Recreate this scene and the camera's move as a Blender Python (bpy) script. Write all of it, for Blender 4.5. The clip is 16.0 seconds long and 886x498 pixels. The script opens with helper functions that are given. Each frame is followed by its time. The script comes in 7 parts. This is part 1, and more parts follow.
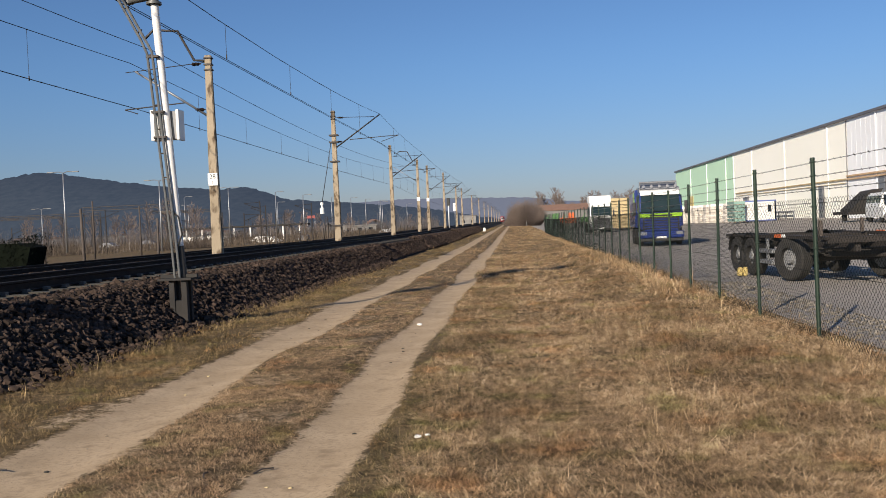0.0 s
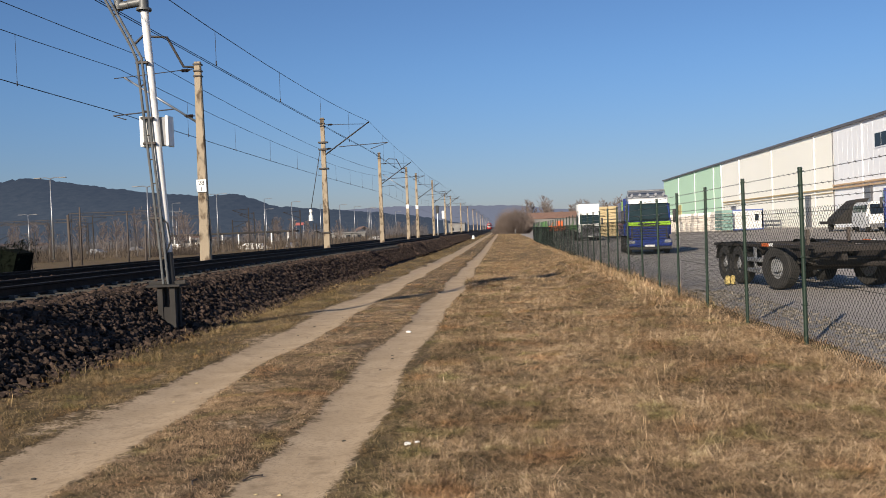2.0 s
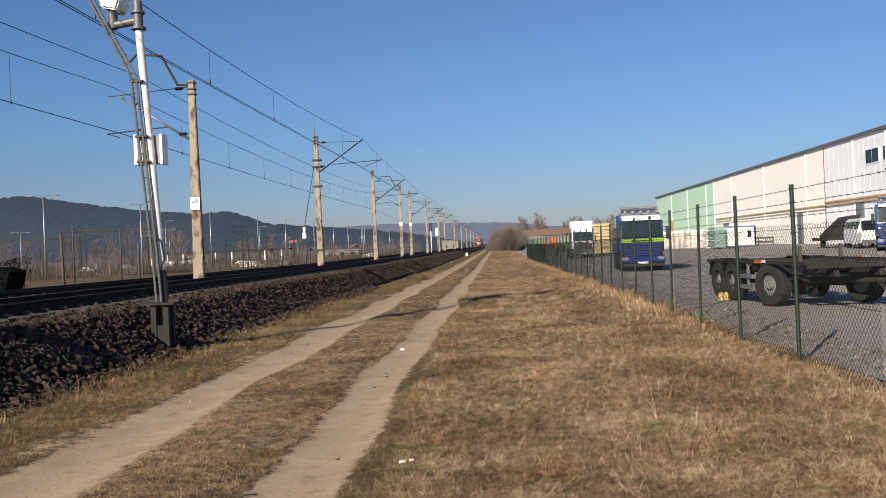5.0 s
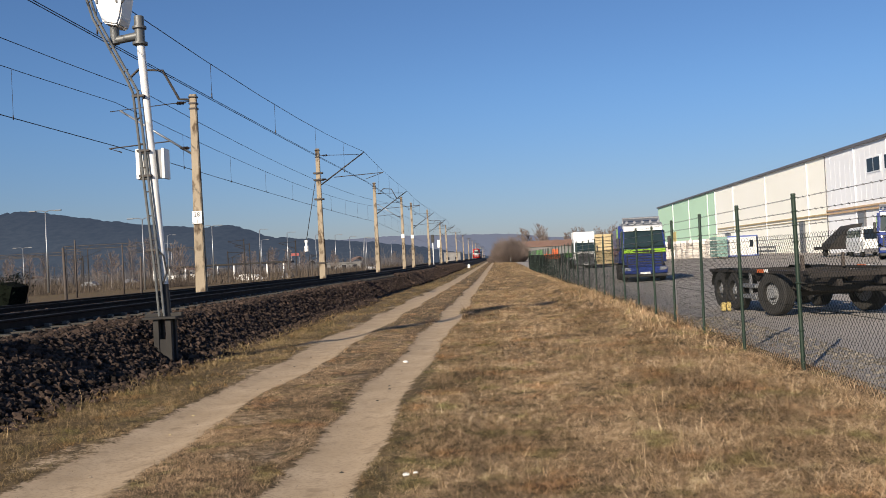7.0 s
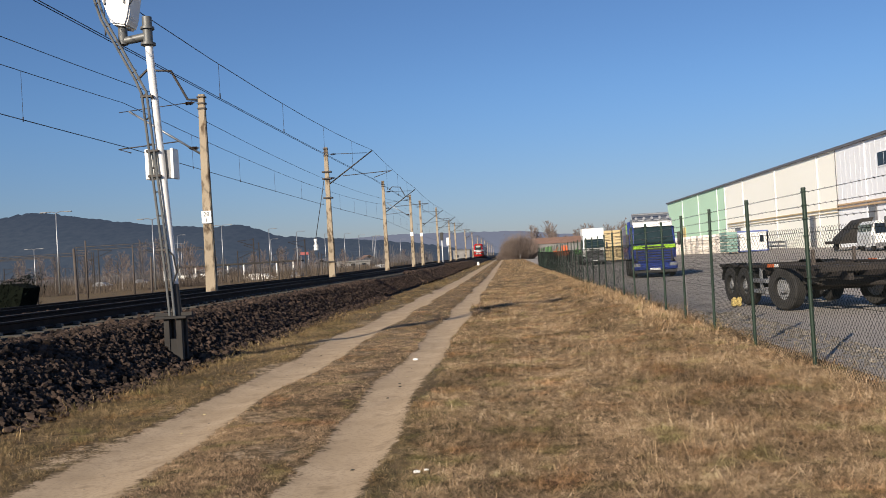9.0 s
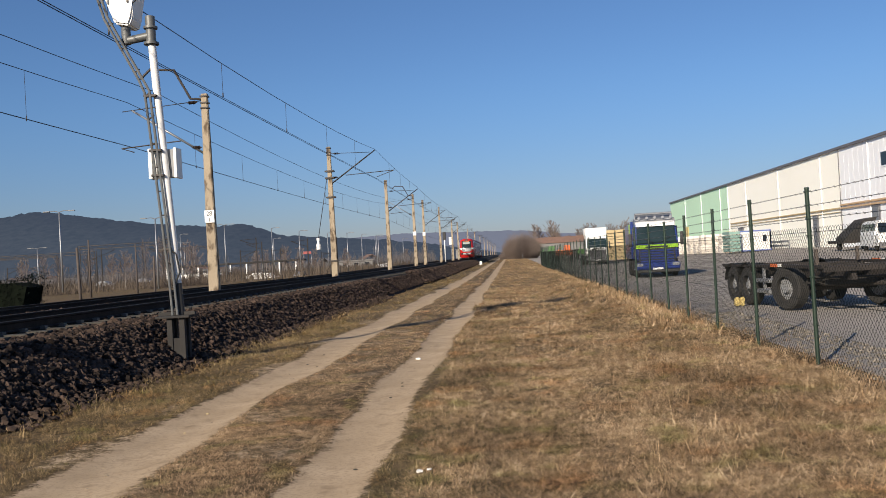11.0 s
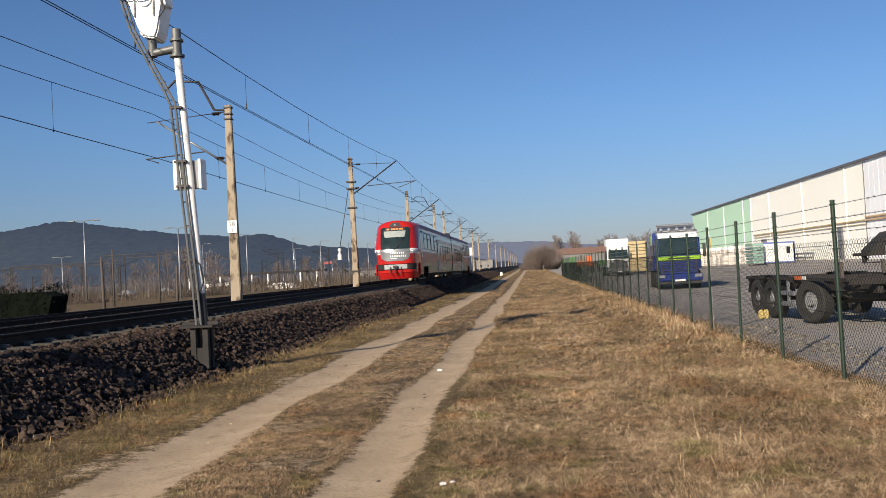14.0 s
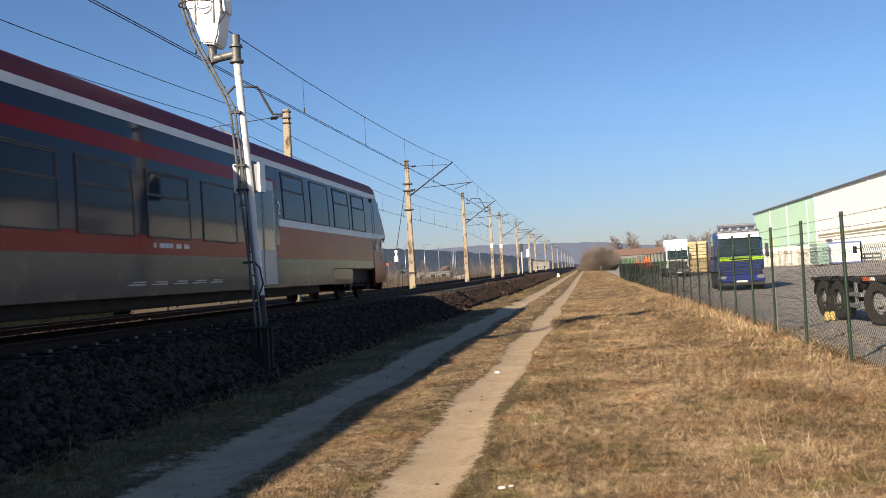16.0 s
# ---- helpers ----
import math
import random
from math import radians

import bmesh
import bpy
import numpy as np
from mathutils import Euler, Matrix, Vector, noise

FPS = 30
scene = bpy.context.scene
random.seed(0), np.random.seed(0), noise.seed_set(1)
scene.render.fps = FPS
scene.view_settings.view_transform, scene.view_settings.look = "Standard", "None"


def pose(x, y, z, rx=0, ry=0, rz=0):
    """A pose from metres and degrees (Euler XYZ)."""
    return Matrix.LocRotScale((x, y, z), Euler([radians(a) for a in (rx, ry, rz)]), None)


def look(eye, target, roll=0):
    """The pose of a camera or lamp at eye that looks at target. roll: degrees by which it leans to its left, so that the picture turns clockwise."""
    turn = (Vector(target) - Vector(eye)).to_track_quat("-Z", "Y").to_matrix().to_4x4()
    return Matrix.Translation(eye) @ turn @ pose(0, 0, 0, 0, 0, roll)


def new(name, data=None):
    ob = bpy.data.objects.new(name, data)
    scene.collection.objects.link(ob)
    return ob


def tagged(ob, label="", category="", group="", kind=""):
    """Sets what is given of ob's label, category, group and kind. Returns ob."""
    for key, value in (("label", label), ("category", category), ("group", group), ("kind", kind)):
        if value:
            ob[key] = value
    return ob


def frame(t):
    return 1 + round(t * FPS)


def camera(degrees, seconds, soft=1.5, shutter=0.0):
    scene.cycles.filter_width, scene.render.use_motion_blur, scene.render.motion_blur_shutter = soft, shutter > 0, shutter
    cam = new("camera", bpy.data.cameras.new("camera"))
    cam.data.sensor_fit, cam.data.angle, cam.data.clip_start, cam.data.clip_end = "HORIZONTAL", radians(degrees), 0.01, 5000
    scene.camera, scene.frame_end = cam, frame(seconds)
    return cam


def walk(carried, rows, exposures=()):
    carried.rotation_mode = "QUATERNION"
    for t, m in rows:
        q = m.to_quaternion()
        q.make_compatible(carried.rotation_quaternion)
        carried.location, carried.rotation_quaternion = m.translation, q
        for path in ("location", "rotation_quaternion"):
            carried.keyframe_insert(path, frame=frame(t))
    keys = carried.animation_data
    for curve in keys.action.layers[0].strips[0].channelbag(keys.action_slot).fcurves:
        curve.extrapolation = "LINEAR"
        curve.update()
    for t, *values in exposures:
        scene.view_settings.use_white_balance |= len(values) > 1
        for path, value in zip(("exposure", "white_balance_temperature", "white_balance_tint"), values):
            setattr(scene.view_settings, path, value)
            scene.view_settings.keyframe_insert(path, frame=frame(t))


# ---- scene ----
cam = camera(53.0, 16.0, soft=0.9, shutter=0.06)

# time, eye x y z, yaw, pitch, lean
PATH = [
    (0, 0.024, 0.037, 1.603, 4.64, -1.51, -2.52), (0.5, 0.018, 0.040, 1.600, 4.41, -1.31, -2.53),
    (1, 0.015, 0.041, 1.599, 4.16, -1.14, -2.47), (1.5, 0.012, 0.035, 1.600, 3.95, -1.13, -2.32),
    (2, 0.012, 0.024, 1.601, 3.89, -1.05, -2.28), (2.5, 0.012, 0.017, 1.603, 3.82, -0.98, -2.23),
    (3, 0.008, 0.012, 1.603, 3.78, -0.86, -2.21), (3.5, 0.008, 0.010, 1.603, 3.67, -0.64, -2.21),
    (4, 0.010, 0.006, 1.605, 3.60, -0.37, -2.24), (4.5, 0.009, 0.003, 1.605, 3.49, -0.13, -2.29),
    (5, 0.009, 0.000, 1.606, 3.43, 0.04, -2.39), (7.5, 0.006, 0.000, 1.603, 3.65, 0.88, -2.98),
    (8, 0.007, 0.005, 1.601, 3.84, 0.81, -3.12), (8.5, 0.009, 0.006, 1.599, 4.00, 0.76, -3.25),
    (9, 0.008, 0.003, 1.599, 4.12, 0.70, -3.32), (11.5, 0.005, 0.002, 1.602, 4.31, 0.67, -3.28),
    (12, 0.004, 0.000, 1.602, 4.33, 0.88, -3.30), (12.5, 0.001, 0.002, 1.600, 4.37, 1.09, -3.30),
    (13, -0.003, 0.004, 1.601, 4.34, 1.14, -3.27), (13.5, -0.012, -0.006, 1.605, 4.75, 1.20, -3.17),
    (14, -0.020, -0.018, 1.617, 5.57, 1.42, -3.04), (14.5, -0.024, -0.020, 1.630, 6.58, 1.57, -3.03),
    (15, -0.025, -0.005, 1.632, 7.60, 1.63, -3.09), (15.5, -0.028, 0.005, 1.628, 8.49, 1.70, -3.19),
    (16, -0.035, 0.020, 1.624, 9.18, 1.71, -3.18)]
walk(cam, [(t, pose(x, y, z, 90 + p, 0, yaw) @ pose(0, 0, 0, 0, 0, r)) for t, x, y, z, yaw, p, r in PATH],
     exposures=[(0, 0.42, 6500, 10), (5, 0.46, 6500, 10), (9, 0.46, 6500, 10), (12, 0.44, 6500, 10), (12.5, 0.47, 6500, 10), (14, 0.50, 6500, 10), (14.5, 0.53, 6500, 10), (15, 0.60, 6500, 10), (15.5, 0.69, 6520, 10), (16, 0.86, 6950, 10)])

# ---- sky and sun: low winter sun behind the viewer's left shoulder ----
SUN = Vector((-0.93, -1.96, 1.0)).normalized()
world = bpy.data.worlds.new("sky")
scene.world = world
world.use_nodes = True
wn = world.node_tree.nodes
sky = wn.new("ShaderNodeTexSky")
sky.sky_type, sky.sun_disc = "NISHITA", False
sky.sun_elevation, sky.sun_rotation = math.asin(SUN.z), math.atan2(SUN.x, SUN.y)
sky.altitude, sky.air_density, sky.dust_density, sky.ozone_density = 150, 1.0, 0.5, 5.5
wn["Background"].inputs[1].default_value = 0.064
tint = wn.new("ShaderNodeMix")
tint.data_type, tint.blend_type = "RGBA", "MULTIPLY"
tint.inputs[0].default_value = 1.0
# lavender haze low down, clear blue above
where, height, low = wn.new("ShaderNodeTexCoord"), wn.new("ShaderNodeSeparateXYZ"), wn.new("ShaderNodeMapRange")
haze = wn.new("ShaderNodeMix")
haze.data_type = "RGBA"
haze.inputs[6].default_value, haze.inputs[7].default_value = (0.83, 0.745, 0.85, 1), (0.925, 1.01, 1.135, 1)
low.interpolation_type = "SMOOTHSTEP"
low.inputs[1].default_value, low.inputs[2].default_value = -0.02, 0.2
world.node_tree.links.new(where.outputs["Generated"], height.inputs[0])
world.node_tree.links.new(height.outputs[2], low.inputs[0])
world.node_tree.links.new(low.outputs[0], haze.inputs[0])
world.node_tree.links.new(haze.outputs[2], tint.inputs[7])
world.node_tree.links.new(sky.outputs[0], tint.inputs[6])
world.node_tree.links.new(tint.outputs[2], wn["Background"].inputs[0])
sun_data = bpy.data.lights.new("sun", "SUN")
sun_data.energy, sun_data.angle, sun_data.color = 5.0, radians(0.53), (1.0, 0.87, 0.71)
sun = new("sun", sun_data)
sun.matrix_world = look((-40, -80, 60), Vector((-40, -80, 60)) - SUN)


# ---- materials ----
def lin(n, a, b):
    n.links.new(a, b)


def surf(name, c1, c2=None, scale=4.0, rough=0.7, metal=0.0, bump=0.0, bscale=60.0, fine=0.25, vary=0.0, spec=0.5,
         stretch=(1, 1, 1), island=False, coat=0.0, stain=None, stain_at=0.6):
    """Two-scale noise between two colours, with fine grain and relief."""
    m = bpy.data.materials.new(name)
    m.use_nodes = True
    n = m.node_tree
    N, b = n.nodes, n.nodes["Principled BSDF"]
    tc, mp = N.new("ShaderNodeTexCoord"), N.new("ShaderNodeMapping")
    mp.inputs["Scale"].default_value = stretch
    lin(n, tc.outputs["Object"], mp.inputs[0])
    big, small = N.new("ShaderNodeTexNoise"), N.new("ShaderNodeTexNoise")
    for t, s in ((big, scale), (small, bscale)):
        lin(n, mp.outputs[0], t.inputs["Vector"])
        t.inputs["Scale"].default_value, t.inputs["Detail"].default_value = s, 4
    ramp = N.new("ShaderNodeMapRange")
    ramp.inputs[1].default_value, ramp.inputs[2].default_value = 0.3, 0.7
    lin(n, big.outputs[0], ramp.inputs[0])
    mix = N.new("ShaderNodeMix")
    mix.data_type = "RGBA"
    mix.inputs[6].default_value, mix.inputs[7].default_value = (*c1, 1), (*(c2 or c1), 1)
    lin(n, ramp.outputs[0], mix.inputs[0])
    out = mix.outputs[2]
    if stain:
        blot = N.new("ShaderNodeTexNoise")
        blot.inputs["Scale"].default_value, blot.inputs["Detail"].default_value = scale * 2.7, 6
        lin(n, mp.outputs[0], blot.inputs["Vector"])
        r2 = N.new("ShaderNodeMapRange")
        r2.inputs[1].default_value, r2.inputs[2].default_value = stain_at, stain_at + 0.12
        lin(n, blot.outputs[0], r2.inputs[0])
        m2 = N.new("ShaderNodeMix")
        m2.data_type = "RGBA"
        m2.inputs[7].default_value = (*stain, 1)
        lin(n, r2.outputs[0], m2.inputs[0])
        lin(n, out, m2.inputs[6])
        out = m2.outputs[2]
    hsv = N.new("ShaderNodeHueSaturation")
    lin(n, out, hsv.inputs["Color"])
    val = N.new("ShaderNodeMath")
    val.operation = "MULTIPLY_ADD"
    lin(n, small.outputs[0], val.inputs[0])
    val.inputs[1].default_value, val.inputs[2].default_value = 2 * fine, 1 - fine
    last = val.outputs[0]
    if vary:
        rnd = N.new("ShaderNodeNewGeometry").outputs["Random Per Island"] if island else N.new("ShaderNodeObjectInfo").outputs["Random"]
        v2 = N.new("ShaderNodeMath")
        v2.operation = "MULTIPLY_ADD"
        lin(n, rnd, v2.inputs[0])
        v2.inputs[1].default_value, v2.inputs[2].default_value = 2 * vary, 1 - vary
        v3 = N.new("ShaderNodeMath")
        v3.operation = "MULTIPLY"
        lin(n, last, v3.inputs[0])
        lin(n, v2.outputs[0], v3.inputs[1])
        last = v3.outputs[0]
    lin(n, last, hsv.inputs["Value"])
    lin(n, hsv.outputs[0], b.inputs["Base Color"])
    b.inputs["Roughness"].default_value, b.inputs["Metallic"].default_value = rough, metal
    b.inputs["Specular IOR Level"].default_value = spec
    b.inputs["Coat Weight"].default_value, b.inputs["Coat Roughness"].default_value = coat, 0.12
    if bump:
        bp = N.new("ShaderNodeBump")
        bp.inputs["Strength"].default_value, bp.inputs["Distance"].default_value = bump, 0.02
        lin(n, small.outputs[0], bp.inputs["Height"])
        lin(n, bp.outputs[0], b.inputs["Normal"])
    return m


def glow(name, c, strength):
    m = bpy.data.materials.new(name)
    m.use_nodes = True
    b = m.node_tree.nodes["Principled BSDF"]
    b.inputs["Base Color"].default_value = (*c, 1)
    b.inputs["Emission Color"].default_value, b.inputs["Emission Strength"].default_value = (*c, 1), strength
    return m


def blades(name, cols, rough=0.75, olive=(0.72, 0.84, 0.60)):
    """Straw and grass: a colour of its own for each blade, drifting over the ground in patches."""
    m = bpy.data.materials.new(name)
    m.use_nodes = True
    n = m.node_tree
    N, b = n.nodes, n.nodes["Principled BSDF"]
    ramp = N.new("ShaderNodeValToRGB")
    ramp.color_ramp.elements[0].color, ramp.color_ramp.elements[-1].color = (*cols[0], 1), (*cols[-1], 1)
    for i, c in enumerate(cols[1:-1], 1):
        ramp.color_ramp.elements.new(i / (len(cols) - 1)).color = (*c, 1)
    tc = N.new("ShaderNodeTexCoord")

    def layer(kind, gain, offset, last=None):
        x = N.new("ShaderNodeMath")
        x.operation = "MULTIPLY_ADD"
        lin(n, kind, x.inputs[0])
        x.inputs[1].default_value, x.inputs[2].default_value = gain, offset
        if last is not None:
            lin(n, last, x.inputs[2])
        return x.outputs[0]

    def cloud(scale):
        x = N.new("ShaderNodeTexNoise")
        x.inputs["Scale"].default_value, x.inputs["Detail"].default_value = scale, 3
        lin(n, tc.outputs["Object"], x.inputs["Vector"])
        return x.outputs[0]

    total = layer(cloud(0.7), 1.0, -0.97)
    total = layer(cloud(8.0), 1.25, 0, total)
    total = layer(N.new("ShaderNodeNewGeometry").outputs["Random Per Island"], 0.7, 0, total)
    lin(n, total, ramp.inputs[0])
    # olive and russet patches
    out = ramp.outputs[0]
    for scale, lo, hi, c in ((1.9, 0.56, 0.68, olive), (1.25, 0.55, 0.68, (0.98, 0.80, 0.66))):
        edge = N.new("ShaderNodeMapRange")
        edge.inputs[1].default_value, edge.inputs[2].default_value = lo, hi
        lin(n, cloud(scale), edge.inputs[0])
        mx_ = N.new("ShaderNodeMix")
        mx_.data_type, mx_.blend_type = "RGBA", "MULTIPLY"
        mx_.inputs[7].default_value = (*c, 1)
        lin(n, edge.outputs[0], mx_.inputs[0])
        lin(n, out, mx_.inputs[6])
        out = mx_.outputs[2]
    lin(n, out, b.inputs["Base Color"])
    b.inputs["Roughness"].default_value = rough
    b.inputs["Specular IOR Level"].default_value = 0.25
    return m


def soil():
    """Dry turf with two bare wheel ruts, earth showing through in patches."""
    m = bpy.data.materials.new("dry_turf")
    m.use_nodes = True
    n = m.node_tree
    N, b = n.nodes, n.nodes["Principled BSDF"]
    geo, sep = N.new("ShaderNodeNewGeometry"), N.new("ShaderNodeSeparateXYZ")
    lin(n, geo.outputs["Position"], sep.inputs[0])

    def noise_at(s, d=5):
        t = N.new("ShaderNodeTexNoise")
        t.inputs["Scale"].default_value, t.inputs["Detail"].default_value = s, d
        lin(n, geo.outputs["Position"], t.inputs["Vector"])
        return t.outputs[0]

    def op(kind, a, c, d=0.0):
        x = N.new("ShaderNodeMath")
        x.operation = kind
        for i, v in enumerate((a, c, d)):
            if isinstance(v, (int, float)):
                x.inputs[i].default_value = v
            else:
                lin(n, v, x.inputs[i])
        return x.outputs[0]

    def mixed(f, a, c):
        x = N.new("ShaderNodeMix")
        x.data_type = "RGBA"
        lin(n, f, x.inputs[0])
        for i, v in ((6, a), (7, c)):
            if isinstance(v, tuple):
                x.inputs[i].default_value = (*v, 1)
            else:
                lin(n, v, x.inputs[i])
        return x.outputs[2]

    def between(v, lo, hi):
        x = N.new("ShaderNodeMapRange")
        x.inputs[1].default_value, x.inputs[2].default_value = lo, hi
        lin(n, v, x.inputs[0])
        return x.outputs[0]

    worn = N.new("ShaderNodeAttribute")
    worn.attribute_name = "bareness"
    wob = op("MULTIPLY_ADD", noise_at(6.0), 1.1, -0.55)
    wob = op("ADD", wob, op("MULTIPLY_ADD", noise_at(30.0), 1.0, -0.5))
    bare = between(op("ADD", worn.outputs["Fac"], wob), 0.36, 0.64)
    turf = mixed(between(noise_at(0.7), 0.35, 0.65), (0.118, 0.083, 0.043), (0.185, 0.130, 0.070))
    turf = mixed(between(noise_at(9.0), 0.42, 0.66), turf, (0.052, 0.039, 0.02))
    turf = mixed(between(noise_at(2.3), 0.6, 0.72), turf, (0.13, 0.11, 0.05))
    sand = mixed(between(noise_at(1.6), 0.35, 0.7), (0.39, 0.292, 0.185), (0.48, 0.366, 0.240))
    sand = mixed(between(noise_at(24.0), 0.5, 0.8), sand, (0.30, 0.222, 0.14))
    sand = mixed(between(noise_at(4.5), 0.56, 0.72), sand, (0.29, 0.215, 0.135))
    sand = mixed(between(noise_at(75.0, 2), 0.62, 0.7), sand, (0.26, 0.20, 0.14))
    col = mixed(bare, turf, sand)
    lin(n, col, b.inputs["Base Color"])
    b.inputs["Roughness"].default_value = 0.95
    b.inputs["Specular IOR Level"].default_value = 0.15
    bp = N.new("ShaderNodeBump")
    bp.inputs["Strength"].default_value, bp.inputs["Distance"].default_value = 0.12, 0.02
    lin(n, op("ADD", noise_at(60.0, 3), op("MULTIPLY", noise_at(5.0), 1.5)), bp.inputs["Height"])
    lin(n, bp.outputs[0], b.inputs["Normal"])
    return m


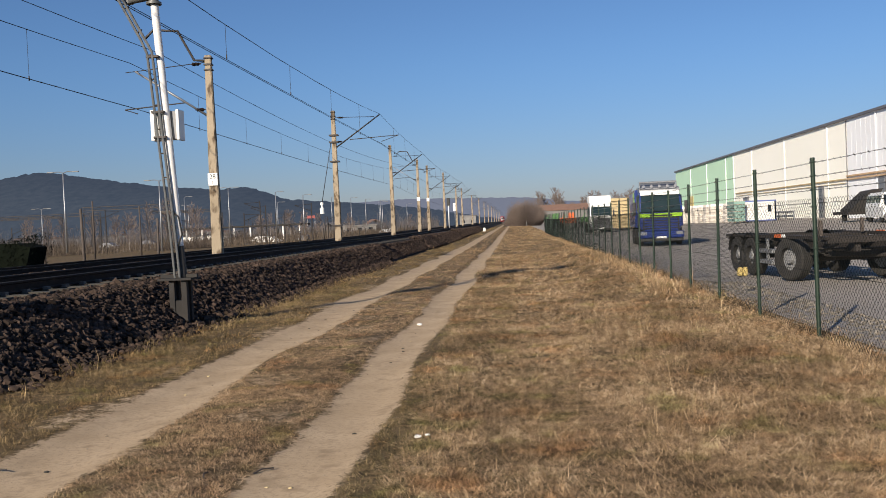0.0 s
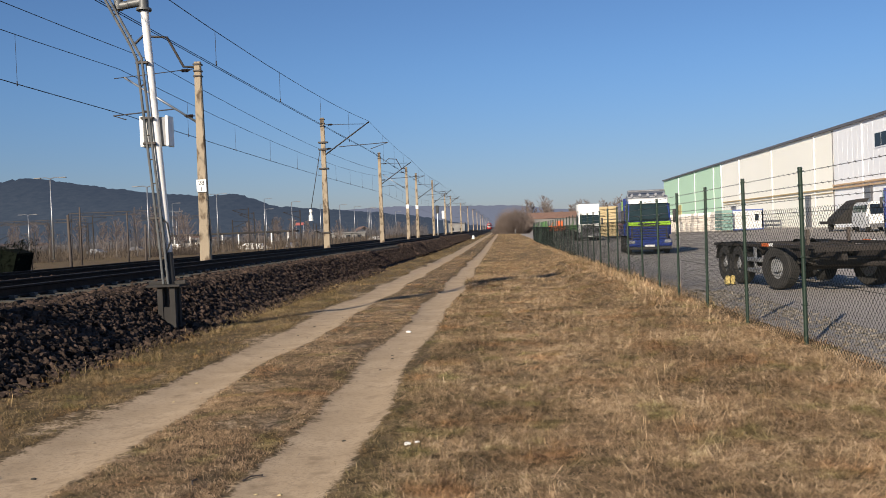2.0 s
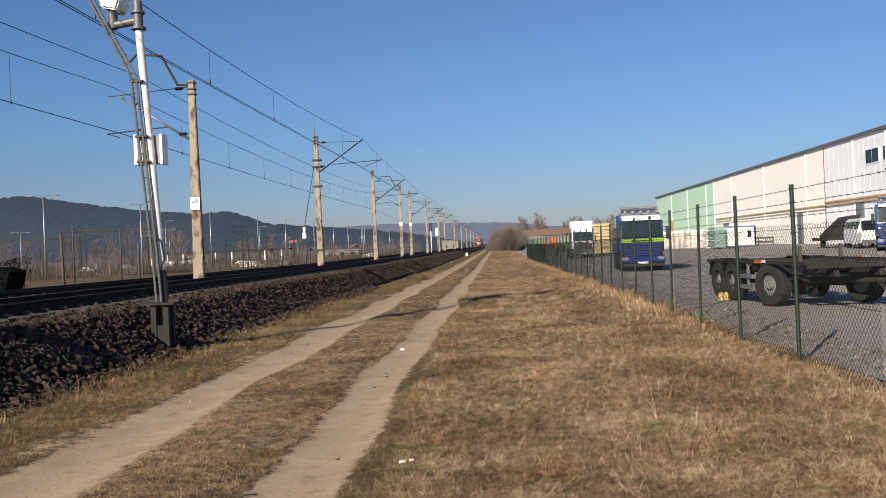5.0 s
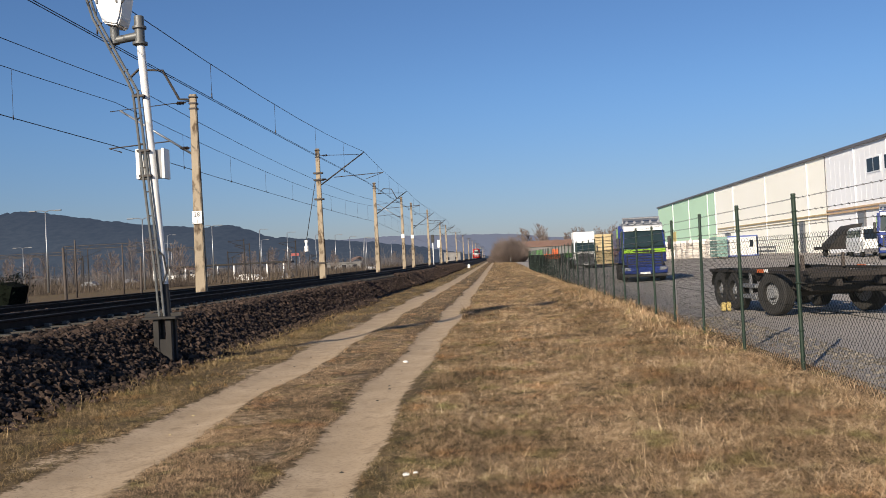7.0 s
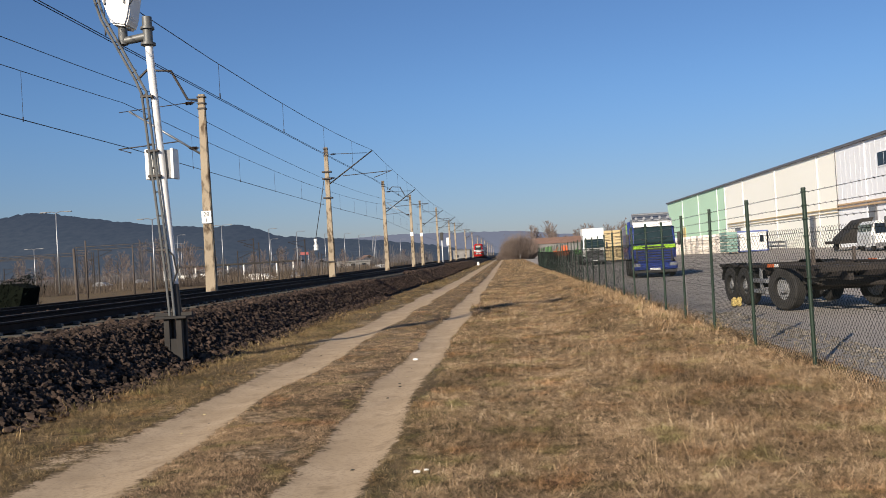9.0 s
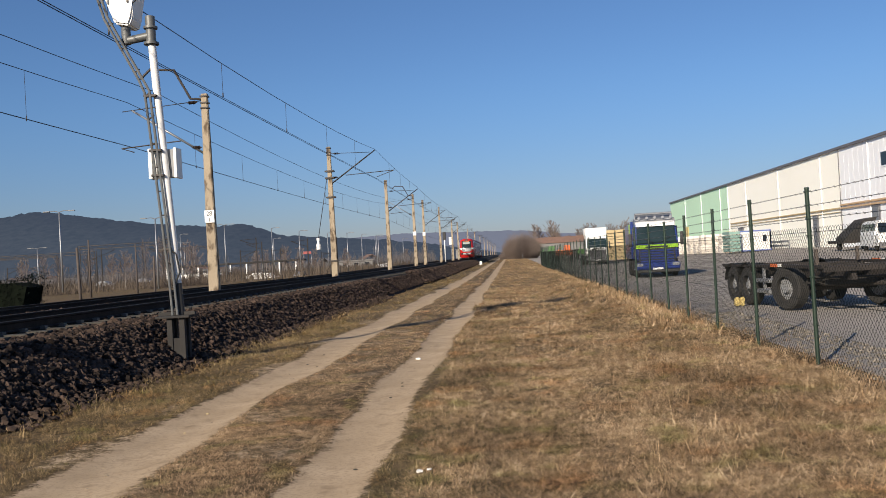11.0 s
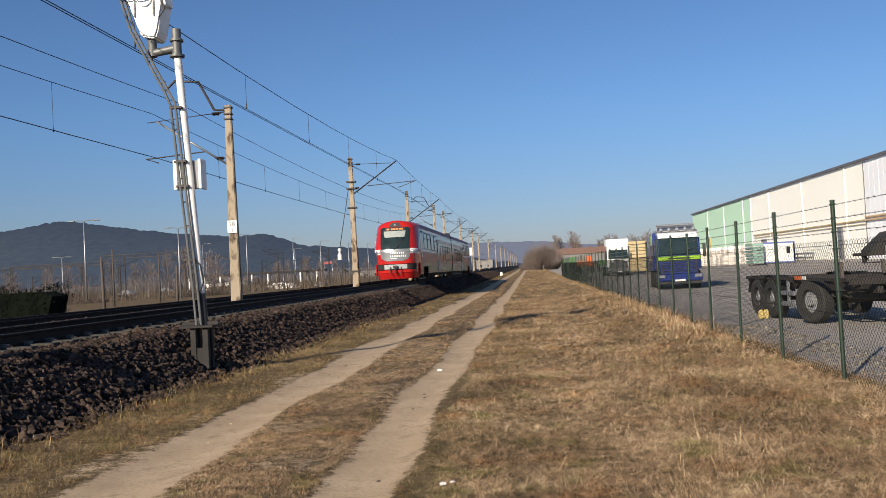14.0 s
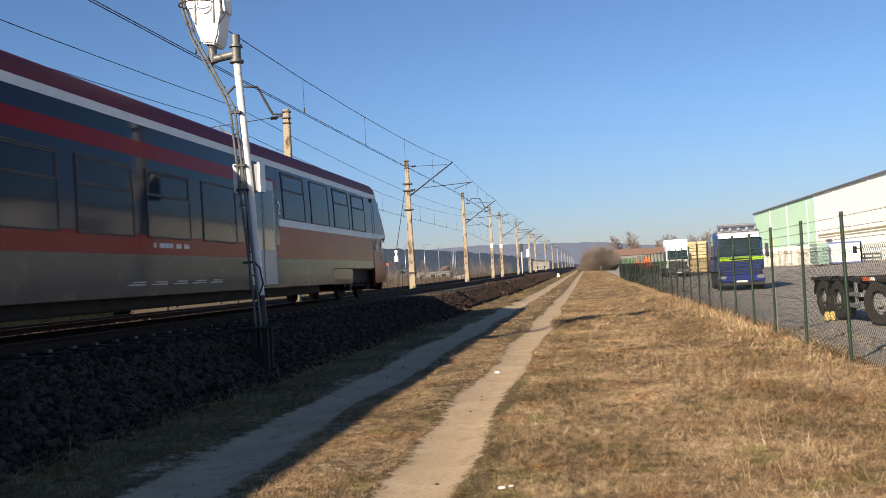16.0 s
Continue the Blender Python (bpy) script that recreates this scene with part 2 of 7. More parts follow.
M = dict(
    soil=soil(),
    straw=blades("straw", [(0.05, 0.036, 0.017), (0.15, 0.098, 0.051), (0.32, 0.215, 0.117), (0.50, 0.352, 0.205), (0.74, 0.57, 0.36)]),
    verge=blades("verge_grass", [(0.026, 0.022, 0.009), (0.095, 0.070, 0.029), (0.195, 0.137, 0.062), (0.32, 0.226, 0.110), (0.48, 0.355, 0.19)]),
    trampled=blades("trampled_grass", [(0.05, 0.035, 0.019), (0.19, 0.122, 0.066), (0.33, 0.220, 0.123), (0.46, 0.325, 0.19), (0.62, 0.46, 0.29)]),
    blind=surf("pale_blind", (0.24, 0.27, 0.25), (0.30, 0.33, 0.31), 4, 0.6),
    # bed far darker than its stones: shade of the gaps painted in
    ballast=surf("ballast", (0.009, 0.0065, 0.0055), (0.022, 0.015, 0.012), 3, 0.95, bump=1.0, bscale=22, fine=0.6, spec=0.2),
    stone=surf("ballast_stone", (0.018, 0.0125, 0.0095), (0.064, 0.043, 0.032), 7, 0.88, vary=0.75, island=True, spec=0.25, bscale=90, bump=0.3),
    rail=surf("rusty_rail", (0.026, 0.018, 0.014), (0.045, 0.03, 0.022), 6, 0.9, bump=0.2, spec=0.2),
    railtop=surf("polished_rail_head", (0.04, 0.032, 0.028), (0.03, 0.026, 0.023), 3, 0.8),
    sleeper=surf("grey_concrete_sleeper", (0.024, 0.028, 0.022), (0.055, 0.046, 0.037), 8, 0.9, bump=0.3, vary=0.2),
    clip=surf("galvanised_clip", (0.13, 0.115, 0.10), (0.09, 0.078, 0.066), 30, 0.6),
    pole=surf("weathered_concrete", (0.265, 0.215, 0.148), (0.36, 0.298, 0.215), 1.4, 0.85, bump=0.35, bscale=40, stain=(0.10, 0.07, 0.042), stain_at=0.50, stretch=(1, 1, 0.5)),
    steel=surf("dark_steel", (0.036, 0.033, 0.032), (0.066, 0.057, 0.051), 7, 0.6, metal=0.6, bump=0.15),
    wire=surf("copper_wire_dark", (0.05, 0.045, 0.042), (0.07, 0.06, 0.055), 3, 0.6, metal=0.5),
    white=surf("white_paint", (0.78, 0.78, 0.76), (0.70, 0.70, 0.67), 3, 0.45, bump=0.05, stain=(0.5, 0.46, 0.4), stain_at=0.68),
    zinc=surf("galvanised_steel", (0.36, 0.37, 0.38), (0.27, 0.28, 0.29), 5, 0.45, metal=0.7, bump=0.1),
    black=surf("black_paint", (0.02, 0.02, 0.02), (0.03, 0.03, 0.03), 5, 0.6),
    rubber=surf("rubber", (0.016, 0.0155, 0.015), (0.030, 0.028, 0.026), 4, 0.85, bump=0.2),
    green=surf("green_fence_paint", (0.009, 0.024, 0.014), (0.016, 0.036, 0.021), 6, 0.5, vary=0.15),
    mesh=surf("green_wire", (0.004, 0.006, 0.005), (0.007, 0.009, 0.007), 6, 0.8, spec=0.2),
    barb=surf("barbed_wire_zinc", (0.16, 0.165, 0.17), (0.11, 0.11, 0.11), 9, 0.55, metal=0.5),
    asphalt=surf("worn_asphalt", (0.262, 0.238, 0.208), (0.328, 0.298, 0.262), 0.12, 0.9, bump=0.5, bscale=14, fine=0.3, stain=(0.19, 0.172, 0.155), stain_at=0.62, spec=0.3),
    cream=surf("cream_cladding", (0.95, 0.94, 0.84), (0.97, 0.96, 0.87), 0.08, 0.55, fine=0.03),
    mint=surf("pale_green_cladding", (0.50, 0.73, 0.53), (0.53, 0.77, 0.56), 0.08, 0.55, fine=0.03),
    pale=surf("white_grey_cladding", (0.86, 0.88, 0.90), (0.81, 0.83, 0.85), 0.08, 0.5, fine=0.04),
    trim=surf("dark_grey_trim", (0.10, 0.10, 0.11), (0.13, 0.13, 0.14), 1, 0.5),
    timber=surf("brown_timber", (0.46, 0.32, 0.19), (0.56, 0.41, 0.26), 2, 0.75, bump=0.2),
    glass=surf("dark_window_glass", (0.012, 0.018, 0.026), (0.016, 0.022, 0.03), 1, 0.1, spec=0.35, fine=0.0),
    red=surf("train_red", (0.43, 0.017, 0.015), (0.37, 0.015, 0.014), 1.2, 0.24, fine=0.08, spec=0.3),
    maroon=surf("roof_maroon", (0.15, 0.011, 0.028), (0.12, 0.01, 0.025), 1.5, 0.5, fine=0.1, spec=0.15),
    slate=surf("train_slate_blue", (0.022, 0.034, 0.056), (0.019, 0.030, 0.05), 0.7, 0.1, fine=0.05, spec=0.12),
    silver=surf("train_silver", (0.40, 0.41, 0.42), (0.34, 0.35, 0.36), 0.8, 0.35, spec=0.3, fine=0.06),
    grey=surf("train_grey", (0.085, 0.085, 0.076), (0.065, 0.065, 0.058), 0.9, 0.2, spec=0.10, fine=0.1, stain=(0.13, 0.115, 0.095), stain_at=0.6),
    # bare wood paled, so that its colour carries the haze of distance
    farwood=surf("haze_paled_wood", (0.15, 0.120, 0.105), (0.205, 0.164, 0.142), 0.3, 0.95, vary=0.2, island=True, spec=0.1),
    faded_red=surf("faded_red_sheet", (0.30, 0.06, 0.055), (0.24, 0.055, 0.05), 1, 0.6),
    olive=blades("olive_turf", [(0.022, 0.022, 0.010), (0.075, 0.062, 0.027), (0.155, 0.118, 0.055), (0.26, 0.19, 0.095), (0.42, 0.31, 0.165)]),
    armgrey=surf("dull_grey_zinc", (0.10, 0.105, 0.105), (0.15, 0.155, 0.15), 6, 0.5, metal=0.3, bump=0.1),
    # wood greyed: haze over the far belt is painted into the colour
    hazewood=surf("haze_greyed_wood", (0.085, 0.083, 0.088), (0.13, 0.122, 0.122), 0.05, 0.95, vary=0.3, island=True, spec=0.1),
    # darker copy of train_red, with the side walls' shade in its colour
    shaded_red=surf("shaded_side_red", (0.30, 0.012, 0.014), (0.26, 0.010, 0.012), 1.2, 0.22, fine=0.05, spec=0.06),
    gravel=surf("yard_gravel", (0.17, 0.15, 0.122), (0.26, 0.232, 0.19), 9, 0.9, vary=0.4, island=True, spec=0.2),
    shield=surf("brushed_grey_shield", (0.17, 0.18, 0.185), (0.25, 0.26, 0.265), 1.5, 0.3, metal=0.35, fine=0.08),
    screen=surf("windscreen_glass", (0.012, 0.022, 0.022), (0.022, 0.036, 0.036), 1.5, 0.08, spec=0.45, fine=0.05),
    under=surf("underframe_black", (0.016, 0.015, 0.014), (0.03, 0.027, 0.024), 3, 0.85),
    lamp=glow("headlight_glow", (1.0, 0.94, 0.78), 2.0),
    amber=glow("display_amber", (0.62, 0.20, 0.05), 0.25),
    sideglass=surf("tinted_side_glass", (0.018, 0.028, 0.040), (0.014, 0.022, 0.034), 0.7, 0.08, fine=0.04, spec=0.12),
    boxgrey=surf("grey_cabinet_paint", (0.17, 0.175, 0.18), (0.22, 0.225, 0.23), 3, 0.55, fine=0.1),
    lens=surf("headlight_lens", (0.28, 0.29, 0.31), (0.2, 0.21, 0.23), 9, 0.1, spec=0.8),
    blue=surf("truck_blue", (0.010, 0.028, 0.155), (0.012, 0.032, 0.18), 1, 0.3, coat=0.5, fine=0.05),
    lime=surf("truck_lime", (0.30, 0.55, 0.03), (0.27, 0.50, 0.03), 1, 0.35, coat=0.3, fine=0.05),
    rust=surf("rusty_chassis", (0.016, 0.0135, 0.012), (0.032, 0.025, 0.021), 2.2, 0.75, bump=0.3, stain=(0.03, 0.026, 0.024)),
    yellow=surf("yellow_plastic", (0.55, 0.43, 0.15), (0.42, 0.33, 0.13), 9, 0.5),
    tan=surf("sawn_yellow_timber", (0.50, 0.40, 0.22), (0.42, 0.33, 0.18), 1.5, 0.8, bump=0.3),
    orange=surf("orange_paint", (0.60, 0.13, 0.03), (0.5, 0.11, 0.03), 2, 0.5),
    machine=surf("green_machine_paint", (0.10, 0.24, 0.07), (0.08, 0.19, 0.06), 2, 0.5),
    bag=surf("white_bulk_bag", (0.72, 0.68, 0.62), (0.60, 0.55, 0.48), 1.3, 0.8, bump=0.4, bscale=12, vary=0.12),
    roofred=surf("red_brown_tiles", (0.15, 0.09, 0.065), (0.20, 0.12, 0.09), 1.0, 0.85, bump=0.4, bscale=6),
    plaster=surf("house_plaster", (0.20, 0.195, 0.185), (0.13, 0.128, 0.125), 0.5, 0.85, vary=0.3),
    bark=surf("grey_brown_bark", (0.06, 0.048, 0.04), (0.10, 0.082, 0.07), 3, 0.9, bump=0.5),
    birch=surf("pale_birch_bark", (0.30, 0.27, 0.24), (0.2, 0.18, 0.16), 2, 0.85, stain=(0.10, 0.09, 0.08)),
    twig=surf("bare_twigs", (0.05, 0.04, 0.034), (0.085, 0.068, 0.056), 0.4, 0.9, vary=0.35, island=True, spec=0.2),
    scrub=surf("dry_brush_twigs", (0.07, 0.055, 0.043), (0.11, 0.088, 0.068), 0.6, 0.9, vary=0.35, island=True, spec=0.2),
    hedge=surf("dark_conifer_foliage", (0.003, 0.005, 0.003), (0.006, 0.009, 0.005), 2, 0.95, vary=0.4, island=True, spec=0.1),
    field=surf("rough_meadow", (0.10, 0.08, 0.048), (0.15, 0.118, 0.07), 0.05, 0.95, bump=0.6, bscale=3, fine=0.3, stain=(0.14, 0.12, 0.06), spec=0.15),
    sign=surf("white_enamel", (0.80, 0.80, 0.78), (0.74, 0.74, 0.71), 6, 0.4),
    bluebox=surf("container_blue", (0.10, 0.14, 0.36), (0.09, 0.13, 0.30), 2, 0.5),
    teal=surf("teal_crate", (0.17, 0.29, 0.25), (0.22, 0.34, 0.30), 2, 0.6),
)


# ---- builders ----
def box(bm, x0, x1, y0, y1, z0, z1, bevel=0.0, m=None):
    v = [bm.verts.new((x, y, z)) for x in (x0, x1) for y in (y0, y1) for z in (z0, z1)]
    fs = [bm.faces.new([v[i] for i in q]) for q in ((0, 1, 3, 2), (4, 6, 7, 5), (0, 4, 5, 1), (2, 3, 7, 6), (0, 2, 6, 4), (1, 5, 7, 3))]
    if m is not None:
        bmesh.ops.transform(bm, matrix=m, verts=v)
    if bevel:
        es = list({e for f in fs for e in f.edges})
        bmesh.ops.bevel(bm, geom=es, offset=bevel, segments=2, affect="EDGES", profile=0.5)
    return bm


def rod(bm, a, b, r0, r1=None, n=10, caps=True):
    a, b = Vector(a), Vector(b)
    d = b - a
    r1 = r0 if r1 is None else r1
    q = d.to_track_quat("Z", "Y").to_matrix()
    rings = []
    for p, r in ((a, r0), (b, r1)):
        rings.append([bm.verts.new(p + q @ Vector((r * math.cos(2 * math.pi * i / n), r * math.sin(2 * math.pi * i / n), 0))) for i in range(n)])
    for i in range(n):
        f = bm.faces.new((rings[0][i], rings[0][(i + 1) % n], rings[1][(i + 1) % n], rings[1][i]))
        f.smooth = n > 5
    if caps:
        bm.faces.new(rings[0][::-1])
        bm.faces.new(rings[1])
    return bm


def tube(bm, pts, r, n=8, caps=True):
    """One bent tube through the points."""
    pts = [Vector(p) for p in pts]
    rings, up = [], None
    for i, p in enumerate(pts):
        d = (pts[min(i + 1, len(pts) - 1)] - pts[max(i - 1, 0)]).normalized()
        if up is None:
            up = d.orthogonal().normalized()
        up = (up - d * up.dot(d)).normalized()
        side = d.cross(up)
        rings.append([bm.verts.new(p + (up * math.cos(6.28318 * k / n) + side * math.sin(6.28318 * k / n)) * r) for k in range(n)])
    for a, b in zip(rings[:-1], rings[1:]):
        for k in range(n):
            bm.faces.new((a[k], a[(k + 1) % n], b[(k + 1) % n], b[k])).smooth = n > 5
    if caps:
        bm.faces.new(rings[0][::-1])
        bm.faces.new(rings[-1])
    return bm


def climb(bm, outline, y0, y1):
    """An outline of (x, z) points drawn along the line, following its climb."""
    rows = [[bm.verts.new((a, y, z + float(rise(y)))) for a, z in outline] for y in (y0, 70, 150, 300, 450, y1)]
    k = len(outline)
    for lo, hi in zip(rows[:-1], rows[1:]):
        for i in range(k):
            bm.faces.new((lo[i], lo[(i + 1) % k], hi[(i + 1) % k], hi[i]))
    bm.faces.new(rows[0][::-1])
    bm.faces.new(rows[-1])
    return bm


def prism(bm, outline, y0, y1, axis="y"):
    """An outline of (a, z) points, extruded along y, or along x."""
    def p(a, z, t):
        return (a, t, z) if axis == "y" else (t, a, z)
    lo = [bm.verts.new(p(a, z, y0)) for a, z in outline]
    hi = [bm.verts.new(p(a, z, y1)) for a, z in outline]
    k = len(outline)
    for i in range(k):
        bm.faces.new((lo[i], lo[(i + 1) % k], hi[(i + 1) % k], hi[i]))
    bm.faces.new(lo[::-1])
    bm.faces.new(hi)
    return bm


def finish(name, bm, material):
    bmesh.ops.recalc_face_normals(bm, faces=bm.faces)
    for e in bm.edges:
        if len(e.link_faces) == 2 and e.calc_face_angle(0) > 0.6:
            e.smooth = False
    me = bpy.data.meshes.new(name)
    bm.to_mesh(me)
    bm.free()
    me.materials.append(material)
    return me


def part(name, bm, material, parent=None, label=""):
    ob = new(name, finish(name, bm, material))
    ob.parent = parent
    return tagged(ob, label=label)


def again(name, me, parent, m):
    ob = new(name, me)
    ob.parent = parent
    ob.matrix_basis = m
    return ob


def thing(name, at, label, category, group="", turn=0):
    ob = new(name)
    ob.matrix_basis = pose(at[0], at[1], at[2] + float(rise(at[1])), 0, 0, turn)
    ob.empty_display_size = 0.2
    return tagged(ob, label, category, group)


def rise(y):
    """The line and the land climb gently into the distance."""
    return 0.0038 * np.clip(np.asarray(y, float) - 70, 0, 380)


def B():
    return bmesh.new()


def arrays(name, verts, faces, material, smooth=False):
    """A mesh out of computed arrays; faces all of one corner count."""
    me = bpy.data.meshes.new(name)
    k = faces.shape[1]
    me.vertices.add(len(verts))
    me.vertices.foreach_set("co", np.asarray(verts, np.float32).ravel())
    me.loops.add(faces.size)
    me.loops.foreach_set("vertex_index", faces.astype(np.int32).ravel())
    me.polygons.add(len(faces))
    me.polygons.foreach_set("loop_start", np.arange(0, faces.size, k, dtype=np.int32))
    me.polygons.foreach_set("loop_total", np.full(len(faces), k, np.int32))
    me.update(calc_edges=True)
    me.polygons.foreach_set("use_smooth", np.full(len(faces), smooth))
    me.materials.append(material)
    return me


# ---- the ground: one sheet to the horizon ----
RAIL = 1.04      # top of rail above the path
TRACK_X = -8.4   # near track
TRACK2_X = -14.4  # far track, its rails a little lower
RAIL2 = 0.92
POLE_X = -11.4
FENCE_X = 3.75


def step(v, a, b):
    t = np.clip((v - a) / (b - a), 0, 1)
    return t * t * (3 - 2 * t)


def lumps(x, y, s, seed):
    r = np.random.RandomState(seed)
    z = 0
    for k in range(7):
        a, p, f = r.uniform(0, 6.28), r.uniform(0, 6.28), s * r.uniform(0.6, 1.9)
        z = z + np.sin((x * math.cos(a) + y * math.sin(a)) * f + p)
    return z / 7


def bareness(x, y):
    """1 on the wheel ruts, falling to 0 on turf, with worn patches on the strip between them."""
    x, y = np.asarray(x, float), np.asarray(y, float)
    out = 0 * x + 0 * y
    for c, w, seed in ((-3.50, 0.365, 61), (-1.50, 0.28, 62)):
        d = np.abs(x - c + 0.06 * np.sin(y * 0.7) + 0.10 * lumps(x, y, 2.2, seed))
        ww = w * (1 + 0.22 * lumps(0 * x, y, 1.1, seed + 5))
        out = np.maximum(out, 1 - step(d, ww * 0.62, ww * 1.6))
    strip = step(x, -3.3, -3.0) * (1 - step(x, -2.0, -1.7))
    out = np.maximum(out, strip * 0.42 * step(lumps(x * 1.8, y * 1.1, 2.4, 71), 0.05, 0.4))
    shoulder = step(x, -4.5, -4.15) * (1 - step(x, -3.8, -3.5))
    return np.maximum(out, shoulder * 0.46 * step(lumps(x, y * 0.7, 2.0, 73), -0.05, 0.3))


def ground_z(x, y):
    x, y = np.asarray(x, float), np.asarray(y, float)
    near = step(x, -6.0, -5.0) * (1 - step(x, 3.6, 5.0))
    z = near * (0.035 * lumps(x, y, 1.1, 3) + 0.004 * lumps(x, y, 4.0, 4))
    for c, w in ((-3.46, 0.34), (-1.52, 0.32)):
        z = z - 0.045 * np.exp(-(((x - c + 0.06 * np.sin(y * 0.7)) / w) ** 4))
    z = z + 0.018 * lumps(x, y, 8.0, 14) * step(x, -1.2, -0.5) * (1 - step(x, 3.6, 4.4)) * (1 - step(y, 24, 30))
    z = z + 0.22 * np.exp(-((x - 2.7) / 0.8) ** 2) * step(y, 11, 24) * (1 - step(y, 100, 130))
    z = z - 0.12 * step(x, 3.6, 4.6)
    z = z + 0.55 * step(x, 10, 34)
    z = z - 0.10 * step(-x, 17, 22) - 0.9 * step(-x, 30, 90)
    return z + rise(y)


def grid_lines(parts):
    out = []
    for a, b, s in parts:
        out.append(np.arange(a, b, s))
    return np.concatenate(out)


gx = grid_lines([(-4200, -400, 380), (-400, -60, 34), (-60, -20, 4), (-20, -6, 1), (-6, 4.8, 0.11), (4.8, 40, 2.2), (40, 400, 36), (400, 4400, 400)])
gy = grid_lines([(-900, -60, 120), (-60, 3, 7), (3, 26, 0.14), (26, 60, 0.5), (60, 160, 4), (160, 700, 36), (700, 4700, 400)])
GX, GY = np.meshgrid(gx, gy, indexing="ij")
nx, ny = GX.shape
gv = np.stack([GX, GY, ground_z(GX, GY)], -1).reshape(-1, 3)
ii = (np.arange(nx - 1)[:, None] * ny + np.arange(ny - 1)[None]).ravel()
gf = np.stack([ii, ii + ny, ii + ny + 1, ii + 1], 1)
ground_mesh = arrays("ground", gv, gf, M["soil"], True)
ground_mesh.attributes.new("bareness", "FLOAT", "POINT").data.foreach_set("value", bareness(GX, GY).astype(np.float32).ravel())
ground = new("ground", ground_mesh)
tagged(ground, "dry winter turf with two bare sandy wheel ruts", "ground", kind="structure")

# the yard's asphalt, a thin slab of its own on the far side of the fence
yx, yy = grid_lines([(4.15, 36, 1.6)]), grid_lines([(-30, 330, 6)])
YX, YY = np.meshgrid(yx, yy, indexing="ij")
edge = np.where(YX < 4.3, 0.25 * np.sin(YY * 1.3) * np.sin(YY * 0.37), 0)
a, c = YX.shape
yv = np.stack([YX + edge, YY, ground_z(YX, YY) + 0.03], -1).reshape(-1, 3)
ii = (np.arange(a - 1)[:, None] * c + np.arange(c - 1)[None]).ravel()
yard = new("pavement", arrays("pavement", yv, np.stack([ii, ii + c, ii + c + 1, ii + 1], 1), M["asphalt"], True))
tagged(yard, "worn grey asphalt of a freight yard", "pavement", kind="structure")

# ---- railway: embankment, sleepers, rails ----

bm = B()
prof = [(-5.5, -0.12), (-5.75, 0.1), (-6.58, 0.74), (-7.05, 0.78), (-7.2, 0.82), (-9.6, 0.82), (-10.3, 0.8), (-11.4, 0.78), (-12.4, 0.74), (-13.0, 0.75),
        (-15.8, 0.75), (-16.3, 0.7), (-17.7, -0.3)]
climb(bm, prof, -120, 2200)
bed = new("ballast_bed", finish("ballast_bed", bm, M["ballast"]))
tagged(bed, "dark brown crushed-stone ballast embankment, shade between stones in its colour", "ballast", kind="structure")

RAIL_SHAPE = [(-0.075, 0), (0.075, 0), (0.075, 0.012), (0.014, 0.035), (0.012, 0.125), (0.036, 0.14), (0.036, 0.164), (-0.036, 0.164), (-0.036, 0.14), (-0.012, 0.125), (-0.014, 0.035), (-0.075, 0.012)]


def sleeper_mesh():
    bm = B()
    prism(bm, [(-0.14, 0), (0.14, 0), (0.11, 0.17), (-0.11, 0.17)], -1.3, 1.3, "x")
    me = finish("sleeper", bm, M["sleeper"])
    return me


def track(x, top, y0, y1, count, label, nearest=False):
    t = thing("railway_track", (x, 0, top), label, "railway track", "tracks of the line")
    for s in (-1, 1):
        bm = B()
        climb(bm, [(s * 0.7535 + a, z - 0.172) for a, z in RAIL_SHAPE], y0, y1)
        r = part("rail", bm, M["rail"], t)
        bm = B()
        climb(bm, [(s * 0.7535 + a, z) for a, z in ((-0.034, -0.009), (0.034, -0.009), (0.03, 0.0), (-0.03, 0.0))], y0, y1)
        part("rail_head", bm, M["railtop"], r, "bright worn running surface")
    me, rest = sleeper_mesh(), B()
    bm = B()
    box(bm, -0.045, 0.045, -0.05, 0.05, 0.17, 0.215)
    clip = finish("rail_clip", bm, M["clip"])
    for i in range(count):
        y, z = -6 + 0.6 * i, -0.352 + float(rise(-6 + 0.6 * i))
        again("sleeper", me, t, pose(0, y, z))
        for s in (-1, 1):
            for d in (-0.11, 0.11):
                if nearest and 20 <= i < 90:
                    again("rail_clip", clip, t, pose(s * 0.7535 + d, y, z))
                else:
                    box(rest, s * 0.7535 + d - 0.045, s * 0.7535 + d + 0.045, y - 0.05, y + 0.05, z + 0.17, z + 0.215)
    tagged(part("rail_clip", rest, M["clip"], t), kind="stuff")
    return t


track(TRACK_X, RAIL, -120, 2200, 280, "near track, rusty rails on concrete sleepers in ballast", True)
track(TRACK2_X, RAIL2, -120, 2200, 120, "far track, rusty rails on concrete sleepers in ballast")


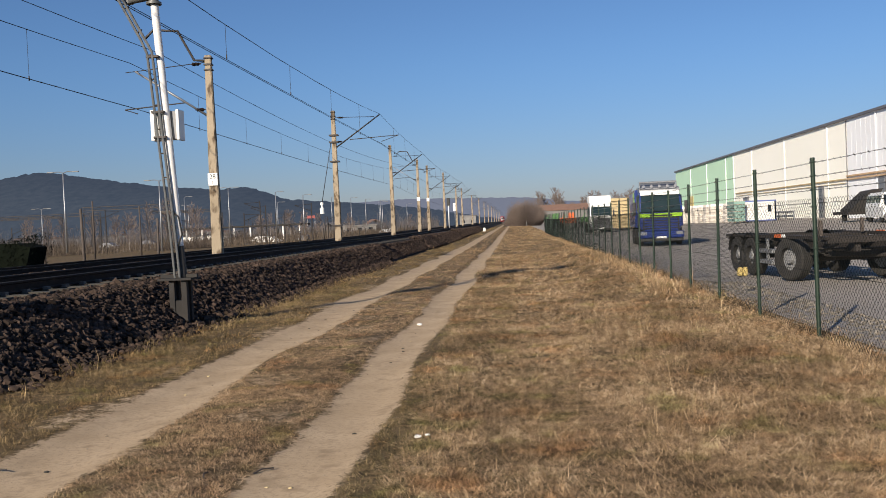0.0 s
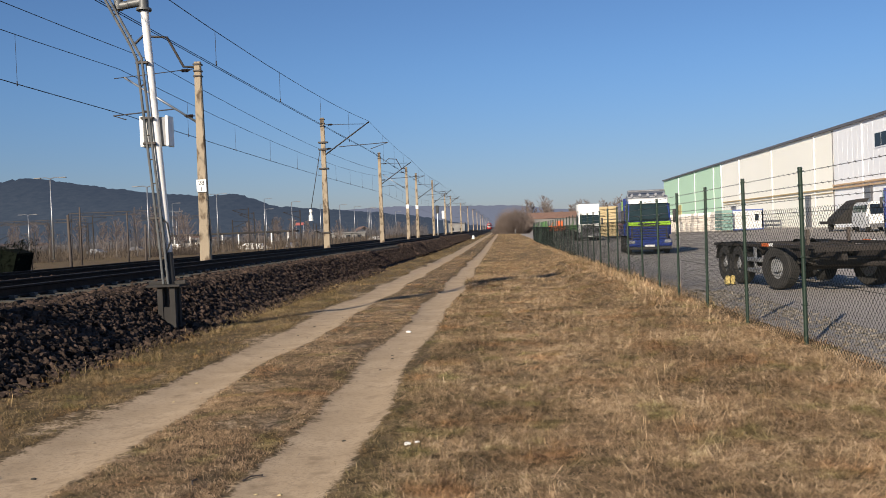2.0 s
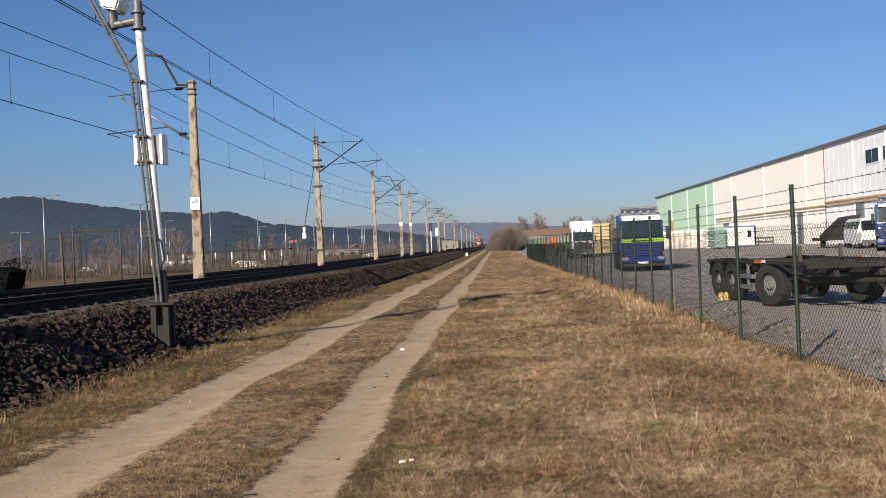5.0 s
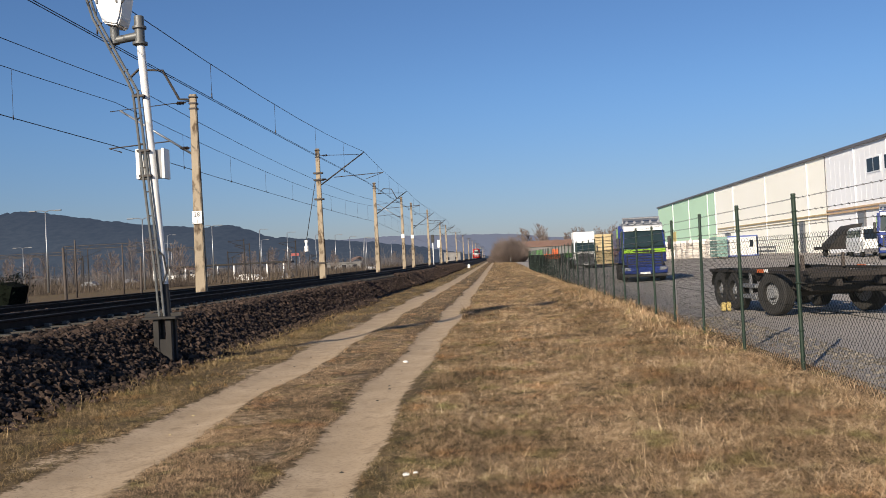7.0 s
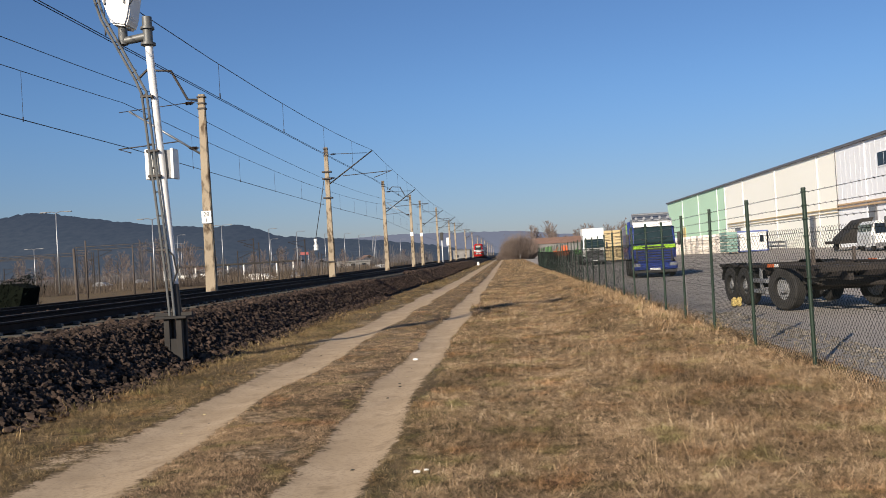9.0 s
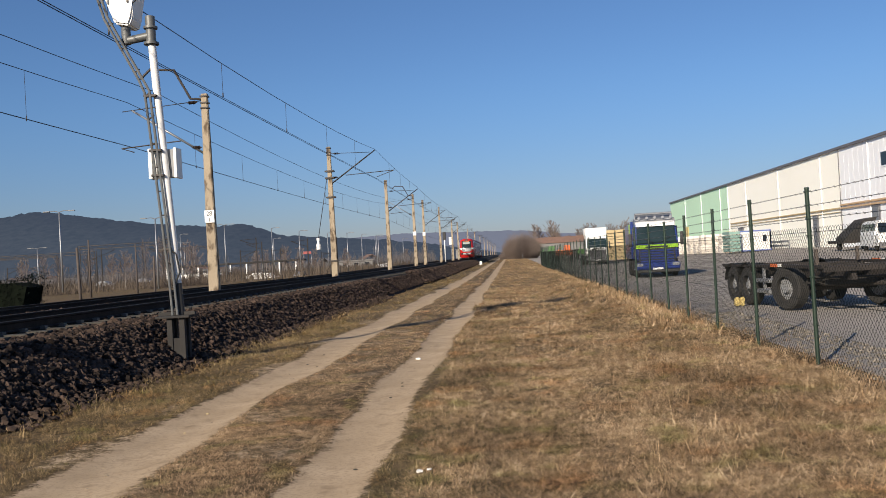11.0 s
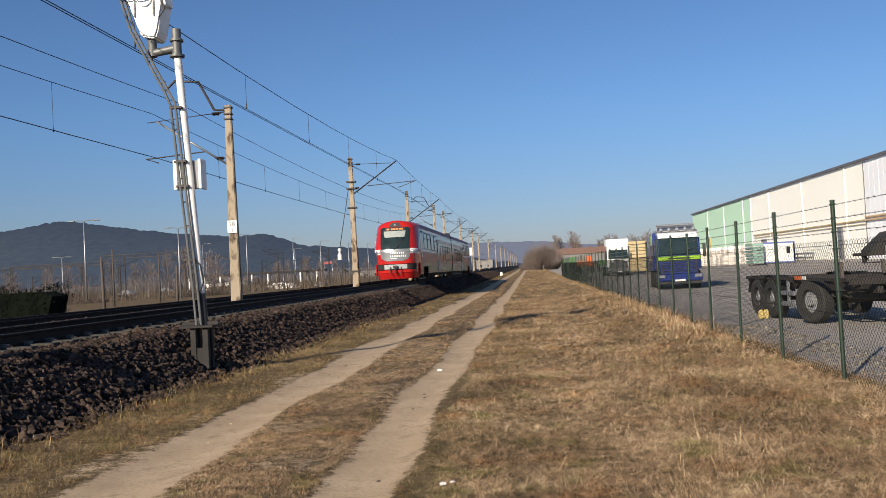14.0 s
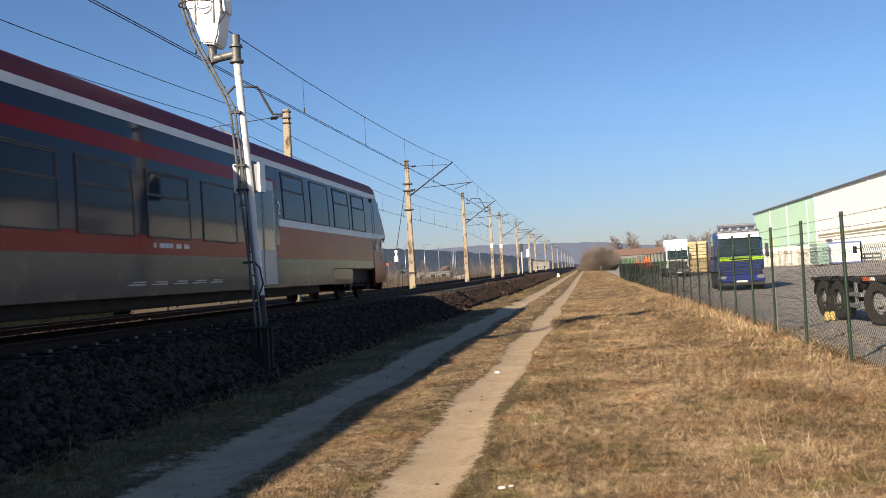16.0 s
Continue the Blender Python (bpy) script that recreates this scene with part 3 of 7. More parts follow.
def stones(name, regions, label, seed, size=(0.028, 0.056), material="stone", category="ballast stones"):
    """Loose broken stones strewn over sloping strips: (x0, z0, x1, z1, y0, y1, per square metre)."""
    r = np.random.RandomState(seed)
    base = B()
    bmesh.ops.create_icosphere(base, subdivisions=1, radius=1)
    base.verts.ensure_lookup_table()
    ico = np.array([v.co[:] for v in base.verts])
    fac = np.array([[v.index for v in f.verts] for f in base.faces])
    base.free()
    vs, fs, k = [], [], 0
    for x0, z0, x1, z1, y0, y1, dens in regions:
        n = int(math.hypot(x1 - x0, z1 - z0) * (y1 - y0) * dens)
        t, y = r.rand(n), y0 + r.rand(n) * (y1 - y0)
        c = np.stack([x0 + t * (x1 - x0), y, z0 + t * (z1 - z0)], 1)
        s = r.uniform(*size, (n, 1, 1)) * r.uniform(0.6, 1.4, (n, 1, 3)) * np.array([1.1, 1.1, 0.7])
        a = r.rand(n, 3) * 6.28
        ca, sa = np.cos(a), np.sin(a)
        shape = ico[None] * s * r.uniform(0.75, 1.2, (n, len(ico), 1))
        X = shape[..., 0] * ca[:, :1] - shape[..., 1] * sa[:, :1]
        Y = shape[..., 0] * sa[:, :1] + shape[..., 1] * ca[:, :1]
        Y2 = Y * ca[:, 1:2] - shape[..., 2] * sa[:, 1:2]
        Z = Y * sa[:, 1:2] + shape[..., 2] * ca[:, 1:2]
        c[:, 2] += r.uniform(-0.005, 0.035, n)
        vs.append((np.stack([X, Y2, Z], -1) + c[:, None]).reshape(-1, 3))
        fs.append((fac[None] + (k + np.arange(n) * len(ico))[:, None, None]).reshape(-1, 3))
        k += n * len(ico)
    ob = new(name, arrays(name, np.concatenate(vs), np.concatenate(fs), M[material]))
    return tagged(ob, label, category, kind="stuff")


stones("ballast_stones", [(-5.5, 0.0, -5.75, 0.1, 6, 40, 190), (-5.75, 0.1, -6.58, 0.74, 7, 26, 340), (-5.75, 0.1, -6.58, 0.74, 26, 60, 170), (-6.58, 0.74, -7.15, 0.79, 8, 45, 230),
                          (-7.2, 0.79, -9.7, 0.79, 8, 26, 60), (-9.7, 0.87, -12.9, 0.75, 12, 34, 70), (-5.2, 0.0, -5.6, 0.02, 6, 40, 40)],
       "broken brown ballast stones heaped beside the track", 5, (0.026, 0.062))
for y0, y1, dens in ((60, 100, 50), (100, 170, 24)):
    lift = float(rise((y0 + y1) / 2))
    stones("ballast_stones", [(-5.6, 0.03 + lift, -6.58, 0.75 + lift, y0, y1, dens), (-6.58, 0.75 + lift, -7.15, 0.8 + lift, y0, y1, dens)],
           "broken brown ballast stones on the far embankment", 7, (0.07, 0.14))


# ---- catenary poles ----
def catenary_pole(at, height, label, side=0, sign_z=None, arm_z=8.0, thick=0.85):
    """side 1: bracket reaches over the near track; -1: over the far track."""
    x, y, z = at
    t = thing("catenary_pole", at, label, "catenary pole", "catenary poles of the line")
    bm = B()
    w0, w1, d = 0.24 * thick, 0.14 * thick, 0.16 * thick
    lo = [bm.verts.new(p) for p in ((-w0, -d, 0), (w0, -d, 0), (w0, d, 0), (-w0, d, 0))]
    hi = [bm.verts.new(p) for p in ((-w1, -d * 0.7, height), (w1, -d * 0.7, height), (w1, d * 0.7, height), (-w1, d * 0.7, height))]
    for i in range(4):
        bm.faces.new((lo[i], lo[(i + 1) % 4], hi[(i + 1) % 4], hi[i]))
    bm.faces.new(hi)
    bmesh.ops.bevel(bm, geom=[e for e in bm.edges if abs(e.verts[0].co.z - e.verts[1].co.z) > 1], offset=0.025, segments=2, affect="EDGES")
    part("shaft", bm, M["pole"], t)
    bm = B()
    box(bm, w0 - 0.03, w0 + 0.03, -0.03, 0.03, 0.9, 2.7 if height > 8 else 0.95, 0.01)
    part("cable_cover", bm, M["steel"], t)
    for hz in (0.0, 0.25, 0.45):
        bm = B()
        zz = height - 0.1 - hz
        box(bm, -w1 - 0.035, w1 + 0.035, -d * 0.75 - 0.03, d * 0.75 + 0.03, zz - 0.03, zz + 0.03, 0.008)
        part("clamp", bm, M["steel"], t)
    if side == 1:
        bm = B()
        rod(bm, (w1, 0, arm_z - 2.0), (3.05, 0, arm_z), 0.045, 0.04)
        part("cantilever_strut", bm, M["steel"], t)
        bm = B()
        rod(bm, (w1, 0, arm_z - 0.05), (2.7, 0, arm_z - 0.12), 0.018)
        part("tie_rod", bm, M["steel"], t)
        bm = B()
        tube(bm, [(1.05, 0, arm_z - 1.52), (4.25, 0, arm_z - 1.38), (3.1, 0.0, arm_z - 1.75)], 0.024)
        part("registration_arm", bm, M["steel"], t)
        ins = [(0.35, -1.62), (0.5, -0.07)]
    elif side == -1:
        bm = B()
        rod(bm, (-w1, 0, arm_z - 1.85), (-2.9, 0, arm_z), 0.045, 0.04)
        part("cantilever_strut", bm, M["zinc"], t)
        bm = B()
        rod(bm, (-w1, 0, arm_z + 0.2), (-3.3, 0, arm_z - 0.02), 0.016)
        part("tie_rod", bm, M["steel"], t)
        bm = B()
        tube(bm, [(-1.0, 0, arm_z - 1.3), (-3.4, 0, arm_z - 1.45), (-2.9, 0, arm_z - 1.62)], 0.024)
        part("registration_arm", bm, M["steel"], t)
        bm = B()
        tube(bm, [(0, 0, height - 0.2), (-0.55, 0, height - 0.15), (-1.15, 0, height + 1.0), (-2.1, 0, height + 1.1), (-2.5, 0, height + 0.75)], 0.05)
        part("feeder_bracket", bm, M["steel"], t)
        ins = [(-0.4, -1.6), (-0.5, 0.15)]
    else:
        ins = []
    for ix, iz in ins:
        bm = B()
        for k in range(5):
            c = ix + (k - 2) * 0.055 * (1 if side == 1 else -1)
            rod(bm, (c - 0.012, 0, arm_z + iz), (c + 0.012, 0, arm_z + iz), 0.075, 0.06, 10)
        rod(bm, (ix - 0.2, 0, arm_z + iz), (ix + 0.2, 0, arm_z + iz), 0.022)
        part("insulator", bm, M["rail"], t)
    if sign_z:
        bm = B()
        box(bm, -0.19, 0.19, -d - 0.045, -d - 0.02, sign_z - 0.24, sign_z + 0.24, 0.006)
        p = part("sign_plate", bm, M["sign"], t, "white enamel distance plate")
        for txt, zz, size in (("28", 0.03, 0.24), ("1", -0.2, 0.22)) if sign_z < 3.5 and y < 40 else ():
            cu = bpy.data.curves.new("figures", "FONT")
            cu.body, cu.size, cu.align_x, cu.extrude = txt, size, "CENTER", 0.002
            cu.materials.append(M["black"])
            tx = new("figures", cu)
            tx.parent = p
            tx.matrix_basis = pose(0, -d - 0.049, sign_z + zz, 90)
    return t


catenary_pole((POLE_X, 1.35, 0.76), 5.4, "weathered concrete pole beside the viewer between the tracks", 0, None, 8.2, 1.05)
YELLOWED = "weathered yellowish concrete catenary pole standing between the two tracks"
catenary_pole((POLE_X, 33.5, 0.76), 7.75, "concrete catenary pole with a white distance plate beside the track", -1, 3.0, 7.3)
p2 = catenary_pole((POLE_X, 57.2, 0.76), 8.6, "yellowish concrete catenary pole stayed by a weighted cable", 1, None, 8.2)
bm = B()
rod(bm, (-0.2, 0, 6.6), (-1.05, 0.3, 2.68), 0.022)
part("stay_cable", bm, M["steel"], p2)
bm = B()
for k, r_ in enumerate((0.15, 0.15, 0.08, 0.12)):
    rod(bm, (-1.06, 0.3, 1.95 + k * 0.19), (-1.06, 0.3, 2.13 + k * 0.19), r_, r_, 12)
part("tension_weight", bm, M["sign"], p2, "pale stacked tension weights")
for zz in (7.0, 6.55, 5.3, 1.15):
    bm = B()
    box(bm, -0.3, 0.3, -0.2, 0.2, zz - 0.05, zz + 0.05, 0.01)
    part("clamp", bm, M["steel"], p2)
catenary_pole((POLE_X, 83.8, 0.78), 8.6, YELLOWED, 1, None, 7.6)
catenary_pole((POLE_X, 107.5, 0.8), 8.8, YELLOWED, -1, 4.0, 8.0)
catenary_pole((POLE_X, 119.6, 0.8), 8.8, YELLOWED, 1, 4.2, 7.3)
catenary_pole((POLE_X, 147.5, 0.8), 9.3, YELLOWED, 1, None, 7.5)
for k, yy_ in enumerate((178.6, 198.4, 246, 296, 348, 402, 460, 520, 585, 655, 730)):
    catenary_pole((POLE_X, yy_, 0.8), 8.2 + 0.3 * (k % 2), YELLOWED, 1 if k % 2 == 0 else -1, None, 7.6)


def wire(name, pts, r, label, droppers=None, slack=1.0):
    """A sagging wire through its supports (x, y, z); droppers hang to a lower wire's height."""
    t = thing(name, (0, 0, 0), label, "overhead wire", "overhead line wires")
    pts = [(x, y, z + float(rise(y))) for x, y, z in pts]
    for a, b in zip(pts[:-1], pts[1:]):
        a, b = Vector(a), Vector(b)
        span = (b - a).length
        sag = slack * SAG[name] * (span / 60) ** 2
        n = max(6, int(span / 6))
        line = [a.lerp(b, i / n) - Vector((0, 0, sag * 4 * (i / n) * (1 - i / n))) for i in range(n + 1)]
        bm = B()
        tube(bm, line, r, 5)
        s = part("span", bm, M["wire"], t)
        if droppers is not None and b.y < 260:
            k = max(4, int(span / 7))
            for i in range(1, k):
                f = i / k
                top = a.lerp(b, f) - Vector((0, 0, sag * 4 * f * (1 - f)))
                bm = B()
                low = droppers + float(rise(top.y))
                rod(bm, top, (top.x, top.y, low), 0.007, 0.007, 4)
                rod(bm, (top.x, top.y, low - 0.04), (top.x, top.y, low + 0.1), 0.02, 0.02, 6)
                part("dropper", bm, M["wire"], s)
    return t


SAG = {"messenger_wire": 0.8, "contact_wire": 0.1, "feeder_wire": 0.5}
ups1 = [(-8.5, -12, 9.0), (-8.35, 57.2, 9.0), (-8.4, 83.8, 8.55), (-8.4, 119.6, 8.3), (-8.4, 147.5, 8.4), (-8.4, 198.4, 8.4), (-8.4, 296, 8.4), (-8.4, 402, 8.4), (-8.4, 520, 8.4), (-8.4, 655, 8.4)]
stones("yard_gravel", [(3.95, -0.06, 5.4, -0.09, 5, 22, 150), (3.95, -0.06, 4.8, -0.09, 22, 40, 60)],
       "loose grey gravel along the foot of the fence", 6, (0.012, 0.034), "gravel", "gravel")
wire("messenger_wire", ups1, 0.012, "dark messenger wire carrying the contact wire by droppers", 6.95)
for dx in (-0.04, 0.04):
    wire("contact_wire", [(-8.4 + dx, -12, 6.85), (-8.3 + dx, 57.2, 7.05), (-8.5 + dx, 83.8, 6.95), (-8.4 + dx, 147.5, 6.9), (-8.4 + dx, 402, 6.9), (-8.4 + dx, 655, 6.9)], 0.010, "one of a pair of contact wires over the near track")
wire("messenger_wire", [(-14.5, -40, 8.2), (-14.5, 33.5, 8.4), (-14.5, 107.5, 8.6), (-14.4, 198, 8.4), (-14.4, 348, 8.4), (-14.4, 585, 8.4)], 0.012, "dark messenger wire over the far track", 6.6, 0.6)
wire("contact_wire", [(-14.5, -40, 6.55), (-14.4, 33.5, 6.65), (-14.6, 107.5, 6.7), (-14.4, 348, 6.7), (-14.4, 585, 6.7)], 0.015, "contact wire over the far track")
wire("feeder_wire", [(-13.6, -30, 8.4), (-13.4, 33.5, 8.75), (-13.2, 107.5, 9.0), (-13.2, 198, 9.3), (-13.2, 402, 9.3)], 0.012, "feeder wire on brackets beyond the poles")

# ---- radio mast on its lattice foot at the ballast's edge ----
mast = thing("radio_mast", (-5.9, 15.2, 0.05), "white steel mast with antenna, ladder and cable on a grey foot", "mast")
bm = B()
for sx in (-0.06, 0.16):
    for sy in (-0.1, 0.1):
        box(bm, sx - 0.05, sx + 0.05, sy - 0.05, sy + 0.05, -0.3, 0.8, 0.008)
box(bm, -0.1, 0.2, -0.13, -0.1, 0.1, 0.45)
part("foot", bm, M["under"], mast, "dark steel foot")
bm = B()
box(bm, -0.28, 0.32, -0.22, 0.22, 0.8, 0.84, 0.006)
box(bm, -0.3, 0.36, -0.03, 0.03, 0.84, 0.9, 0.006)
part("base_plate", bm, M["under"], mast)
bm = B()
rod(bm, (0.1, 0, 0.84), (0.07, 0, 1.4), 0.075, 0.07, 14)
part("sleeve", bm, M["black"], mast)
bm = B()
rod(bm, (0.07, 0, 1.4), (-0.17, 0, 5.75), 0.068, 0.068, 16)
part("tube", bm, M["white"], mast)
bm = B()
rod(bm, (-0.17, 0, 5.6), (-0.175, 0, 6.12), 0.085, 0.085, 14)
rod(bm, (-0.17, 0, 5.62), (-0.17, 0, 5.66), 0.13, 0.13, 14)
rod(bm, (-0.172, 0, 5.9), (-0.172, 0, 5.94), 0.12, 0.12, 14)
part("head_clamp", bm, M["armgrey"], mast)
bm = B()
rod(bm, (-0.18, 0, 5.78), (-0.62, 0, 5.72), 0.075, 0.07, 12)
rod(bm, (-0.62, 0, 5.66), (-0.62, 0, 5.95), 0.08, 0.08, 12)
part("side_arm", bm, M["armgrey"], mast)
bm = B()
prism(bm, [(-0.76, 6.0), (-0.5, 5.95), (-0.44, 6.1), (-0.37, 6.55), (-0.37, 7.1), (-0.45, 7.2), (-0.92, 7.2), (-1.0, 7.1), (-1.03, 6.75), (-0.82, 6.2)], -0.16, 0.3)
bmesh.ops.bevel(bm, geom=bm.edges[:], offset=0.03, segments=2, affect="EDGES")
upper = B()
rod(upper, (-0.66, 0.03, 7.15), (-0.66, 0.03, 7.45), 0.05, 0.05, 10)
rod(upper, (-0.66, 0.03, 7.42), (0.2, 0.03, 7.42), 0.05, 0.05, 10)
part("antenna_pipe", upper, M["zinc"], mast)
upper = B()
box(upper, 0.02, 0.72, -0.16, 0.26, 6.95, 7.85, 0.05)
part("upper_antenna", upper, M["white"], mast, "white panel antenna on a cross arm above the mast")
ant = part("antenna_housing", bm, M["white"], mast, "white moulded antenna housing")
bm = B()
for k in range(20):
    a0, a1 = 6.283 * k / 20, 6.283 * (k + 1) / 20
    rod(bm, (-0.66 + 0.15 * math.cos(a0), -0.18, 6.75 + 0.22 * math.sin(a0)), (-0.66 + 0.15 * math.cos(a1), -0.18, 6.75 + 0.22 * math.sin(a1)), 0.012, 0.012, 5)
for xx in (-0.85, -0.5):
    rod(bm, (xx, -0.18, 6.35), (xx, -0.18, 7.15), 0.018, 0.018, 6)
part("rib", bm, M["white"], ant)
bm = B()
box(bm, -0.36, -0.29, -0.1, 0.2, 6.55, 7.12, 0.015)
part("side_panel", bm, M["white"], ant)
bm = B()
tube(bm, [(-0.42, -0.14, 7.2), (-0.36, -0.2, 6.8), (-0.3, -0.16, 6.45), (-0.45, -0.12, 6.3)], 0.012, 6)
part("cable", bm, M["black"], ant)
bm = B()
tube(bm, [(-1.1, -0.1, 7.4), (-1.15, -0.14, 6.9), (-0.95, -0.14, 6.55)], 0.012, 6)
part("cable", bm, M["black"], ant)
# twin-rail ladder beside the mast, bending out to the antenna
RAILS = [(0.0, 0.85), (-0.04, 1.6), (-0.29, 4.75), (-0.39, 5.0), (-0.95, 6.1), (-1.12, 6.7), (-1.14, 7.6)]
for off in (0.0, 0.095):
    bm = B()
    tube(bm, [(a_ + off * (0.62 if z_ > 4.9 else 0.9), -0.12, z_ + (off * 0.3 if z_ > 4 else 0)) for a_, z_ in RAILS], 0.024, 8)
    part("ladder_rail", bm, M["armgrey"], mast)
for k in range(16):
    z_ = 0.5 + k * 0.42
    for (xa, za), (xb, zb) in zip(RAILS[:-1], RAILS[1:]):
        if za <= z_ < zb:
            f_ = (z_ - za) / (zb - za)
            bm = B()
            rod(bm, (xa + (xb - xa) * f_, -0.12, z_), (xa + (xb - xa) * f_ + 0.09, -0.12, z_ + (0.055 if z_ > 4 else 0)), 0.013, 0.013, 6)
            part("rung", bm, M["steel"], mast)
bm = B()
tube(bm, [(-0.82 + 0.36 * math.cos(0.3 * k), -0.06 + 0.3 * math.sin(0.3 * k), 6.72) for k in range(22)], 0.012, 6)
part("hoop", bm, M["steel"], mast)
for (x0, x1, y0, y1) in ((-0.33, -0.26, -0.09, 0.16), (-0.23, -0.19, -0.05, 0.2), (0.11, 0.165, -0.05, 0.22)):
    bm = B()
    box(bm, x0 + 0.02, x1 + 0.02, y0, y1, 3.25, 3.78, 0.01)
    part("cabinet_side", bm, M["white"], mast)
bm = B()
box(bm, -0.17, 0.128, 0.05, 0.2, 3.27, 3.77, 0.01)
part("cabinet", bm, M["boxgrey"], mast, "grey equipment cabinet")
for z_ in (2.0, 3.3, 3.74, 4.7):
    bm = B()
    box(bm, -0.10 - 0.045 * z_, 0.12 - 0.045 * z_, -0.14, -0.06, z_ - 0.02, z_ + 0.02, 0.005)
    part("bracket", bm, M["steel"], mast)
bm = B()
tube(bm, [(0.0, -0.08, 2.0), (0.12, -0.12, 1.9), (0.16, -0.1, 1.6), (0.05, -0.09, 1.35), (0.1, -0.08, 0.9)], 0.016, 6)
part("cable", bm, M["black"], mast)

# ---- the railcar: two sections, driven towards the viewer ----
HW = 1.43


def half_width(z):
    """Half the body's width at a height above the rail: walls, then the curve of the roof."""
    if z <= 3.3:
        return HW - 0.05 * max(0, (z - 2.0) / 1.3) ** 2 - 0.03 * max(0, (0.6 - z) / 0.4)
    t = min(1, (z - 3.3) / 0.64)
    return (HW - 0.05) * max(0.0, 1 - t ** 4) ** 0.5 if t < 1 else 0.0


def nose_at(a, z, off=0.0):
    """A point of the nose: a runs across from -1 to 1; s is how far back from the tip it lies."""
    rake = 0.95 * max(0.0, (z - 1.9) / 2.25) ** 1.35 + 0.06 * max(0, (1.2 - z)) + 0.55 * max(0, 0.6 - z)
    wrap = 1.35 if z < 1.94 else 0.62 + 0.55 * min(1, max(0.0, (z - 2.05) / 1.3))
    s = 0.05 + rake + 0.30 * a * a + wrap * abs(a) ** 7
    return Vector((a * half_width(z) * (1 - 0.05 * (1 - abs(a))), s - off, z))


def nose_patch(bm, a0, a1, z0, z1, off, n=14, k=12, thick=0.03, curve=None):
    rows = []
    for j in range(k + 1):
        z = z0 + (z1 - z0) * j / k
        row = []
        for i in range(n + 1):
            a = a0 + (a1 - a0) * i / n
            if curve:
                a = a * curve(j / k)
            row.append(nose_at(a, z, off))
        rows.append(row)
    f = [[bm.verts.new(p) for p in r] for r in rows]
    g = [[bm.verts.new(p + Vector((0, thick + off, 0))) for p in r] for r in rows]
    for j in range(k):
        for i in range(n):
            q = bm.faces.new((f[j][i], f[j][i + 1], f[j + 1][i + 1], f[j + 1][i]))
            q.smooth = True
            bm.faces.new((g[j][i], g[j + 1][i], g[j + 1][i + 1], g[j][i + 1]))
    for i in range(n):
        bm.faces.new((f[0][i], g[0][i], g[0][i + 1], f[0][i + 1]))
        bm.faces.new((f[k][i], f[k][i + 1], g[k][i + 1], g[k][i]))
    for j in range(k):
        bm.faces.new((f[j][0], f[j + 1][0], g[j + 1][0], g[j][0]))
        bm.faces.new((f[j][n], g[j][n], g[j + 1][n], f[j + 1][n]))
    return bm


def ring(bm, zs, y0, y1, thick=0.06, raked=False):
    """A strip of both side walls (or roof) over the heights zs, from y0 to y1."""
    for s in (-1, 1):
        ends = [[y0 + (nose_at(1, z).y + 0.01 if raked else 0) for z in zs], [y1] * len(zs)]
        outer = [[bm.verts.new((s * half_width(z), y, z)) for y, z in zip(ys, zs)] for ys in ends]
        inner = [[bm.verts.new((s * max(0, half_width(z) - thick), y, z - (thick if z > 3.6 else 0))) for y, z in zip(ys, zs)] for ys in ends]
        for k in range(len(zs) - 1):
            f = bm.faces.new((outer[0][k], outer[1][k], outer[1][k + 1], outer[0][k + 1]))
            f.smooth = zs[0] > 3.3
            bm.faces.new((inner[0][k], inner[0][k + 1], inner[1][k + 1], inner[1][k]))
            for e in (0, 1):
                bm.faces.new((outer[e][k], outer[e][k + 1], inner[e][k + 1], inner[e][k]))
        for k in (0, len(zs) - 1):
            bm.faces.new((outer[0][k], inner[0][k], inner[1][k], outer[1][k]))
    return bm


def pane(bm, y0, y1, z0, z1, s, proud=0.012, depth=0.05, round_=0.05):
    """A window or panel that follows the side wall."""
    zs = [z0 + (z1 - z0) * k / 3 for k in range(4)]
    o = [[bm.verts.new((s * (half_width(z) + proud), y, z)) for z in zs] for y in (y0, y1)]
    i_ = [[bm.verts.new((s * (half_width(z) - depth), y, z)) for z in zs] for y in (y0, y1)]
    for k in range(3):
        bm.faces.new((o[0][k], o[1][k], o[1][k + 1], o[0][k + 1]))
        for e in (0, 1):
            bm.faces.new((o[e][k], o[e][k + 1], i_[e][k + 1], i_[e][k]))
    for k in (0, 3):
        bm.faces.new((o[0][k], i_[0][k], i_[1][k], o[1][k]))
    return bm


def wheelset(parent, y):
    bm = B()
    for s in (-1, 1):
        rod(bm, (s * 0.69, y, 0.42), (s * 0.82, y, 0.42), 0.42, 0.42, 24)
        rod(bm, (s * 0.82, y, 0.42), (s * 0.98, y, 0.42), 0.13, 0.12, 12)
    rod(bm, (-0.69, y, 0.42), (0.69, y, 0.42), 0.08, 0.08, 10)
    part("wheelset", bm, M["rail"], parent)


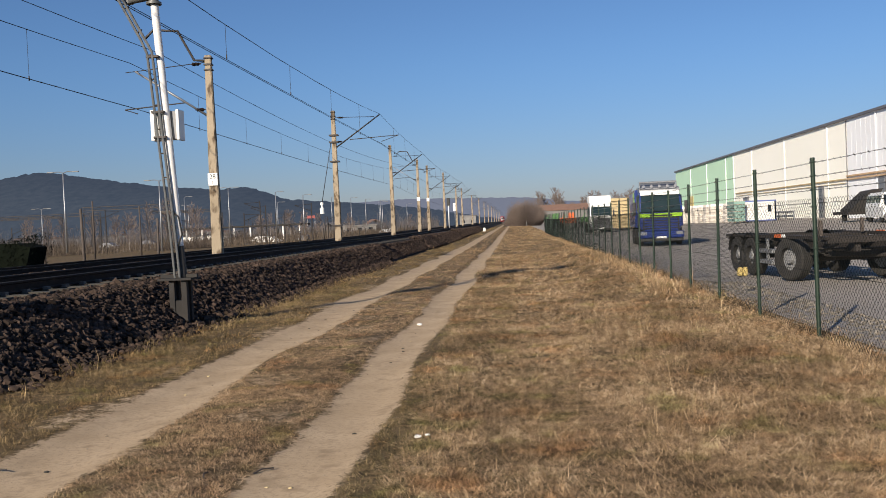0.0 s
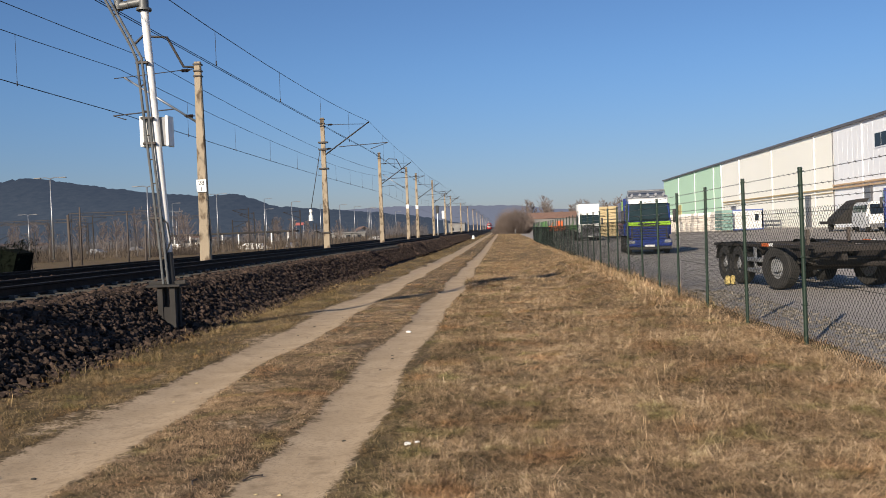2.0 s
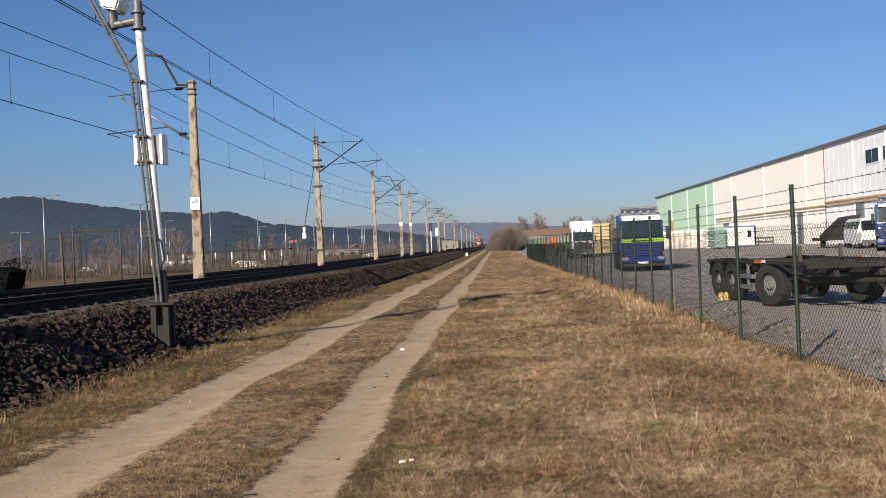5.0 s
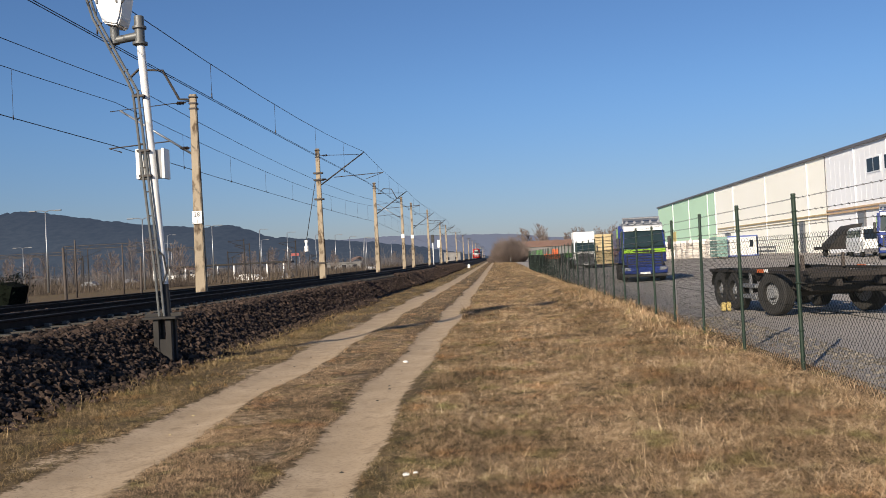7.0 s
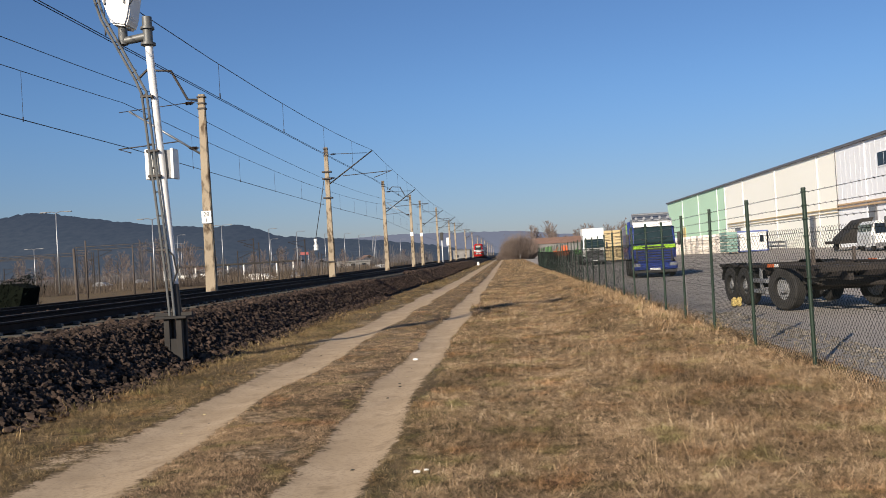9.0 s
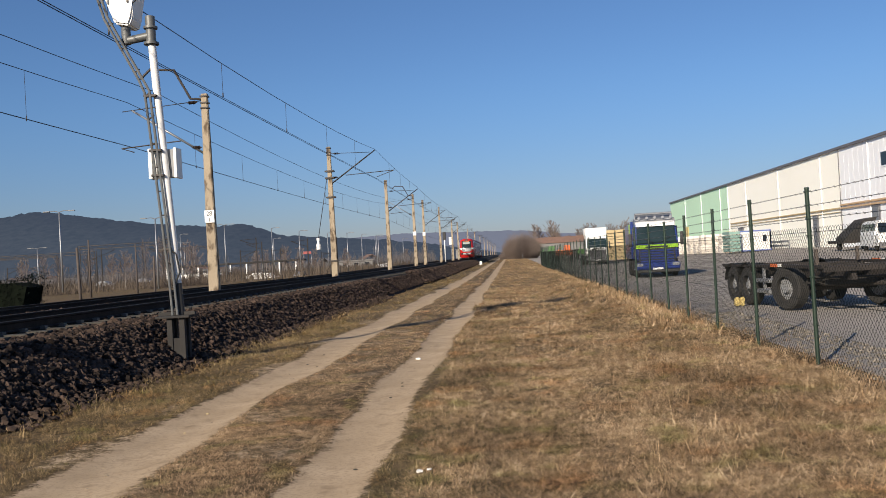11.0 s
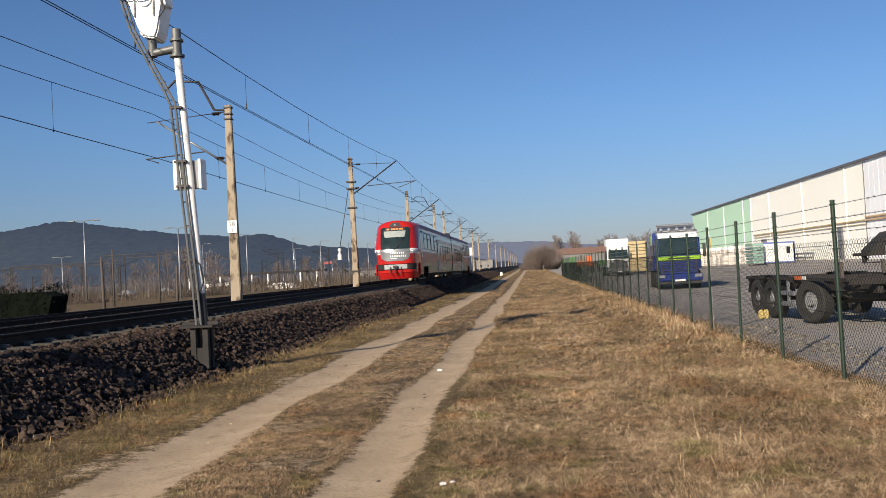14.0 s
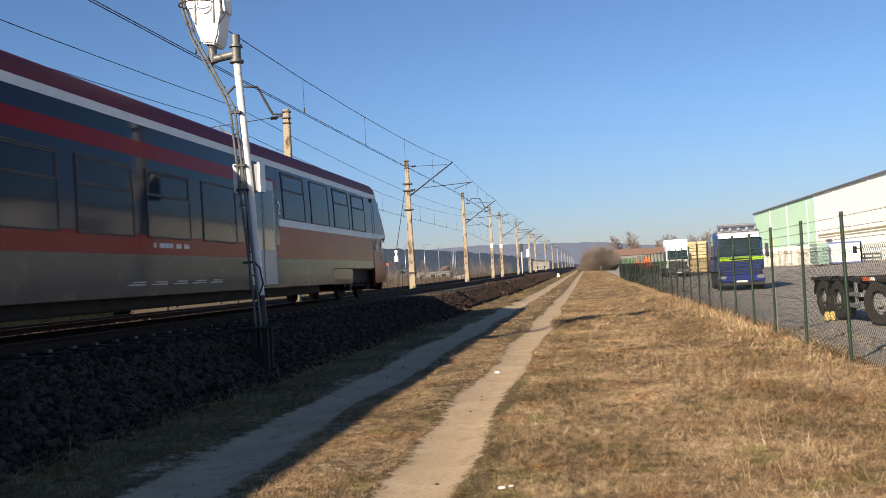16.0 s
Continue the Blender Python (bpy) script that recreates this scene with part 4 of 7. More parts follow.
def bogie(parent, y, wb=2.2):
    bm = B()
    for s in (-1, 1):
        box(bm, s * 0.98 - 0.07, s * 0.98 + 0.07, y - wb / 2 - 0.5, y + wb / 2 + 0.5, 0.4, 0.62, 0.03)
        for d in (-1, 1):
            box(bm, s * 1.02 - 0.12, s * 1.02 + 0.12, y + d * wb / 2 - 0.16, y + d * wb / 2 + 0.16, 0.28, 0.56, 0.04)
            rod(bm, (s * 1.05, y + d * 0.45, 0.45), (s * 1.05, y + d * 0.45, 0.95), 0.1, 0.1, 10)
    box(bm, -0.9, 0.9, y - 0.3, y + 0.3, 0.45, 0.8, 0.04)
    b = part("bogie", bm, M["under"], parent)
    for d in (-1, 1):
        wheelset(b, y + d * wb / 2)


def section(train, high, low, door, y0, y1, flip):
    """One car body from its nose (y0 at the tip) to the joint."""
    car = part("car_body", ring(B(), [0.95, 1.18], y0, y1, 0.06, True), M["grey"], train, "grey and slate body with red bands")
    end = y0 + door[0] - 0.3
    for name, zs, a, b, mat in (
            ("lower_panel", [0.52, 0.8, 0.952], y0 + 7.6, y1, "grey"), ("red_band", [1.18, 1.34, 1.5], end, y1, "shaded_red"), ("lower_wall", [1.18, 1.5, 1.93], y0, end, "shaded_red"),
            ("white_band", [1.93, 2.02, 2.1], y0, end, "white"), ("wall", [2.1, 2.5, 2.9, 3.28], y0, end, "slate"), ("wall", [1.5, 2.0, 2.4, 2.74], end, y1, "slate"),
            ("red_band", [2.74, 2.88, 3.0], end, y1, "shaded_red"), ("wall", [3.0, 3.15, 3.28], end, y1, "slate"), ("silver_stripe", [3.28, 3.34, 3.42], y0, y1, "white"),
            ("roof", [3.42, 3.55, 3.67, 3.76, 3.83, 3.88, 3.915, 3.9399], y0, y1, "maroon")):
        bm = ring(B(), zs, a, b, 0.06, a == y0)
        part(name, bm, M[mat], car)
    bm = B()
    box(bm, -1.36, 1.36, y0 + 1.5, y1, 0.9, 0.97)
    box(bm, -1.1, 1.1, y0 + 7.9, y1 - 1.6, 0.3, 0.9, 0.05)
    box(bm, -1.3, 1.3, y1 - 0.05, y1, 0.95, 3.9)
    box(bm, -1.22, 1.22, y0 + 1.75, y0 + 2.3, 0.34, 0.93)
    part("underframe", bm, M["under"], car)
    for s in (-1, 1):
        for k_, ((a, b), (za, zb)) in enumerate([(w, (2.12, 3.2)) for w in high] + [(w, (1.47, 2.56)) for w in low]):
            win = part("window", pane(B(), a, b, za, zb, s, 0.006), M["sideglass"], car)
            bm = B()
            for r_ in ((a - 0.015, a + 0.015, za, zb), (b - 0.015, b + 0.015, za, zb), (a, b, zb - 0.015, zb + 0.015), (a, b, za - 0.015, za + 0.012)) + (
                    () if k_ in (2, 4) else ((a + 0.02, b - 0.02, zb - 0.42, zb - 0.375), (a + 0.02, a + 0.055, zb - 0.4, zb - 0.02), (b - 0.055, b - 0.02, zb - 0.4, zb - 0.02), (a + 0.02, b - 0.02, zb - 0.055, zb - 0.02))):
                pane(bm, r_[0], r_[1], r_[2], r_[3], s, 0.016)
            part("window_frame", bm, M["black"], win)
        a, b = door
        d = part("door", pane(B(), a, b, 0.6, 2.92, s, 0.02), M["silver"], car, "light grey double door")
        mid = (a + b) / 2
        for c0, c1 in ((a + 0.1, mid - 0.08), (mid + 0.08, b - 0.1)):
            part("door_glass", pane(B(), c0, c1, 1.35, 2.7, s, 0.026), M["glass"], d)
        part("door_seam", pane(B(), mid - 0.012, mid + 0.012, 0.62, 2.9, s, 0.028), M["black"], d)
        # cab side window and small fittings
        part("cab_window", pane(B(), y0 + 1.75, y0 + 2.55, 2.14, 3.2, s, 0.008), M["sideglass"], car)
        bm = pane(B(), y0 + 2.8, y0 + 2.84, 1.0, 3.3, s, 0.005)
        part("panel_joint", bm, M["black"], car)
        bm = B()
        rod(bm, (s * 1.38, y0 + 2.75, 3.2), (s * 1.44, y0 + 2.75, 3.19), 0.08, 0.06, 10)
        part("camera_pod", bm, M["black"], car)
        bm = B()
        pane(bm, y0 + 2.15, y0 + 2.6, 1.55, 1.72, s, 0.02)
        pane(bm, y0 + 2.3, y0 + 2.45, 1.72, 1.95, s, 0.018)
        part("data_plate", bm, M["silver"], car)
        bm = B()
        for q in range(5):
            pane(bm, y1 - 9.0 + q * 0.75, y1 - 8.45 + q * 0.75, 0.69, 0.71, s, 0.004)
            pane(bm, y1 - 9.0 + q * 0.75, y1 - 8.6 + q * 0.75, 0.73, 0.75, s, 0.004)
        tagged(part("lettering_bar", bm, M["silver"], car), kind="stuff")
        bm = B()
        for q in range(13):
            if q not in (2, 5, 11):
                pane(bm, y1 - 7.6 + q * 0.1, y1 - 7.53 + q * 0.1, 1.30, 1.38, s, 0.004)
        tagged(part("number_bar", bm, M["sign"], car), kind="stuff")
        bm = B()
        for q0, q1, z0_, z1_ in ((a - 0.03, a, 0.6, 2.95), (b, b + 0.03, 0.6, 2.95), (a, b, 2.92, 2.95)):
            pane(bm, q0, q1, z0_, z1_, s, 0.022)
        part("door_frame", bm, M["black"], car)
        for yy_ in (a - 0.3, b + 0.3):
            cu = bpy.data.curves.new("class_figure", "FONT")
            cu.body, cu.size, cu.align_x, cu.extrude = "2", 0.44, "CENTER", 0.002
            cu.materials.append(M["sign"])
            tx = new("class_figure", cu)
            tx.parent = car
            tx.matrix_basis = pose(s * (half_width(2.2) + 0.012), yy_, 2.2, 90, 0, 90 * s)
        part("nose_skirt", pane(B(), y0 + 1.2, y0 + 2.75, 0.46, 1.19, s, 0.004, 0.06), M["shaded_red"], car)
        # hatch over the bogie well
        part("bogie_well", pane(B(), y0 + 1.9, y0 + 7.55, 0.53, 0.94, s, -0.25, 0.4), M["under"], car)
        for c0, c1 in ((y0 + 5.6, y0 + 7.6),):
            part("side_skirt", pane(B(), c0, c1, 0.5, 0.93, s, 0.004, 0.06), M["grey"], car)
    bogie(car, y0 + 3.7)
    bm = B()
    rod(bm, (0.5, y0 + 4, 3.85), (0.5, y0 + 4, 4.1), 0.06)
    part("roof_antenna", bm, M["trim"], car)
    bm = B()
    box(bm, -0.4, 0.4, y0 + 9.0, y0 + 10.6, 3.9, 4.0, 0.04)
    part("roof_unit", bm, M["trim"], car)
    bm = B()
    box(bm, -0.4, 0.4, y0 + 15, y0 + 16.4, 3.9, 4.0, 0.04)
    part("roof_unit", bm, M["trim"], car)

    # the nose
    nose = part("nose", nose_patch(B(), -1, 1, 1.18, 3.93, 0.0, 36, 40, 0.1), M["red"], car, "red rounded driver's end")
    part("apron", nose_patch(B(), -1, 1, 0.24, 0.62, 0.0, 30, 8, 0.1, lambda t: 0.93 + 0.07 * t), M["red"], nose)
    part("apron_lip", nose_patch(B(), -1, 1, 0.63, 0.8, 0.04, 30, 4, 0.14), M["red"], nose)
    part("buffer_recess", nose_patch(B(), -0.96, 0.96, 0.7, 1.2, -0.12, 24, 6, 0.1), M["under"], nose)
    part("buffer_beam", nose_patch(B(), -0.62, 0.62, 0.86, 1.14, 0.0, 14, 6, 0.15), M["silver"], nose)
    part("windscreen", nose_patch(B(), -0.70, 0.70, 2.08, 3.5, 0.015, 26, 24, 0.03, lambda t: (0.93 + 0.07 * t) * (1 - 0.16 * max(0, 1 - (1 - t) * 12) ** 2 - 0.1 * max(0, 1 - t * 14) ** 2)), M["screen"], nose)
    part("destination_display", nose_patch(B(), -0.46, 0.46, 3.3, 3.46, 0.02, 12, 3, 0.02), M["black"], nose)
    bm = B()
    for q, w_ in enumerate((0.06, 0.05, 0, 0.06, 0.06, 0.05, 0.06, 0.03, 0.06, 0.06, 0.05)):
        if w_:
            nose_patch(bm, -0.4 + q * 0.073, -0.4 + q * 0.073 + w_, 3.33, 3.43, 0.026, 2, 2, 0.006)
    tagged(part("display_bar", bm, M["amber"], nose), kind="stuff")
    part("sun_blind", nose_patch(B(), -0.54, 0.5, 2.86, 3.26, 0.02, 12, 6, 0.012, lambda t: 0.88 + 0.12 * t), M["blind"], nose)
    part("shield", nose_patch(B(), -0.66, 0.66, 1.36, 2.1, 0.02, 22, 14, 0.03, lambda t: 1 - 0.42 * max(0, 1 - 2.2 * t) ** 2.5), M["shield"], nose, "grey shield panel")
    for s in (-1, 1):
        part("headlight_panel", nose_patch(B(), *sorted((s * 0.68, s * 0.985)), 1.8, 2.12, 0.012, 10, 6, 0.02, lambda t: 1 - 0.02 * t), M["white"], nose)
        part("trim_line", nose_patch(B(), *sorted((s * 0.972, s * 0.998)), 2.1, 3.36, 0.008, 3, 14, 0.02), M["white"], nose)
        part("corner_panel", nose_patch(B(), *sorted((s * 0.87, s * 1.0)), 0.8, 1.18, 0.0, 8, 5, 0.06), M["red"], nose)
        part("buffer_block", nose_patch(B(), *sorted((s * 0.52, s * 0.86)), 0.84, 1.14, 0.03, 6, 6, 0.2), M["under"], nose)
        for a in (0.745, 0.87):
            p = nose_at(s * a, 1.96, 0.02)
            face = (nose_at(s * a + 0.02, 1.96) - nose_at(s * a - 0.02, 1.96)).cross(Vector((0, 0, 1))).normalized()
            bm = B()
            rod(bm, p, p + face * 0.014, 0.085, 0.08, 16)
            part("headlight", bm, M["lens"], nose)
            bm = B()
            q = p + face * 0.014
            rod(bm, q, q + face * 0.008, 0.035, 0.035, 12)
            part("bulb", bm, M["lamp"] if a < 0.8 else M["zinc"], nose)
    part("lamp_niche", nose_patch(B(), -0.30, 0.30, 3.53, 3.8, 0.012, 8, 5, 0.03, lambda t: 1 - 0.3 * t), M["black"], nose)
    p = nose_at(0, 3.66, 0.02)
    bm = B()
    rod(bm, p, p - Vector((0, 0.04, 0)), 0.065, 0.06, 14)
    part("top_light", bm, M["lens"], nose)
    bm = B()
    a_, b_ = nose_at(-0.06, 2.04, 0.05), nose_at(0.32, 2.62, 0.04)
    rod(bm, a_, b_, 0.018)
    rod(bm, nose_at(0.1, 2.2, 0.05), nose_at(0.42, 2.85, 0.04), 0.028)
    part("wiper", bm, M["black"], nose)
    # fleet number, unreadable bars
    bm = B()
    for z_, n_, w_ in ((1.86, 8, 0.1), (1.66, 9, 0.1)):
        for q in range(n_):
            a0 = -0.22 + q * 0.083
            nose_patch(bm, a0, a0 + 0.045, z_ - 0.055, z_ + 0.055, 0.026, 2, 2, 0.008)
    nose_patch(bm, -0.2, 0.1, 1.5, 1.54, 0.026, 4, 1, 0.008)
    tagged(part("number_bar", bm, M["sign"], nose), kind="stuff")
    bm = B()
    rod(bm, (0, 0.1, 1.0), (0, -0.12, 1.0), 0.07)
    rod(bm, (0, -0.12, 1.0), (0, -0.16, 0.6), 0.045)
    box(bm, -0.14, 0.14, -0.14, 0.0, 0.9, 1.08, 0.03)
    for xx in (-0.3, 0.34):
        tube(bm, [(xx, 0.05, 0.98), (xx * 1.1, -0.08, 0.8), (xx * 0.9, -0.05, 0.5)], 0.025, 6)
    part("coupler", bm, M["steel"], nose)
    if flip:
        turn = Matrix.Translation((0, y0 + flip, 0)) @ Matrix.Rotation(math.pi, 4, "Z")
    else:
        turn = Matrix.Translation((0, y0, 0))
    nose.matrix_basis = turn
    return car


train = thing("train", (TRACK_X, 440, RAIL), "red and slate-grey two-section diesel railcar", "train")
section(train, [(3.7, 5.4), (5.85, 7.6), (7.95, 9.65), (10.1, 11.8)], [(14.4, 16.05), (16.45, 18.1), (18.5, 20.2), (20.6, 22.5)], (12.25, 13.95), 0.0, 24.2, 0)
# the rear section is the same car turned about
rear = section(train, [(3.8, 5.3), (5.7, 7.25), (7.8, 9.35), (9.9, 11.5)], [(14.4, 15.95), (16.5, 18.05), (18.5, 20.05), (20.5, 22.05)], (12.15, 13.75), 0.0, 24.2, 0)
rear.matrix_basis = pose(0, 49.0, 0, 0, 0, 180)
bm = B()
for k in range(6):
    box(bm, -1.25 + 0.04 * (k % 2), 1.25 - 0.04 * (k % 2), 24.2 + k * 0.1, 24.3 + k * 0.1, 0.8, 3.85)
part("gangway_bellows", bm, M["under"], train, "black folded gangway bellows")
bogie(train, 24.5, 2.6)

# ---- the yard's fence: steel posts, chain link, three strands of barbed wire ----
def panel_mesh(w, h, pitch=0.085, r=0.0021):
    """Woven diamond mesh: two families of slanting wires."""
    bm = B()
    n = int((w + h) / pitch)
    for fam in (1, -1):
        for i in range(n + 1):
            c = i * pitch
            y0, z0 = (c, 0) if c <= w else (w, c - w)
            y1, z1 = (c - h, h) if c >= h else (0, c)
            if fam == -1:
                y0, y1 = w - y0, w - y1
            if abs(y0 - y1) < 0.02:
                continue
            rod(bm, (0.003 * fam, y0, z0), (0.003 * fam, y1, z1), r, r, 3, caps=False)
    for z in (0.02, h * 0.5, h - 0.03):
        rod(bm, (0, 0, z), (0, w, z), 0.003, 0.003, 4, caps=False)
    for i in range(int(w / pitch)):
        rod(bm, (0, i * pitch, h), (0.0, i * pitch + pitch * 0.5, h + 0.03), r, r, 3, caps=False)
        rod(bm, (0, i * pitch + pitch, h), (0.0, i * pitch + pitch * 0.5, h + 0.03), r, r, 3, caps=False)
    return finish("mesh_panel", bm, M["mesh"])


def post_mesh():
    bm = B()
    rod(bm, (0, 0, -0.4), (0, 0, 2.3), 0.027, 0.027, 12)
    rod(bm, (0, 0, 2.3), (0, 0, 2.325), 0.034, 0.026, 12)
    for z in (0.6, 1.2, 1.72, 1.93, 2.1, 2.27):
        box(bm, -0.031, 0.031, -0.031, 0.031, z - 0.01, z + 0.01, 0.006)
    return finish("post", bm, M["green"])


def barbed(y0, y1, z):
    bm = B()
    n = int((y1 - y0) / 0.2)
    rod(bm, (0, y0, z), (0, y1, z), 0.0035, 0.0035, 4, caps=False)
    for i in range(n):
        y = y0 + (i + 0.5) * (y1 - y0) / n
        rod(bm, (0.008, y - 0.014, z - 0.012), (-0.008, y + 0.014, z + 0.012), 0.002, 0.002, 3, caps=False)
        rod(bm, (-0.008, y - 0.014, z + 0.012), (0.008, y + 0.014, z - 0.012), 0.002, 0.002, 3, caps=False)
    return bm


fence = thing("fence", (FENCE_X, 0, -0.09), "green steel chain-link fence topped with barbed wire along the yard", "fence")
pm, wm = post_mesh(), panel_mesh(2.48, 1.78)
POST0 = 11.49 - 2.58 * 4
for k in range(43):
    y = POST0 + 2.58 * k
    a = random.uniform(-1.0, 1.0)
    again("post", pm, fence, pose(0, y + {4: -0.09, 6: 0.12, 7: 0.22}.get(k, -0.25 if k < 4 else 0), float(rise(y)) + random.uniform(-0.03, 0.02), random.uniform(-0.8, 0.8), a))
    if k < 42:
        again("mesh_panel", wm, fence, pose(0, y + 0.05, 0.02 + float(rise(y))))
for z in (1.93, 2.1, 2.27):
    part("barbed_wire", barbed(POST0, POST0 + 2.58 * 42, z), M["barb"], fence)

# ---- warehouse ----
WX = 34.0


def wz(y):
    return 10.45 + 0.002 * (140 - y)


hall = thing("warehouse", (WX, 0, 0.4), "long metal-clad warehouse, pale green, cream and white sections", "warehouse")
BAYS = [(189, 173.2, "mint"), (173.2, 159, "mint"), (159, 145, "mint"), (145, 140, "mint"), (140, 129.5, "cream"), (129.5, 114.2, "cream"), (114.2, 99, "cream"), (99, 93.5, "cream"),
        (93.5, 86.1, "pale"), (86.1, 79, "pale"), (79, 72, "pale")]
for y1, y0, m in BAYS:
    bm = B()
    box(bm, 0, 0.25, y0 + 0.02, y1 - 0.02, -0.6, 10.1)
    w = part("wall_panel", bm, M[m], hall)
    # standing ribs of the cladding
    bm = B()
    n = int((y1 - y0) / 1.1)
    for i in range(1, n):
        yy_ = y0 + i * (y1 - y0) / n
        box(bm, -0.008, 0.0, yy_ - 0.03, yy_ + 0.03, 0.3, 10.05)
    if m == "pale":
        part("cladding_rib", bm, M[m], w)
    else:
        bm.free()
    bm = B()
    rod(bm, (-0.06, y0, -0.3), (-0.06, y0, 10.0), 0.05, 0.05, 8)
    part("downpipe", bm, M["trim"] if abs(y0 - 93.5) < 0.1 else M["pale"], hall)
bm = B()
prism(bm, [(-0.25, 10.1), (-0.25, 10.35), (0.3, 10.45), (40, 12.4), (40, 12.1), (0.3, 10.1)], 71.5, 189.3)
part("roof", bm, M["trim"], hall, "dark grey roof edge")
bm = B()
box(bm, 0.25, 40, 188.7, 189, -0.6, 10.2)
box(bm, 0.25, 40, 72, 72.3, -0.6, 10.2)
box(bm, 39.7, 40, 72.3, 188.7, -0.6, 11.9)
part("end_wall", bm, M["pale"], hall)
bm = B()
box(bm, -0.2, 0, 72, 93.5, 4.0, 4.18, 0.03)
box(bm, -0.2, 0, 72, 93.5, 4.32, 4.5, 0.03)
part("beam", bm, M["timber"], hall, "brown timber fender beam")
bm = B()
box(bm, -0.16, 0, 93.5, 139, 4.05, 4.2, 0.02)
box(bm, -0.12, 0, 93.5, 139, 3.7, 3.76)
part("cable_tray", bm, M["tan"], hall)
for y0, y1 in ((80.4, 83.3), (76.6, 79.6)):
    bm = B()
    box(bm, -0.06, 0, y0, y1, 7.3, 8.75, 0.02)
    win = part("window", bm, M["pale"], hall)
    for a0, a1 in ((y0 + 0.12, (y0 + y1) / 2 - 0.05), ((y0 + y1) / 2 + 0.05, y1 - 0.12)):
        bm = B()
        box(bm, -0.075, -0.05, a0, a1, 7.42, 8.62)
        part("window_pane", bm, M["glass"], win)
for y0, y1, z1, m in ((132.0, 134.5, 3.2, "trim"), (100.6, 101.9, 3.6, "trim"), (84.2, 85.6, 3.8, "trim"), (151.5, 152.6, 2.9, "trim")):
    bm = B()
    box(bm, -0.12, 0, y0 - 0.15, y1 + 0.15, -0.3, z1 + 0.15, 0.02)
    g = part("gate", bm, M["trim"], hall)
    bm = B()
    for k in range(8):
        box(bm, -0.16, -0.11, y0, y1, k * z1 / 8 + 0.02, (k + 1) * z1 / 8 - 0.02)
    part("gate_slat", bm, M["zinc"], g)
bm = B()
box(bm, -0.1, 0, 171.5, 175.0, 2.6, 4.7, 0.02)
part("sign_panel", bm, M["yellow"], hall, "plain yellow panel")


# ---- trucks ----
def wheel(parent, at, r=0.5, w=0.3, hub="zinc", steer=0):
    x, y, z = at
    swing = pose(x, y, z, 0, 0, steer) @ pose(-x, -y, -z)
    s = 1 if x > 0 else -1
    bm = B()
    prof = [(0.55 * r, 0), (0.92 * r, 0.0), (r, 0.04), (r, w - 0.04), (0.92 * r, w), (0.55 * r, w)]
    n = 28
    rings = [[bm.verts.new((x - s * d, y + q * math.cos(6.2832 * i / n), z + q * math.sin(6.2832 * i / n))) for q, d in prof] for i in range(n)]
    for i in range(n):
        for k in range(len(prof)):
            f = bm.faces.new((rings[i][k], rings[(i + 1) % n][k], rings[(i + 1) % n][(k + 1) % len(prof)], rings[i][(k + 1) % len(prof)]))
            f.smooth = True
    bmesh.ops.transform(bm, matrix=swing, verts=bm.verts[:])
    wob = part("wheel", bm, M["rubber"], parent)
    bm = B()
    rod(bm, (x - s * 0.11, y, z), (x - s * (w - 0.02), y, z), 0.56 * r, 0.56 * r, 22)
    rod(bm, (x - s * 0.02, y, z), (x - s * 0.12, y, z), 0.2 * r, 0.26 * r, 16)
    for i in range(10):
        a = 6.2832 * i / 10
        rod(bm, (x - s * 0.085, y + 0.38 * r * math.cos(a), z + 0.38 * r * math.sin(a)), (x - s * 0.12, y + 0.38 * r * math.cos(a), z + 0.38 * r * math.sin(a)), 0.025, 0.025, 6)
    bmesh.ops.transform(bm, matrix=swing, verts=bm.verts[:])
    part("rim", bm, M[hub], wob)
    return wob


def taper(bm):
    """Draws a cab's upper half in towards the roof."""
    for v in bm.verts:
        v.co.x *= 1 - 0.075 * max(0.0, v.co.z - 1.8)


